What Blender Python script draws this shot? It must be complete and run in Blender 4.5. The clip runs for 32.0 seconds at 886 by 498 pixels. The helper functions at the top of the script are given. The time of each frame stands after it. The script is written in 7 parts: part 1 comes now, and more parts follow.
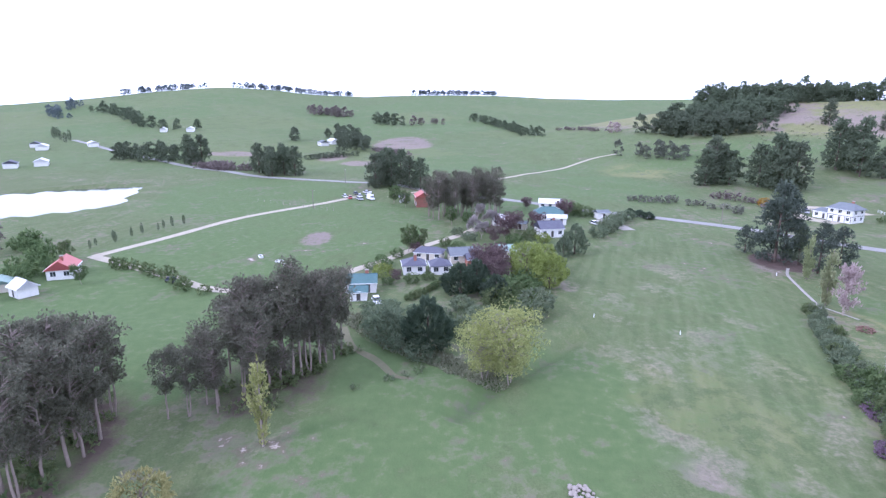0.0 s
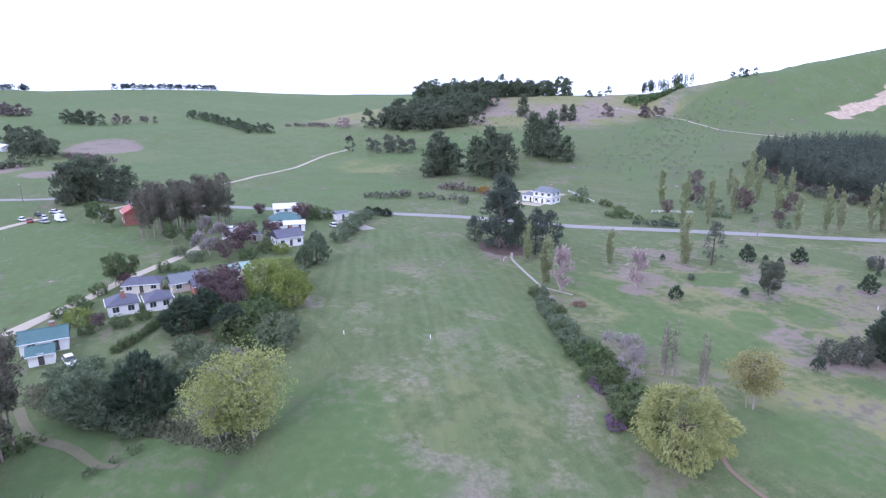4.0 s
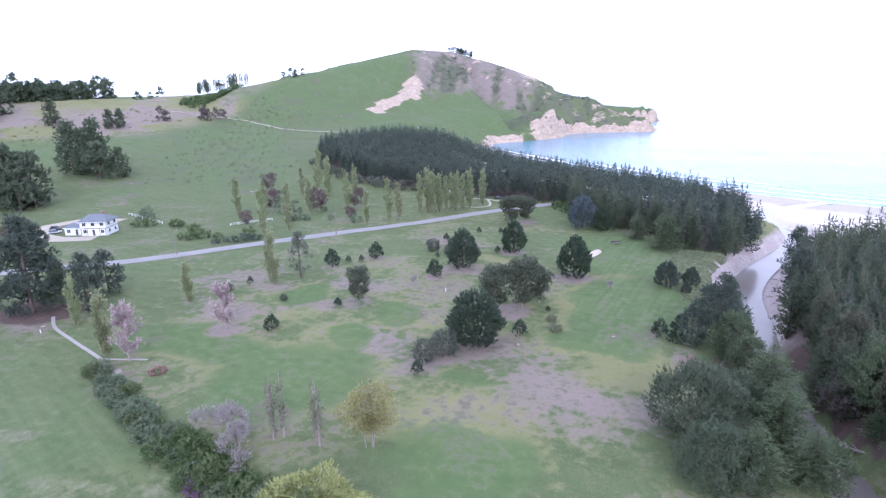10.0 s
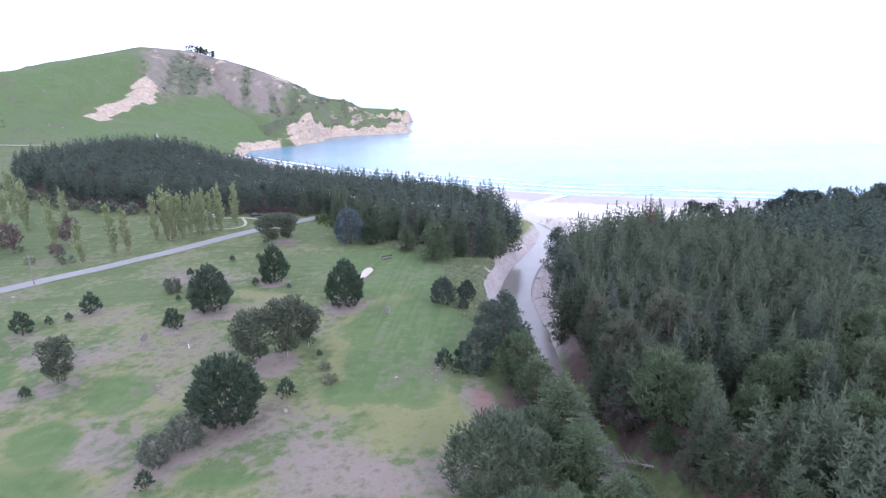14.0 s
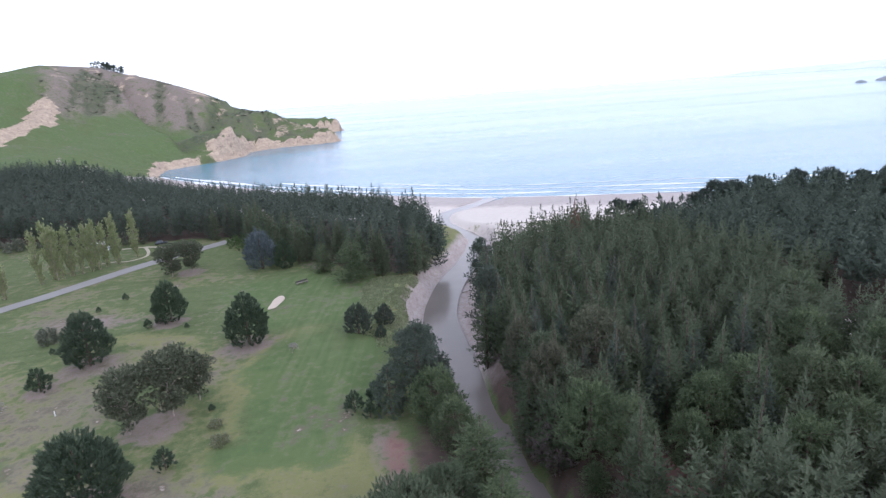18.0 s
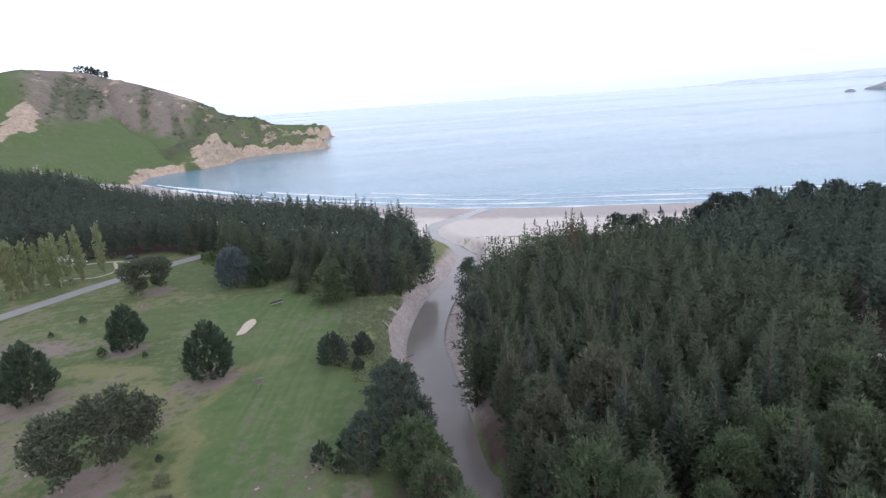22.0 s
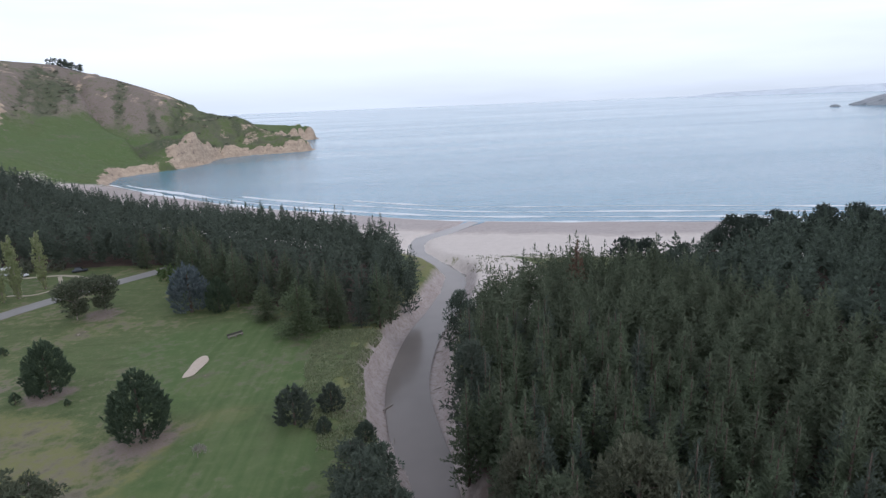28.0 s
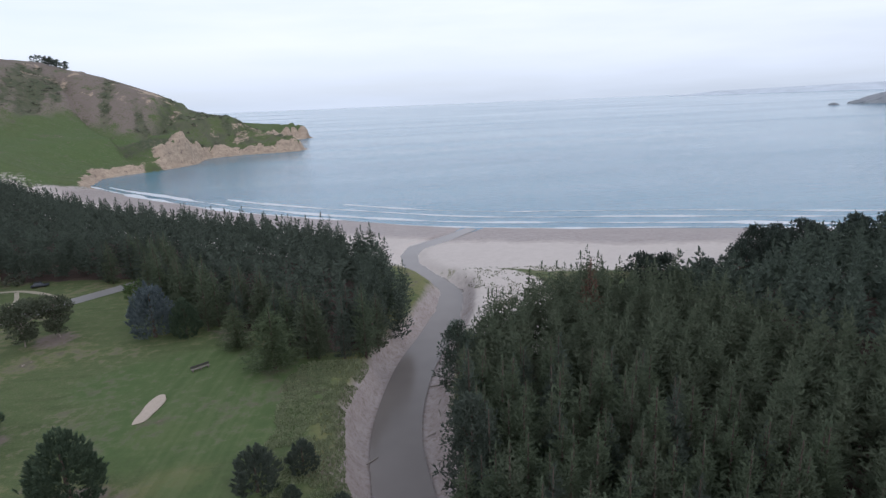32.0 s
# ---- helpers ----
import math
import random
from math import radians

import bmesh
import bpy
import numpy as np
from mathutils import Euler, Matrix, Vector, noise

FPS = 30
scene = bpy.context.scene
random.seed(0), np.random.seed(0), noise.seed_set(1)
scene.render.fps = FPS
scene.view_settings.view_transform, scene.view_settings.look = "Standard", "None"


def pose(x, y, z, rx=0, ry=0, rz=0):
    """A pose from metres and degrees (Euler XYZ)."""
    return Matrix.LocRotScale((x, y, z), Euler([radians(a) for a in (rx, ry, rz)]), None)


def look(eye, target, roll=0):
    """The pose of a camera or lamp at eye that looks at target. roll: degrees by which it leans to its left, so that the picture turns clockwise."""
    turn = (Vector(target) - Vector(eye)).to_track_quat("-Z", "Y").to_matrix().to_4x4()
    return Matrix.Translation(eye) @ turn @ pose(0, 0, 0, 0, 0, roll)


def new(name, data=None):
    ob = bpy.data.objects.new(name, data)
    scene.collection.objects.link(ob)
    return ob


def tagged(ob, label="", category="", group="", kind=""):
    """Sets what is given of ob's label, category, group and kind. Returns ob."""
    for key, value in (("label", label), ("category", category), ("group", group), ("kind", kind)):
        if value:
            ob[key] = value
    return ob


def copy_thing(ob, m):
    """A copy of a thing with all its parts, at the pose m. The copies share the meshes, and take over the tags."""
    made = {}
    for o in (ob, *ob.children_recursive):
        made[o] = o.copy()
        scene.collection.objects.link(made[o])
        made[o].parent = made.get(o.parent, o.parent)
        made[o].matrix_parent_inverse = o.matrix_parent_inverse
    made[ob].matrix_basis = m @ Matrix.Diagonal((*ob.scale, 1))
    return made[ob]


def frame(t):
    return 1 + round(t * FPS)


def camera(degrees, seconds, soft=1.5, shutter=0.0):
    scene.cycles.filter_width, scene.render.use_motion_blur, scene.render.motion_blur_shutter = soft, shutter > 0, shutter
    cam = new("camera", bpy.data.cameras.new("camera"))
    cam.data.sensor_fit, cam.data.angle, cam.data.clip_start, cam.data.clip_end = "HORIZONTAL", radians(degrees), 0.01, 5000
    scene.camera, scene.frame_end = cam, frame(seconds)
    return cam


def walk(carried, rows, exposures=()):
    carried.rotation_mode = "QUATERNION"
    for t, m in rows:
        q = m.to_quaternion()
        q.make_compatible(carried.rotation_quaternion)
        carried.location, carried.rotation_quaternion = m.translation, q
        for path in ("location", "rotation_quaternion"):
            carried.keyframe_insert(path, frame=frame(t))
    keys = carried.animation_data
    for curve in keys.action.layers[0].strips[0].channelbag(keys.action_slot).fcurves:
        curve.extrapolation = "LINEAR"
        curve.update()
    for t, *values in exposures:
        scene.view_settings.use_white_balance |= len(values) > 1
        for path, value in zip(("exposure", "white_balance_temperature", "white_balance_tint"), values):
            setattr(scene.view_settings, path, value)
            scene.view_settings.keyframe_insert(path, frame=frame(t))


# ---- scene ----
cam = camera(75.7, 32.0, soft=1.35)
PATH = [
    (0, (15.899, -90.558, 47.281), (13.959, -90.582, 46.794), 0.2),
    (1, (13.412, -90.181, 47.647), (11.482, -89.985, 47.157), -0.0),
    (2, (11.091, -89.64, 48.389), (9.197, -89.233, 47.893), 0.0),
    (3, (8.081, -88.73, 48.411), (6.248, -88.104, 47.914), 0.1),
    (3.5, (6.442, -87.813, 48.533), (4.648, -87.086, 48.032), -0.0),
    (5.5, (1.414, -84.084, 49.089), (-0.172, -82.977, 48.579), -0.2),
    (6, (-0.019, -82.912, 49.222), (-1.537, -81.714, 48.709), -0.3),
    (7, (-2.298, -79.953, 49.511), (-3.664, -78.588, 48.992), -0.4),
    (8, (-4.023, -77.115, 50.048), (-5.212, -75.595, 49.524), -0.8),
    (9, (-5.837, -74.028, 50.432), (-6.837, -72.377, 49.907), -1.1),
    (10, (-6.893, -70.558, 50.521), (-7.687, -68.8, 49.995), -1.4),
    (11, (-7.878, -66.495, 50.649), (-8.46, -64.655, 50.123), -1.5),
    (12, (-8.41, -62.482, 50.895), (-8.789, -60.591, 50.366), -1.6),
    (13, (-8.522, -57.436, 51.134), (-8.716, -55.519, 50.601), -1.5),
    (14, (-8.994, -51.496, 51.108), (-9.03, -49.57, 50.569), -1.5),
    (15, (-7.902, -48.21, 51.617), (-7.83, -46.288, 51.069), -2.0),
    (15.5, (-6.684, -46.86, 51.39), (-6.582, -44.939, 50.845), -2.5),
    (17.5, (-2.987, -41.767, 51.081), (-2.829, -39.848, 50.543), -4.0),
    (18, (-2.29, -40.496, 51.042), (-2.129, -38.575, 50.507), -4.2),
    (19, (-1.382, -37.576, 50.973), (-1.213, -35.655, 50.444), -4.2),
    (20, (-0.716, -34.936, 50.914), (-0.542, -33.014, 50.39), -4.1),
    (21, (-0.216, -32.181, 50.944), (-0.034, -30.259, 50.423), -4.1),
    (22, (0.203, -29.352, 50.856), (0.394, -27.429, 50.341), -3.9),
    (23, (0.432, -26.637, 50.698), (0.635, -24.713, 50.19), -3.6),
    (24, (0.661, -23.68, 50.778), (0.874, -21.757, 50.273), -3.1),
    (25, (0.776, -20.717, 50.875), (1.001, -18.794, 50.372), -2.8),
    (25.5, (0.962, -19.374, 50.847), (1.19, -17.452, 50.346), -2.6),
    (27.5, (1.516, -12.526, 50.941), (1.76, -10.606, 50.439), -2.3),
    (28, (1.733, -10.823, 51.025), (1.98, -8.904, 50.52), -2.3),
    (29, (2.33, -7.024, 51.078), (2.58, -5.105, 50.571), -2.2),
    (30, (2.884, -3.124, 50.997), (3.139, -1.206, 50.49), -2.2),
    (31, (3.439, 0.509, 51.121), (3.696, 2.426, 50.611), -2.2),
    (32, (4.135, 4.314, 51.04), (4.395, 6.23, 50.529), -2.3),
]
# exposure follows the clip's own camera, which starts bright and settles darker
EXPO = [(0, 1.18, 5080, 28), (3, 1.0, 5080, 28), (6, 0.93, 5080, 28), (9, 1.04, 5110, 27), (12, 1.20, 5140, 26), (16, 0.78, 5400, 20), (20, 0.40, 5690, 17), (26, 0.06, 5760, 14), (32, -0.25, 5780, 14)]
walk(cam, [(t, look(eye, target, roll)) for t, eye, target, roll in PATH], EXPO)


# ---- world and sun ----
SUN_AZ, SUN_EL = 150.0, 32.0          # degrees clockwise from +y, and above the horizon
world = bpy.data.worlds.new("sky")
scene.world = world
world.use_nodes = True
wn, wl = world.node_tree.nodes, world.node_tree.links
wn.clear()


def wnode(kind, **kw):
    n = wn.new(kind)
    for k, v in kw.items():
        n.inputs[k].default_value = v
    return n


w_out, w_bg = wnode("ShaderNodeOutputWorld"), wnode("ShaderNodeBackground", Strength=1.0)
w_sky = wn.new("ShaderNodeTexSky")
w_sky.sky_type, w_sky.sun_disc = "NISHITA", False
w_sky.sun_elevation, w_sky.sun_rotation = radians(SUN_EL), radians(SUN_AZ)
w_dim = wn.new("ShaderNodeMix"); w_dim.data_type, w_dim.blend_type = "RGBA", "MULTIPLY"
w_dim.inputs[0].default_value, w_dim.inputs[7].default_value = 1.0, (0.12, 0.12, 0.12, 1)
w_co, w_map = wn.new("ShaderNodeTexCoord"), wn.new("ShaderNodeMapping")
w_map.inputs["Scale"].default_value = (1.2, 1.2, 9.0)
w_noise = wnode("ShaderNodeTexNoise", Scale=1.6, Detail=5.0, Roughness=0.55)
w_ramp = wn.new("ShaderNodeValToRGB")
w_ramp.color_ramp.elements[0].position, w_ramp.color_ramp.elements[0].color = 0.34, (0.70, 0.82, 0.90, 1)
w_ramp.color_ramp.elements[1].position, w_ramp.color_ramp.elements[1].color = 0.62, (1, 1, 1, 1)
w_sep, w_hz = wn.new("ShaderNodeSeparateXYZ"), wn.new("ShaderNodeValToRGB")
w_hz.color_ramp.elements[0].position, w_hz.color_ramp.elements[0].color = 0.0, (0.88, 0.94, 1.0, 1)
w_hz.color_ramp.elements[1].position, w_hz.color_ramp.elements[1].color = 0.09, (1.16, 1.18, 1.2, 1)
for at, col in ((0.22, (1.22, 1.23, 1.24, 1)), (0.6, (0.85, 0.87, 0.9, 1))):
    w_hz.color_ramp.elements.new(at).color = col
w_mix = wn.new("ShaderNodeMix"); w_mix.data_type = "RGBA"
wl.new(w_sky.outputs[0], w_dim.inputs[6])
wl.new(w_co.outputs["Generated"], w_map.inputs[0]); wl.new(w_map.outputs[0], w_noise.inputs["Vector"])
wl.new(w_noise.outputs[0], w_ramp.inputs[0])
wl.new(w_co.outputs["Generated"], w_sep.inputs[0]); wl.new(w_sep.outputs[2], w_hz.inputs[0])
wl.new(w_ramp.outputs[0], w_mix.inputs[0])
wl.new(w_dim.outputs[2], w_mix.inputs[6]); wl.new(w_hz.outputs[0], w_mix.inputs[7])
wl.new(w_mix.outputs[2], w_bg.inputs[0]); wl.new(w_bg.outputs[0], w_out.inputs[0])

sun = new("sun", bpy.data.lights.new("sun", "SUN"))
sun.data.energy, sun.data.angle, sun.data.color = 0.9, radians(14), (1.0, 0.93, 0.86)
_sd = Vector((math.sin(radians(SUN_AZ)) * math.cos(radians(SUN_EL)), math.cos(radians(SUN_AZ)) * math.cos(radians(SUN_EL)), math.sin(radians(SUN_EL))))
sun.matrix_world = look(_sd * 400, (0, 0, 0))

# ---- numeric helpers ----


def rng_of(seed):
    return np.random.default_rng(seed)


def _hash(i, j, seed):
    h = (i * 374761393 + j * 668265263 + seed * 974711) & 0x7FFFFFFF
    h = ((h ^ (h >> 13)) * 1274126177) & 0x7FFFFFFF
    return ((h ^ (h >> 16)) & 0xFFFF) / 65535.0


def vnoise(x, y, size, seed=0, octaves=3):
    """Smooth value noise, 0 to 1, of that grain size in metres."""
    out, amp, tot = 0.0, 1.0, 0.0
    for o in range(octaves):
        u, v = np.asarray(x, float) / size + 17.3 * o, np.asarray(y, float) / size - 9.1 * o
        i, j = np.floor(u).astype(np.int64), np.floor(v).astype(np.int64)
        fu, fv = u - i, v - j
        fu, fv = fu * fu * (3 - 2 * fu), fv * fv * (3 - 2 * fv)
        a, b = _hash(i, j, seed + o), _hash(i + 1, j, seed + o)
        c, d = _hash(i, j + 1, seed + o), _hash(i + 1, j + 1, seed + o)
        out = out + amp * ((a * (1 - fu) + b * fu) * (1 - fv) + (c * (1 - fu) + d * fu) * fv)
        tot, amp, size = tot + amp, amp * 0.5, size * 0.5
    return out / tot


def sstep(a, b, x):
    t = np.clip((np.asarray(x, float) - a) / (b - a), 0, 1)
    return t * t * (3 - 2 * t)


def line_dist(x, y, pts, vals=None):
    """Distance to a polyline, the sign of its side (left positive), and values interpolated along it."""
    x, y = np.asarray(x, float), np.asarray(y, float)
    best, side, val = np.full(x.shape, 1e9), np.ones(x.shape), np.zeros(x.shape)
    for k in range(len(pts) - 1):
        (ax, ay), (bx, by) = pts[k][:2], pts[k + 1][:2]
        dx, dy = bx - ax, by - ay
        t = np.clip(((x - ax) * dx + (y - ay) * dy) / (dx * dx + dy * dy), 0, 1)
        d = np.hypot(x - ax - t * dx, y - ay - t * dy)
        near = d < best
        best = np.where(near, d, best)
        side = np.where(near, np.sign(dx * (y - ay) - dy * (x - ax)), side)
        if vals is not None:
            val = np.where(near, vals[k] * (1 - t) + vals[k + 1] * t, val)
    return best, side, val


def smooth_line(pts, step=4.0):
    """A Catmull-Rom line through the points, sampled about every step metres."""
    p = [np.array(q, float) for q in pts]
    p = [2 * p[0] - p[1]] + p + [2 * p[-1] - p[-2]]
    out = []
    for k in range(1, len(p) - 2):
        n = max(2, int(np.linalg.norm(p[k + 1] - p[k]) / step))
        for t in np.arange(n) / n:
            out.append(0.5 * (2 * p[k] + (p[k + 1] - p[k - 1]) * t + (2 * p[k - 1] - 5 * p[k] + 4 * p[k + 1] - p[k + 2]) * t * t
                              + (3 * p[k] - p[k - 1] - 3 * p[k + 1] + p[k + 2]) * t ** 3))
    out.append(p[-2])
    return np.array(out)


def inside(x, y, poly):
    x, y = np.asarray(x, float), np.asarray(y, float)
    r = np.zeros(x.shape, bool)
    for k in range(len(poly)):
        (ax, ay), (bx, by) = poly[k], poly[(k + 1) % len(poly)]
        c = (ay > y) != (by > y)
        r ^= c & (x < (bx - ax) * (y - ay) / ((by - ay) if by != ay else 1e-9) + ax)
    return r


# ---- the plan of the place ----
# shore, with the land on its left when followed from east to west and round the headland
BEACH = [(5000, -900), (2000, -250), (700, 40), (300, 140), (142, 194), (82, 213), (39, 229), (5, 250), (-66, 303), (-142, 382), (-188, 437)]
ROCKS = [(-188, 437), (-198, 487), (-182, 512), (-168, 525), (-158, 548), (-149, 574), (-152, 604), (-146, 632), (-122, 652), (-90, 657), (-64, 670), (-56, 690), (-72, 728), (-104, 768), (-118, 830), (-100, 882), (-74, 905), (-66, 925), (-100, 962), (-300, 1000), (-450, 1050), (-900, 1500), (-3000, 3000), (-5000, 4000)]
ROCKS_Z = [4, 8, 8, 8, 22, 30, 25, 12, 9, 10, 15, 15, 14, 16, 16, 17, 18, 18, 20, 20, 20, 20, 20, 20]
COAST = BEACH + ROCKS[1:]
STREAM = [(420, -330), (240, -230), (130, -160), (70, -110), (42, -70), (25, -30), (17.5, -10), (15.5, 3), (13, 13), (11.2, 22), (10, 34), (8.6, 46), (7.6, 58), (6.4, 70), (6.6, 86), (11.4, 106), (18, 122), (23, 136), (26, 150), (22, 164), (17.5, 178), (17.5, 190), (21, 200), (30, 207), (46, 224)]
STREAM_W = [3, 3, 3, 3, 3, 3, 3.2, 3.2, 2.6, 2.4, 2.4, 2.4, 3.2, 5.2, 5.8, 5.2, 4.2, 3.4, 2.9, 2.4, 2.1, 2.0, 2.0, 1.9, 0.9]
HEAD_RIDGE = [(-480, 395), (-408, 430), (-392, 560), (-370, 650), (-354, 707), (-345, 735), (-319, 737), (-285, 733), (-254, 731), (-224, 731), (-206, 732), (-199, 732), (-182, 730), (-162, 726), (-148, 724), (-135, 722), (-122, 719), (-100, 704), (-76, 692), (-60, 686)]
HEAD_Z = [56, 70, 91, 109, 109, 107, 99, 89.5, 79, 68.5, 59.5, 52, 45.5, 42, 41.5, 38, 32, 23, 17, 12]
FAR_SPUR, FAR_SPUR_Z = [(-260, 870), (-180, 896), (-146, 905), (-100, 911), (-74, 914)], [34, 28, 27, 26, 21]
SCRUB_RIDGE, SCRUB_Z = [(-470, 395), (-490, 316), (-520, 262), (-640, 200), (-760, 230)], [55, 52, 52, 50, 44]
CREST_AZ = [-180, -140, -128, -122, -118, -114.7, -111, -107, -103, -98.6, -94, -90, -85, -81, -76, -64, -50, -20]
CREST_T = [0.005, 0.0, 0.0, 0.0105, 0.0195, 0.0255, 0.0295, 0.0255, 0.019, 0.016, 0.019, 0.0195, 0.018, 0.0143, 0.0126, 0.013, 0.01, 0.0]
SCARP = [(-71.4, -90), (-69.8, -97), (-68, -102), (-62, -108), (-54, -112), (-46, -116), (-34, -120)]
DITCH = [(-88, -66), (-74, -76.5), (-68, -82), (-58, -89)]
POND = [(-196, -266), (-226, -330), (-262, -318), (-282, -298), (-300, -262), (-276, -252), (-262, -250), (-246, -240), (-226, -246), (-209, -257)]


def height(x, y):
    x, y = np.asarray(x, float), np.asarray(y, float)
    z = 3.6 + 0.8 * (vnoise(x, y, 60, 3, 3) - 0.5) + 0.9 * sstep(-90, -20, x) * sstep(-60, 40, y)
    # far rolling pasture to the west
    dx, dy = x - 10, y + 85
    d, az = np.hypot(dx, dy), np.degrees(np.arctan2(dx, dy))
    rise = np.clip((d - 430) / 870, 0, 1) ** 1.5
    zc = 46 + 1300 * np.interp(az, CREST_AZ, CREST_T)
    west = sstep(-15, -45, az) + sstep(175, 179, az)
    back = 1 - 0.5 * sstep(1320, 2600, d)
    z = z + (zc - 4) * rise * back * np.clip(west, 0, 1) + 9 * (vnoise(x, y, 260, 8, 3) - 0.5) * sstep(380, 700, d) * (1 - 0.7 * sstep(900, 1300, d)) * np.clip(west, 0, 1)
    # pasture shoulder and scrub knoll
    dd, _, zz = line_dist(x, y, SCRUB_RIDGE, SCRUB_Z)
    z = np.maximum(z, 4 + (zz - 4) * np.clip(1 - dd / 300, 0, 1) ** 1.25 * (0.96 + 0.1 * vnoise(x, y, 40, 5, 3)))
    # the headland
    dd, _, zz = line_dist(x, y, HEAD_RIDGE, HEAD_Z)
    f = np.clip(1 - dd / 400, 0, 1)
    steep = 0.5 * f ** 1.2 + 0.5 * sstep(0.66, 0.97, f + 0.05 * (vnoise(x, y, 50, 22, 2) - 0.5))
    folds = vnoise(x + 0.25 * y, y * 0.16, 15, 23, 3) - 0.5
    head = 4 + (zz - 4) * steep + 5 * (vnoise(x, y, 70, 21, 3) - 0.5) * sstep(8, 40, zz) * (1 - f * 0.5) + 13 * folds * sstep(0.66, 0.82, f) * sstep(0.998, 0.93, f) * sstep(20, 60, zz)
    ds2, _, zs2 = line_dist(x, y, FAR_SPUR, FAR_SPUR_Z)
    head = np.maximum(head, 4 + (zs2 - 4) * np.clip(1 - ds2 / 120, 0, 1) ** 0.8)
    z = np.maximum(z, head)
    # shore: beach or cliff
    db, sb, _ = line_dist(x, y, COAST)
    dr, _, cliff = line_dist(x, y, ROCKS, ROCKS_Z)
    s = db * sb
    rocky = sstep(40, 5, dr - db) * sstep(395, 445, y)
    beach = np.where(s < 0, 0.035 * s, 0.028 * s)
    bz = beach + (z - beach) * sstep(52, 82, s)
    cliff = cliff * (0.65 + 0.7 * vnoise(x, y, 16, 31, 3))
    edge = 5 + 9 * vnoise(x, y, 20, 33, 3)
    low = 0.4 + (cliff - 0.4) * sstep(1.0, edge, s)
    rise = sstep(edge, edge + 55, s)
    crag = (5.0 * (vnoise(x, y, 9, 34, 4) - 0.5) - 5.0 * sstep(0.12, 0.0, np.abs(vnoise(x, y, 13, 35, 2) - 0.5))) * sstep(0, 4, s) * sstep(30, 10, s) * np.clip(cliff / 14, 0.3, 1.3)
    cz = np.where(s < 0, 0.15 * s, low + (np.maximum(z, cliff * 0.8) - low) * rise + crag)
    z = bz * (1 - rocky) + cz * rocky
    z = np.maximum(z, -6)
    # stream bed and its banks
    ds, _, ws = line_dist(x, y, STREAM, STREAM_W)
    ds = ds + 1.7 * (vnoise(x, y, 7, 36, 3) - 0.5)
    bed = np.minimum(z, -0.25)
    z = np.where(ds < ws + 6, bed + (z - bed) * sstep(0.0, 5.0, ds - ws + 0.6), z)
    # the ditch below the gardens and the low scarp that bounds the fairway
    dd, sd, _ = line_dist(x, y, SCARP)
    z = z - 0.8 * sstep(1.5, -3.0, dd * sd) * sstep(34, 16, dd)
    dd, _, _ = line_dist(x, y, DITCH)
    z = z - 0.9 * sstep(2.4, 0.3, dd) + 0.35 * sstep(6.0, 3.4, dd) * sstep(1.6, 3.2, dd)
    # pond
    dp, _, _ = line_dist(x, y, POND + POND[:1])
    inp = inside(x, y, POND)
    z = np.where(inp, np.minimum(z, 3.3) - 1.2 * sstep(0, 5, dp), z)
    return z


def hz(x, y):
    return float(height(np.array([float(x)]), np.array([float(y)]))[0])


# ---- mesh helpers ----


def mesh_np(name, verts, faces, smooth=False):
    """A mesh from arrays; all faces have one and the same number of corners, or are given as lists of such arrays."""
    me = bpy.data.meshes.new(name)
    groups = faces if isinstance(faces, list) else [faces]
    groups = [np.asarray(g, np.int32) for g in groups if len(g)]
    loops = np.concatenate([g.ravel() for g in groups])
    sizes = np.concatenate([np.full(len(g), g.shape[1], np.int32) for g in groups])
    starts = np.r_[0, np.cumsum(sizes)[:-1]].astype(np.int32)
    me.vertices.add(len(verts)); me.vertices.foreach_set("co", np.asarray(verts, np.float32).ravel())
    me.loops.add(len(loops)); me.loops.foreach_set("vertex_index", loops)
    me.polygons.add(len(sizes)); me.polygons.foreach_set("loop_start", starts)
    me.polygons.foreach_set("use_smooth", np.full(len(sizes), smooth, bool))
    me.update(calc_edges=True)
    me.validate()
    return me


def part(name, data, material, parent=None, label=""):
    """One mesh object under a thing or a part; data is a mesh or a bmesh."""
    if isinstance(data, bmesh.types.BMesh):
        me = bpy.data.meshes.new(name)
        data.to_mesh(me); data.free()
        data = me
    if material is not None and not data.materials:
        data.materials.append(material)
    ob = new(name, data)
    ob.parent = parent
    return tagged(ob, label)


def thing(name, x, y, z=None, turn=0.0, label="", category="", group="", kind=""):
    ob = new(name)
    ob.empty_display_size = 0.5
    ob.location = (x, y, hz(x, y) if z is None else z)
    ob.rotation_euler = (0, 0, radians(turn))
    return tagged(ob, label, category, group, kind)


def place(x, y, turn=0.0, s=1.0, sz=None, sink=0.05):
    return Matrix.LocRotScale((x, y, hz(x, y) - sink), Euler((0, 0, radians(turn))), (s, s, sz or s))


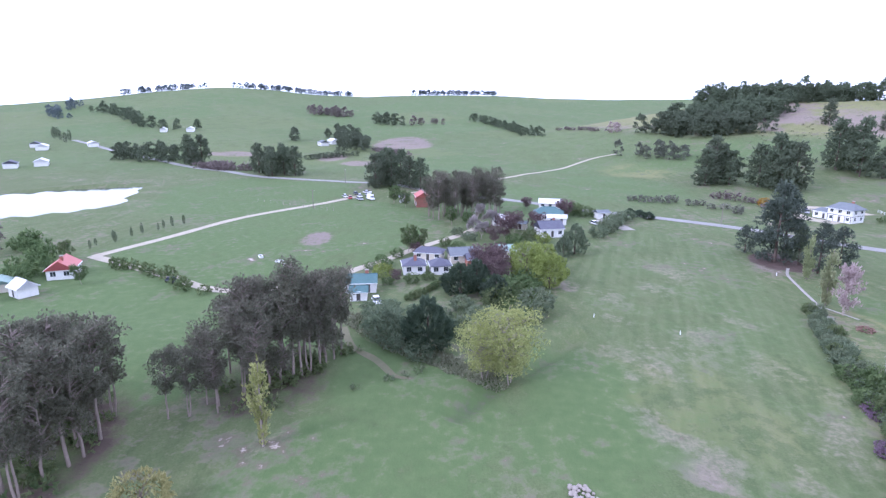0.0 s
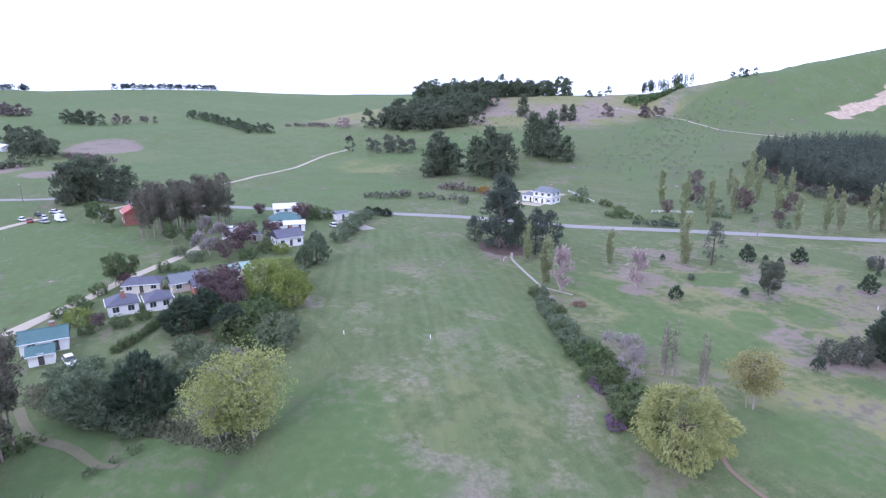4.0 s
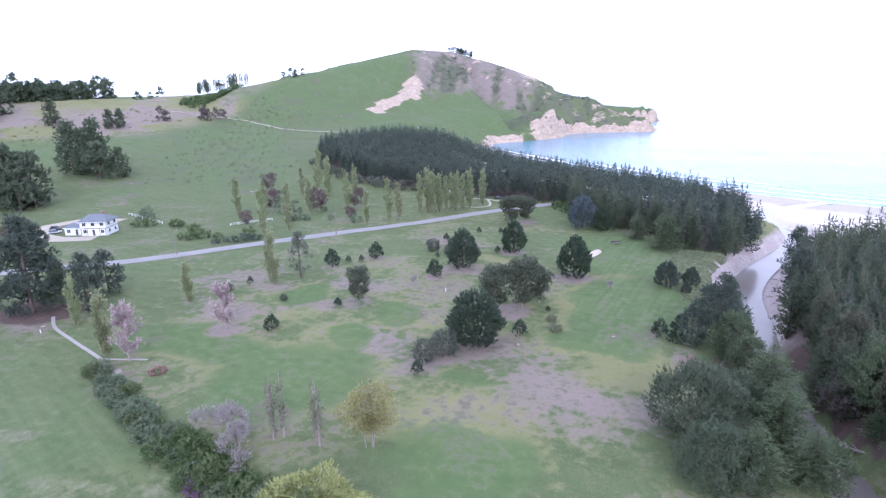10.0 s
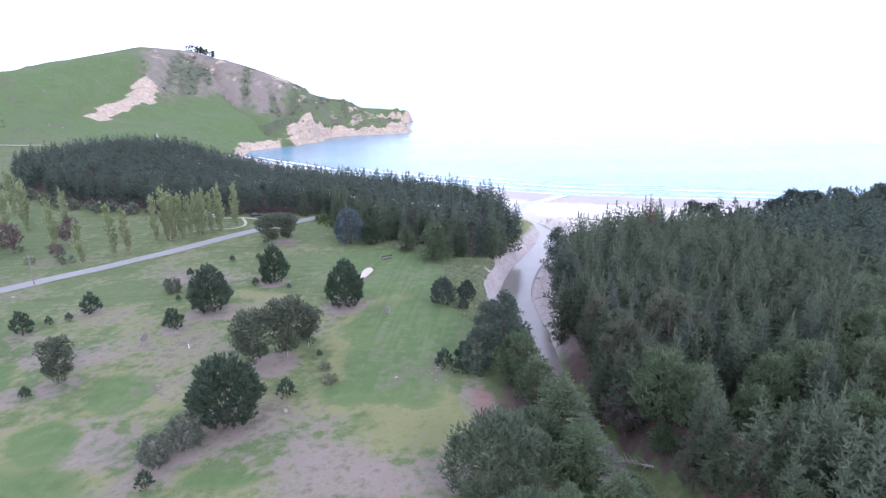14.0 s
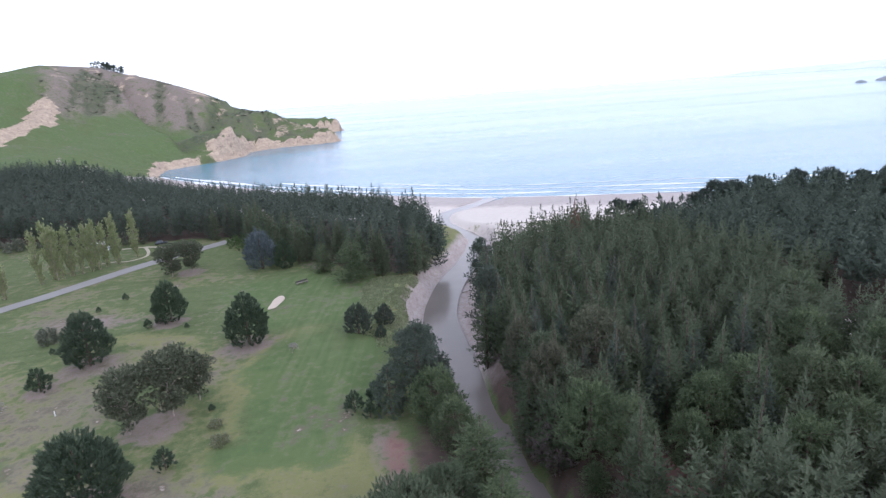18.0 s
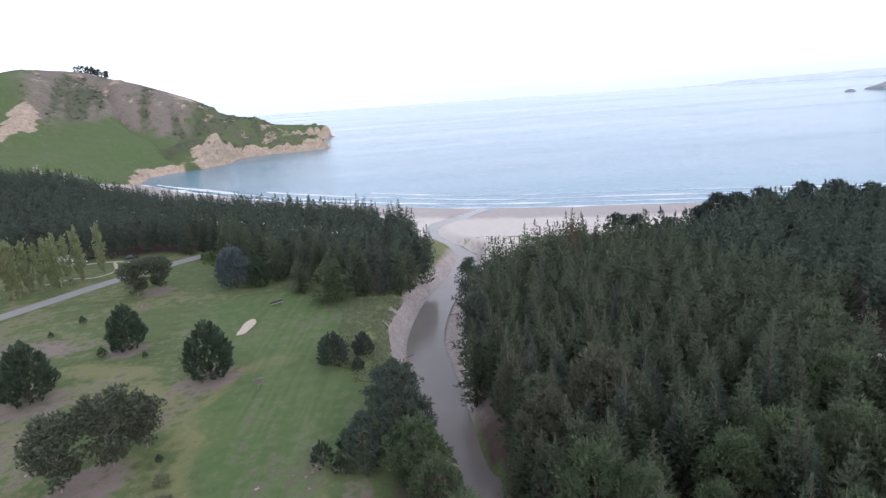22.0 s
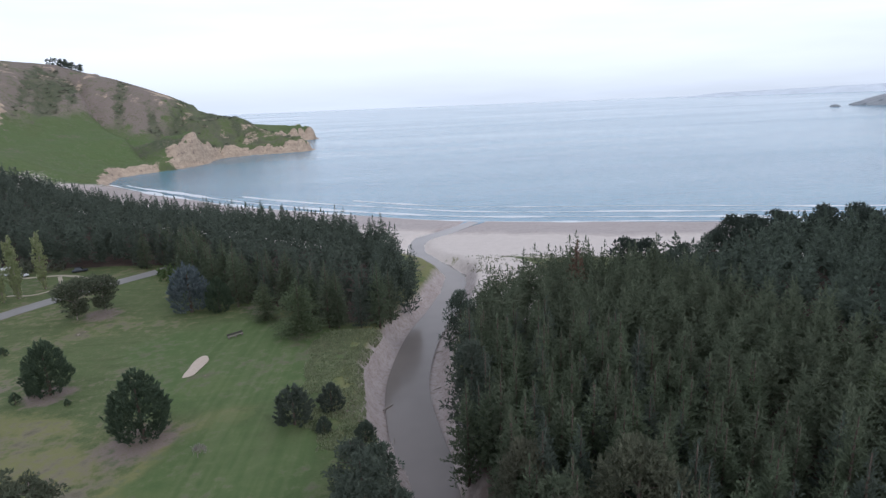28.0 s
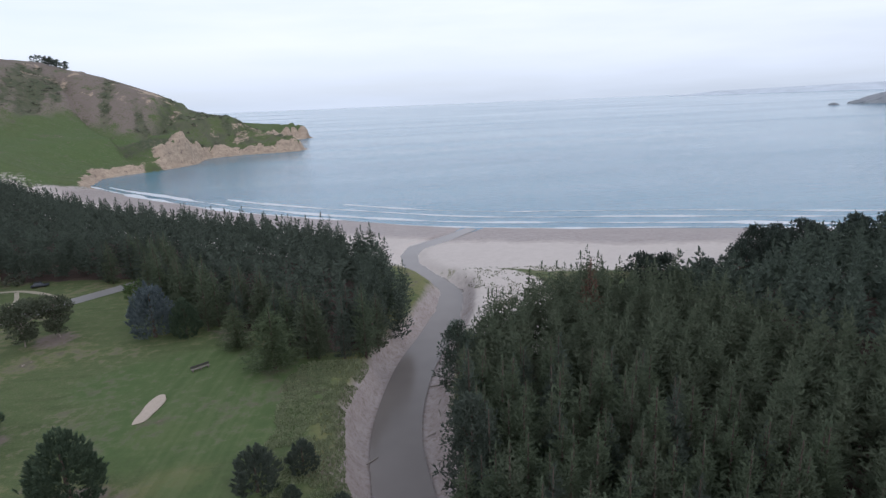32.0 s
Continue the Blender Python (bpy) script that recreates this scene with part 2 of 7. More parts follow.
def box(bm, x0, x1, y0, y1, z0, z1, bevel=0.0):
    vs = [bm.verts.new(p) for p in ((x0, y0, z0), (x1, y0, z0), (x1, y1, z0), (x0, y1, z0), (x0, y0, z1), (x1, y0, z1), (x1, y1, z1), (x0, y1, z1))]
    fs = [bm.faces.new([vs[i] for i in f]) for f in ((3, 2, 1, 0), (4, 5, 6, 7), (0, 1, 5, 4), (1, 2, 6, 5), (2, 3, 7, 6), (3, 0, 4, 7))]
    if bevel:
        bmesh.ops.bevel(bm, geom=list({e for f in fs for e in f.edges}), offset=bevel, segments=1, affect="EDGES")
    return bm


def a_box(*a, bevel=0.0):
    return box(bmesh.new(), *a, bevel=bevel)


def tube(points, radii, sides=6):
    """Vertices and quads of a tapered tube along points."""
    p, r = np.asarray(points, float), np.asarray(radii, float)
    d = np.gradient(p, axis=0)
    d /= np.linalg.norm(d, axis=1)[:, None] + 1e-9
    ref = np.where(np.abs(d[:, 2:3]) > 0.9, np.array([[1.0, 0, 0]]), np.array([[0, 0, 1.0]]))
    a = np.cross(d, ref); a /= np.linalg.norm(a, axis=1)[:, None]
    b = np.cross(d, a)
    th = np.arange(sides) / sides * 2 * np.pi
    v = p[:, None] + r[:, None, None] * (np.cos(th)[None, :, None] * a[:, None] + np.sin(th)[None, :, None] * b[:, None])
    n, f = len(p), []
    for i in range(n - 1):
        for k in range(sides):
            k2 = (k + 1) % sides
            f.append((i * sides + k, i * sides + k2, (i + 1) * sides + k2, (i + 1) * sides + k))
    return v.reshape(-1, 3), np.array(f)


def join_tubes(tubes):
    vs, fs, n = [], [], 0
    for v, f in tubes:
        vs.append(v); fs.append(f + n); n += len(v)
    return np.concatenate(vs), np.concatenate(fs)


def unit(v):
    return v / (np.linalg.norm(v, axis=-1, keepdims=True) + 1e-9)


def tufts(P, O, size, rng, blades=3, width=0.5, spread=0.7):
    """Sprays of leaf: for each point some pointed blades that lean the way of O."""
    P, O = np.repeat(P, blades, 0), np.repeat(O, blades, 0)
    n = len(P)
    size = np.repeat(np.broadcast_to(size, (n // blades,)), blades) * rng.uniform(0.7, 1.25, n)
    d = unit(O + spread * rng.normal(size=(n, 3)))
    s = unit(np.cross(d, rng.normal(size=(n, 3))))
    w = (width * size)[:, None] * 0.5
    L = size[:, None]
    v = np.stack([P - s * w - d * L * 0.2, P + s * w - d * L * 0.2, P + d * L * 0.8], 1).reshape(-1, 3)
    return v, np.arange(3 * n).reshape(-1, 3)


def strip(name, pts, width, material, lift=0.05, label="", category="", z=None, crown=0.0, step=3.0, kind="structure", ragged=0.0, bridge=False):
    """A band that lies on the ground along a line."""
    line = smooth_line(pts, step)
    d = unit(np.gradient(line, axis=0))
    nrm = np.stack([-d[:, 1], d[:, 0]], 1)
    cols = np.linspace(-0.5, 0.5, 5)
    w = np.broadcast_to(np.asarray(width, float), (len(line),)) if np.ndim(width) == 0 else np.interp(np.linspace(0, 1, len(line)), np.linspace(0, 1, len(width)), width)
    if ragged:
        w = w * (1 + ragged * (vnoise(line[:, 0], line[:, 1], 6, 77, 2) - 0.5))
    xy = line[:, None] + nrm[:, None] * (cols[None, :, None] * w[:, None, None])
    zz = height(xy[..., 0], xy[..., 1]) if z is None else np.full(xy.shape[:2], z)
    if z is None:
        zz = np.maximum(zz, np.minimum(zz.mean(1, keepdims=True), zz + 0.15))
    zz = zz + lift + crown * (1 - (2 * cols[None]) ** 2)
    v = np.concatenate([xy, zz[..., None]], 2).reshape(-1, 3)
    i = np.arange(len(line) - 1)[:, None] * 5 + np.arange(4)[None]
    f = np.stack([i, i + 5, i + 6, i + 1], -1).reshape(-1, 4)[:, ::-1]
    ob = part(name, mesh_np(name, v, f, True), material)
    return tagged(ob, label, category, kind=kind)

# ---- materials ----


def mat(name, rough=0.8, spec=0.3, metal=0.0):
    m = bpy.data.materials.new(name)
    m.use_nodes = True
    b = m.node_tree.nodes["Principled BSDF"]
    b.inputs["Roughness"].default_value, b.inputs["Metallic"].default_value = rough, metal
    b.inputs["Specular IOR Level"].default_value = spec
    return m, m.node_tree.nodes, m.node_tree.links, b


def mixc(N, L, fac, a, b, blend="MIX"):
    n = N.new("ShaderNodeMix")
    n.data_type, n.blend_type = "RGBA", blend
    for sock, v in ((n.inputs[0], fac), (n.inputs[6], a), (n.inputs[7], b)):
        if isinstance(v, (int, float)):
            sock.default_value = v
        elif isinstance(v, tuple):
            sock.default_value = (*v, 1)
        else:
            L.new(v, sock)
    return n.outputs[2]


def noise_of(N, L, scale, detail=4.0, rough=0.55, coord="Object", squash=None):
    c, n = N.new("ShaderNodeTexCoord"), N.new("ShaderNodeTexNoise")
    n.inputs["Scale"].default_value, n.inputs["Detail"].default_value, n.inputs["Roughness"].default_value = scale, detail, rough
    if squash:
        m = N.new("ShaderNodeMapping"); m.inputs["Scale"].default_value = squash
        L.new(c.outputs[coord], m.inputs[0]); L.new(m.outputs[0], n.inputs["Vector"])
    else:
        L.new(c.outputs[coord], n.inputs["Vector"])
    return n.outputs[0]


def axis_noise(N, L, angle, along, across, detail=3.0):
    """Noise drawn out along one heading, with grain sizes in metres along and across it."""
    c, r, m, n = N.new("ShaderNodeTexCoord"), N.new("ShaderNodeVectorRotate"), N.new("ShaderNodeMapping"), N.new("ShaderNodeTexNoise")
    r.rotation_type = "Z_AXIS"
    r.inputs["Angle"].default_value = radians(-angle)
    m.inputs["Scale"].default_value = (1 / along, 1 / across, 0.0)
    n.inputs["Scale"].default_value, n.inputs["Detail"].default_value = 1.0, detail
    L.new(c.outputs["Object"], r.inputs[0]); L.new(r.outputs[0], m.inputs[0]); L.new(m.outputs[0], n.inputs["Vector"])
    return n.outputs[0]


def mathn(N, L, op, a, b, clamp=False):
    n = N.new("ShaderNodeMath"); n.operation, n.use_clamp = op, clamp
    for sock, v in zip(n.inputs, (a, b)):
        if isinstance(v, (int, float)):
            sock.default_value = v
        else:
            L.new(v, sock)
    return n.outputs[0]


def ramp(N, L, x, lo, hi):
    n = N.new("ShaderNodeMapRange")
    n.inputs[1].default_value, n.inputs[2].default_value = lo, hi
    L.new(x, n.inputs[0])
    return n.outputs[0]


def bump(N, L, b, h, strength=0.3, dist=0.1):
    n = N.new("ShaderNodeBump")
    n.inputs["Strength"].default_value, n.inputs["Distance"].default_value = strength, dist
    L.new(h, n.inputs["Height"]); L.new(n.outputs[0], b.inputs["Normal"])


def leafy(name, dark, light, tint=None, rough=0.75, through_leaf=0.35):
    """Foliage: the tone differs from leaf to leaf and from tree to tree."""
    m, N, L, b = mat(name, rough, 0.12)
    g, o = N.new("ShaderNodeNewGeometry"), N.new("ShaderNodeObjectInfo")
    c = mixc(N, L, g.outputs["Random Per Island"], dark, light)
    if tint:
        c = mixc(N, L, ramp(N, L, o.outputs["Random"], 0.3, 1.1), c, tint)
    n = noise_of(N, L, 0.6, 2.0)
    c = mixc(N, L, ramp(N, L, n, 0.35, 0.75), c, tuple(v * 0.85 for v in dark))
    L.new(c, b.inputs["Base Color"])
    tr, mx, out = N.new("ShaderNodeBsdfTranslucent"), N.new("ShaderNodeMixShader"), N["Material Output"]
    mx.inputs[0].default_value = through_leaf
    L.new(c, tr.inputs[0]); L.new(b.outputs[0], mx.inputs[1]); L.new(tr.outputs[0], mx.inputs[2]); L.new(mx.outputs[0], out.inputs[0])
    return m


def rough_mat(name, a, b_, scale, fine, rough=0.8, bumps=0.3, spec=0.25, dist=0.03, metal=0.0):
    """A plain material in two tones, with broad stains and fine grain."""
    m, N, L, b = mat(name, rough, spec, metal)
    n1, n2 = noise_of(N, L, scale, 4.0), noise_of(N, L, fine, 5.0)
    c = mixc(N, L, ramp(N, L, n1, 0.3, 0.7), a, b_)
    c = mixc(N, L, ramp(N, L, n2, 0.35, 0.8), c, tuple(v * 0.75 for v in a))
    L.new(c, b.inputs["Base Color"])
    if bumps:
        bump(N, L, b, n2, bumps, dist)
    return m


def ground_mat():
    m, N, L, b = mat("ground_cover", 0.92, 0.12)

    def att(name):
        n = N.new("ShaderNodeAttribute"); n.attribute_name = name
        return n.outputs["Fac"]

    big, mid, fine, tiny = noise_of(N, L, 0.012, 3.0), noise_of(N, L, 0.07, 4.0), noise_of(N, L, 0.45, 5.0, 0.65), noise_of(N, L, 3.2, 4.0, 0.6)
    streak = noise_of(N, L, 0.25, 4.0, 0.6, squash=(0.35, 1.6, 1.0))

    def mask(name, soft=0.22, k=0.55):
        k *= 2.6
        e = mathn(N, L, "ADD", att(name), mathn(N, L, "MULTIPLY", mathn(N, L, "SUBTRACT", fine, 0.5), k))
        e = mathn(N, L, "ADD", e, mathn(N, L, "MULTIPLY", mathn(N, L, "SUBTRACT", mid, 0.5), k))
        return ramp(N, L, e, 0.5 - soft, 0.5 + soft)

    speck = noise_of(N, L, 1.15, 4.0, 0.7)
    grass = mixc(N, L, ramp(N, L, mid, 0.3, 0.7), (0.102, 0.127, 0.053), (0.127, 0.148, 0.069))
    grass = mixc(N, L, ramp(N, L, big, 0.35, 0.7), grass, (0.115, 0.149, 0.064))
    grass = mixc(N, L, mathn(N, L, "MULTIPLY", ramp(N, L, fine, 0.46, 0.68), 0.65), grass, (0.168, 0.166, 0.089))
    grass = mixc(N, L, mathn(N, L, "MULTIPLY", ramp(N, L, streak, 0.48, 0.66), 0.6), grass, (0.080, 0.106, 0.044))
    grass = mixc(N, L, mathn(N, L, "MULTIPLY", ramp(N, L, speck, 0.56, 0.70), 0.5), grass, (0.196, 0.187, 0.114))
    grass = mixc(N, L, mathn(N, L, "MULTIPLY", ramp(N, L, tiny, 0.42, 0.72), 0.5), grass, (0.056, 0.084, 0.033))
    dry = mixc(N, L, ramp(N, L, fine, 0.35, 0.7), (0.245, 0.226, 0.104), (0.182, 0.190, 0.080))
    dry = mixc(N, L, mathn(N, L, "MULTIPLY", ramp(N, L, speck, 0.5, 0.72), 0.6), dry, (0.246, 0.214, 0.127))
    c = mixc(N, L, mathn(N, L, "MULTIPLY", mask("dry", 0.26, 0.8), 0.72), grass, dry)
    bare = mixc(N, L, ramp(N, L, fine, 0.35, 0.7), (0.258, 0.190, 0.190), (0.205, 0.160, 0.140))
    bare = mixc(N, L, ramp(N, L, tiny, 0.5, 0.75), bare, (0.273, 0.223, 0.214))
    bare = mixc(N, L, mathn(N, L, "MULTIPLY", ramp(N, L, speck, 0.55, 0.66), 0.6), bare, (0.127, 0.137, 0.068))
    c = mixc(N, L, mathn(N, L, "MULTIPLY", mask("bare", 0.30, 1.0), 0.78), c, bare)
    c = mixc(N, L, mathn(N, L, "MULTIPLY", mask("lush", 0.18, 0.55), 0.85), c, mixc(N, L, ramp(N, L, fine, 0.3, 0.7), (0.082, 0.126, 0.046), (0.110, 0.152, 0.060)))
    # mown lines along the two fairways
    for name, angle, along, across in (("mow_long", 161.0, 26.0, 2.2), ("mow_green", 84.0, 26.0, 1.5)):
        line = axis_noise(N, L, angle, along, across, 2.0)
        c = mixc(N, L, mathn(N, L, "MULTIPLY", mathn(N, L, "MULTIPLY", ramp(N, L, line, 0.46, 0.66), att(name)), 0.2), c, (0.190, 0.190, 0.110))
        c = mixc(N, L, mathn(N, L, "MULTIPLY", mathn(N, L, "MULTIPLY", ramp(N, L, line, 0.54, 0.36), att(name)), 0.3), c, (0.080, 0.112, 0.046))
    c = mixc(N, L, mathn(N, L, "MULTIPLY", mask("thatch", 0.34, 1.0), 0.55), c, mixc(N, L, ramp(N, L, speck, 0.38, 0.62), (0.145, 0.142, 0.085), (0.29, 0.245, 0.19)))
    scrub = mixc(N, L, ramp(N, L, fine, 0.35, 0.65), (0.062, 0.082, 0.048), (0.125, 0.125, 0.078))
    c = mixc(N, L, mask("scrub", 0.25, 0.9), c, scrub)
    litter = mixc(N, L, ramp(N, L, fine, 0.3, 0.7), (0.125, 0.088, 0.074), (0.080, 0.062, 0.050))
    c = mixc(N, L, mask("litter", 0.2, 0.4), c, litter)
    c = mixc(N, L, mask("russet", 0.25, 0.5), c, mixc(N, L, ramp(N, L, fine, 0.3, 0.7), (0.26, 0.145, 0.125), (0.17, 0.105, 0.09)))
    crack, beds = noise_of(N, L, 0.5, 6.0, 0.7, squash=(1, 1, 0.5)), noise_of(N, L, 0.14, 6.0, 0.7, squash=(1, 1, 3.0))
    rock = mixc(N, L, ramp(N, L, beds, 0.38, 0.64), (0.49, 0.385, 0.285), (0.33, 0.26, 0.20))
    rock = mixc(N, L, ramp(N, L, crack, 0.52, 0.68), rock, (0.20, 0.15, 0.125))
    c = mixc(N, L, mask("rock", 0.12, 0.45), c, rock)
    sand = mixc(N, L, ramp(N, L, fine, 0.3, 0.75), (0.64, 0.575, 0.525), (0.57, 0.51, 0.46))
    sand = mixc(N, L, mathn(N, L, "MULTIPLY", ramp(N, L, tiny, 0.45, 0.8), 0.5), sand, (0.47, 0.41, 0.36))
    c = mixc(N, L, mask("sand", 0.12, 0.5), c, sand)
    wet = mixc(N, L, ramp(N, L, streak, 0.35, 0.7), (0.35, 0.295, 0.275), (0.42, 0.36, 0.335))
    wet = mixc(N, L, mathn(N, L, "MULTIPLY", ramp(N, L, speck, 0.48, 0.66), 0.75), wet, (0.235, 0.185, 0.155))
    wet = mixc(N, L, mathn(N, L, "MULTIPLY", ramp(N, L, fine, 0.5, 0.7), 0.5), wet, (0.29, 0.235, 0.20))
    wm = mask("wet", 0.3, 0.25)
    c = mixc(N, L, wm, c, wet)
    L.new(c, b.inputs["Base Color"])
    L.new(mathn(N, L, "SUBTRACT", 0.92, mathn(N, L, "MULTIPLY", wm, 0.52)), b.inputs["Roughness"])
    bump(N, L, b, mathn(N, L, "ADD", mathn(N, L, "MULTIPLY", fine, 1.0), mathn(N, L, "MULTIPLY", tiny, 0.5)), 0.55, 0.35)
    return m


def water_mat(name, deep, shallow, wave, rough, dist, scale=0.12, squash=(1, 1, 1), streaks=True):
    m, N, L, b = mat(name, rough, 0.5)
    b.inputs["IOR"].default_value = 1.33
    n1 = noise_of(N, L, scale * 0.05, 4.0, 0.6, squash=squash)
    c = mixc(N, L, ramp(N, L, n1, 0.35, 0.65), deep, shallow)
    L.new(c, b.inputs["Base Color"])
    if streaks:
        r = ramp(N, L, noise_of(N, L, scale * 0.03, 5.0, 0.6, squash=squash), 0.35, 0.7)
        L.new(mathn(N, L, "ADD", rough, mathn(N, L, "MULTIPLY", r, 0.12)), b.inputs["Roughness"])
    bump(N, L, b, noise_of(N, L, scale, 5.0, 0.6, squash=squash), wave, dist)
    return m


M = {}
M["ground"] = ground_mat()
M["sea"] = water_mat("sea_water", (0.095, 0.215, 0.30), (0.145, 0.275, 0.35), 0.6, 0.11, 0.9, 0.14, (0.2, 1.7, 1.0))
M["stream"] = water_mat("stream_water", (0.175, 0.152, 0.135), (0.235, 0.205, 0.185), 0.08, 0.07, 0.05, 0.5)
M["pond"] = water_mat("pond_water", (0.07, 0.08, 0.075), (0.11, 0.115, 0.105), 0.03, 0.05, 0.03, 0.6)
M["foam"] = rough_mat("surf_foam", (0.80, 0.82, 0.83), (0.68, 0.71, 0.73), 0.6, 4.0, 0.6, 0.4)
M["asphalt"] = rough_mat("worn_asphalt", (0.30, 0.288, 0.272), (0.24, 0.23, 0.218), 0.15, 5.0, 0.85, 0.2)
M["gravel"] = rough_mat("pale_gravel", (0.45, 0.40, 0.31), (0.36, 0.315, 0.24), 0.3, 3.0, 0.95, 0.5)
M["redpath"] = rough_mat("reddish_path", (0.25, 0.175, 0.125), (0.19, 0.14, 0.10), 0.4, 3.0, 0.95, 0.4)
M["concrete"] = rough_mat("old_concrete", (0.37, 0.34, 0.30), (0.29, 0.27, 0.24), 0.6, 6.0, 0.9, 0.3)
M["bunker_sand"] = rough_mat("bunker_sand", (0.56, 0.47, 0.38), (0.49, 0.41, 0.33), 0.5, 3.0, 0.95, 0.5)
M["pine"] = leafy("pine_needles", (0.106, 0.133, 0.104), (0.150, 0.182, 0.136), (0.132, 0.150, 0.120), through_leaf=0.45)
# paler needle tone; the far pines use it as their haze
M["pine_light"] = leafy("paler_pine_needles", (0.132, 0.165, 0.105), (0.176, 0.213, 0.130), (0.158, 0.176, 0.120), through_leaf=0.45)
M["pine_olive"] = leafy("olive_pine_needles", (0.130, 0.138, 0.094), (0.215, 0.222, 0.150), (0.185, 0.180, 0.130), through_leaf=0.4)
M["pine_fresh"] = leafy("spring_pine_needles", (0.120, 0.160, 0.088), (0.225, 0.275, 0.150), (0.180, 0.205, 0.125), through_leaf=0.45)
M["pine_dark"] = leafy("old_pine_needles", (0.062, 0.080, 0.066), (0.108, 0.130, 0.100), (0.085, 0.100, 0.082), through_leaf=0.4)
M["brush"] = leafy("cut_brush", (0.30, 0.19, 0.155), (0.46, 0.32, 0.27))
M["pine_dead"] = leafy("rust_needles", (0.161, 0.098, 0.074), (0.247, 0.167, 0.115))
M["cypress"] = leafy("cypress_foliage", (0.078, 0.112, 0.074), (0.150, 0.198, 0.122), (0.120, 0.152, 0.104), through_leaf=0.45)
# a blue-grey cypress's own colour; far crest woods borrow it as haze tint
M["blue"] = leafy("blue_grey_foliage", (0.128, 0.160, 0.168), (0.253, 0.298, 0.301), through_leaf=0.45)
M["gum"] = leafy("gum_leaves", (0.150, 0.150, 0.108), (0.262, 0.258, 0.182), (0.225, 0.205, 0.158), through_leaf=0.45)
M["grey"] = leafy("grey_green_leaves", (0.135, 0.151, 0.113), (0.269, 0.281, 0.212), (0.227, 0.223, 0.177), through_leaf=0.45)
M["poplar"] = leafy("poplar_leaves", (0.260, 0.305, 0.147), (0.468, 0.507, 0.280), (0.390, 0.390, 0.237), through_leaf=0.45)
M["willow"] = leafy("willow_leaves", (0.30, 0.32, 0.115), (0.54, 0.54, 0.25), through_leaf=0.45)
M["gold"] = leafy("golden_leaves", (0.294, 0.274, 0.108), (0.465, 0.446, 0.216))
M["spring"] = leafy("spring_leaves", (0.345, 0.375, 0.135), (0.55, 0.57, 0.25), through_leaf=0.45)
M["lime"] = leafy("lime_leaves", (0.211, 0.264, 0.066), (0.370, 0.422, 0.132))
M["shrub"] = leafy("shrub_leaves", (0.092, 0.143, 0.059), (0.226, 0.299, 0.124), (0.197, 0.218, 0.105), through_leaf=0.45)
M["hedge"] = leafy("hedge_leaves", (0.144, 0.188, 0.117), (0.311, 0.369, 0.226), (0.235, 0.267, 0.165), through_leaf=0.45)
M["plum"] = leafy("plum_leaves", (0.140, 0.094, 0.101), (0.274, 0.196, 0.190), (0.199, 0.159, 0.138), through_leaf=0.45)
M["lilac"] = leafy("lilac_heath", (0.19, 0.13, 0.18), (0.30, 0.215, 0.275))
M["gorse"] = leafy("orange_gorse", (0.30, 0.17, 0.035), (0.46, 0.29, 0.06))
M["twig"] = leafy("pink_twigs", (0.415, 0.329, 0.316), (0.668, 0.560, 0.537))
M["twig_grey"] = leafy("grey_twigs", (0.31, 0.28, 0.26), (0.47, 0.435, 0.41))
M["scrub_leaf"] = leafy("scrub_leaves", (0.138, 0.176, 0.100), (0.275, 0.312, 0.188), through_leaf=0.45)
M["gum_green"] = leafy("dull_gum_leaves", (0.11, 0.128, 0.085), (0.21, 0.228, 0.155), through_leaf=0.45)
M["tussock"] = leafy("tussock_grass", (0.19, 0.205, 0.125), (0.36, 0.36, 0.245), through_leaf=0.4)
M["rank"] = leafy("rank_grass", (0.26, 0.295, 0.17), (0.42, 0.445, 0.28), through_leaf=0.5)
M["bare_brown"] = leafy("bare_brown_twigs", (0.172, 0.144, 0.132), (0.310, 0.259, 0.236), through_leaf=0.3)
M["bark"] = rough_mat("rough_bark", (0.115, 0.085, 0.068), (0.17, 0.135, 0.11), 1.2, 9.0, 0.95, 0.6)
M["bark_gum"] = rough_mat("peeling_gum_bark", (0.30, 0.245, 0.21), (0.21, 0.17, 0.145), 0.9, 6.0, 0.9, 0.4)
M["bark_pale"] = rough_mat("pale_bark", (0.40, 0.34, 0.305), (0.27, 0.22, 0.195), 0.9, 6.0, 0.9, 0.4)

# ---- ground, sea and water ----
FOREST_SOUTH = [(34, -36), (27, -14), (21.5, 6), (15.5, 17), (12.6, 34), (12, 52), (14, 70), (20, 90), (30, 104), (44, 114), (62, 120), (86, 118), (112, 138), (150, 136), (188, 126), (188, -36)]
OLD_EDGE = [(60, 117), (86, 115), (112, 134), (150, 132), (188, 122)]
FIELDS = [([(-88, -112), (-112, -147), (-130, -172), (-145, -199), (-110, -260), (-40, -220), (-45, -160), (-62, -132)], 0.95), ([(-118, -140), (-145, -190), (-171, -182), (-203, -171), (-252, -134), (-240, -112), (-200, -92), (-140, -112)], 0.7), ([(-205, -178), (-258, -142), (-300, -140), (-335, -215), (-290, -245), (-215, -215)], 0.8)]
MOW_LONG = [(-40, -58), (-62, -62), (-97, -62), (-128, -61), (-160, -44), (-193, -23), (-160, 0), (-138, -6), (-100, -14), (-66, -26), (-46, -36), (-30, -44)]
MOW_GREEN = [(-22, 30), (-9, 26), (-8, 70), (-14, 116), (-40, 116), (-30, 80), (-26, 50)]
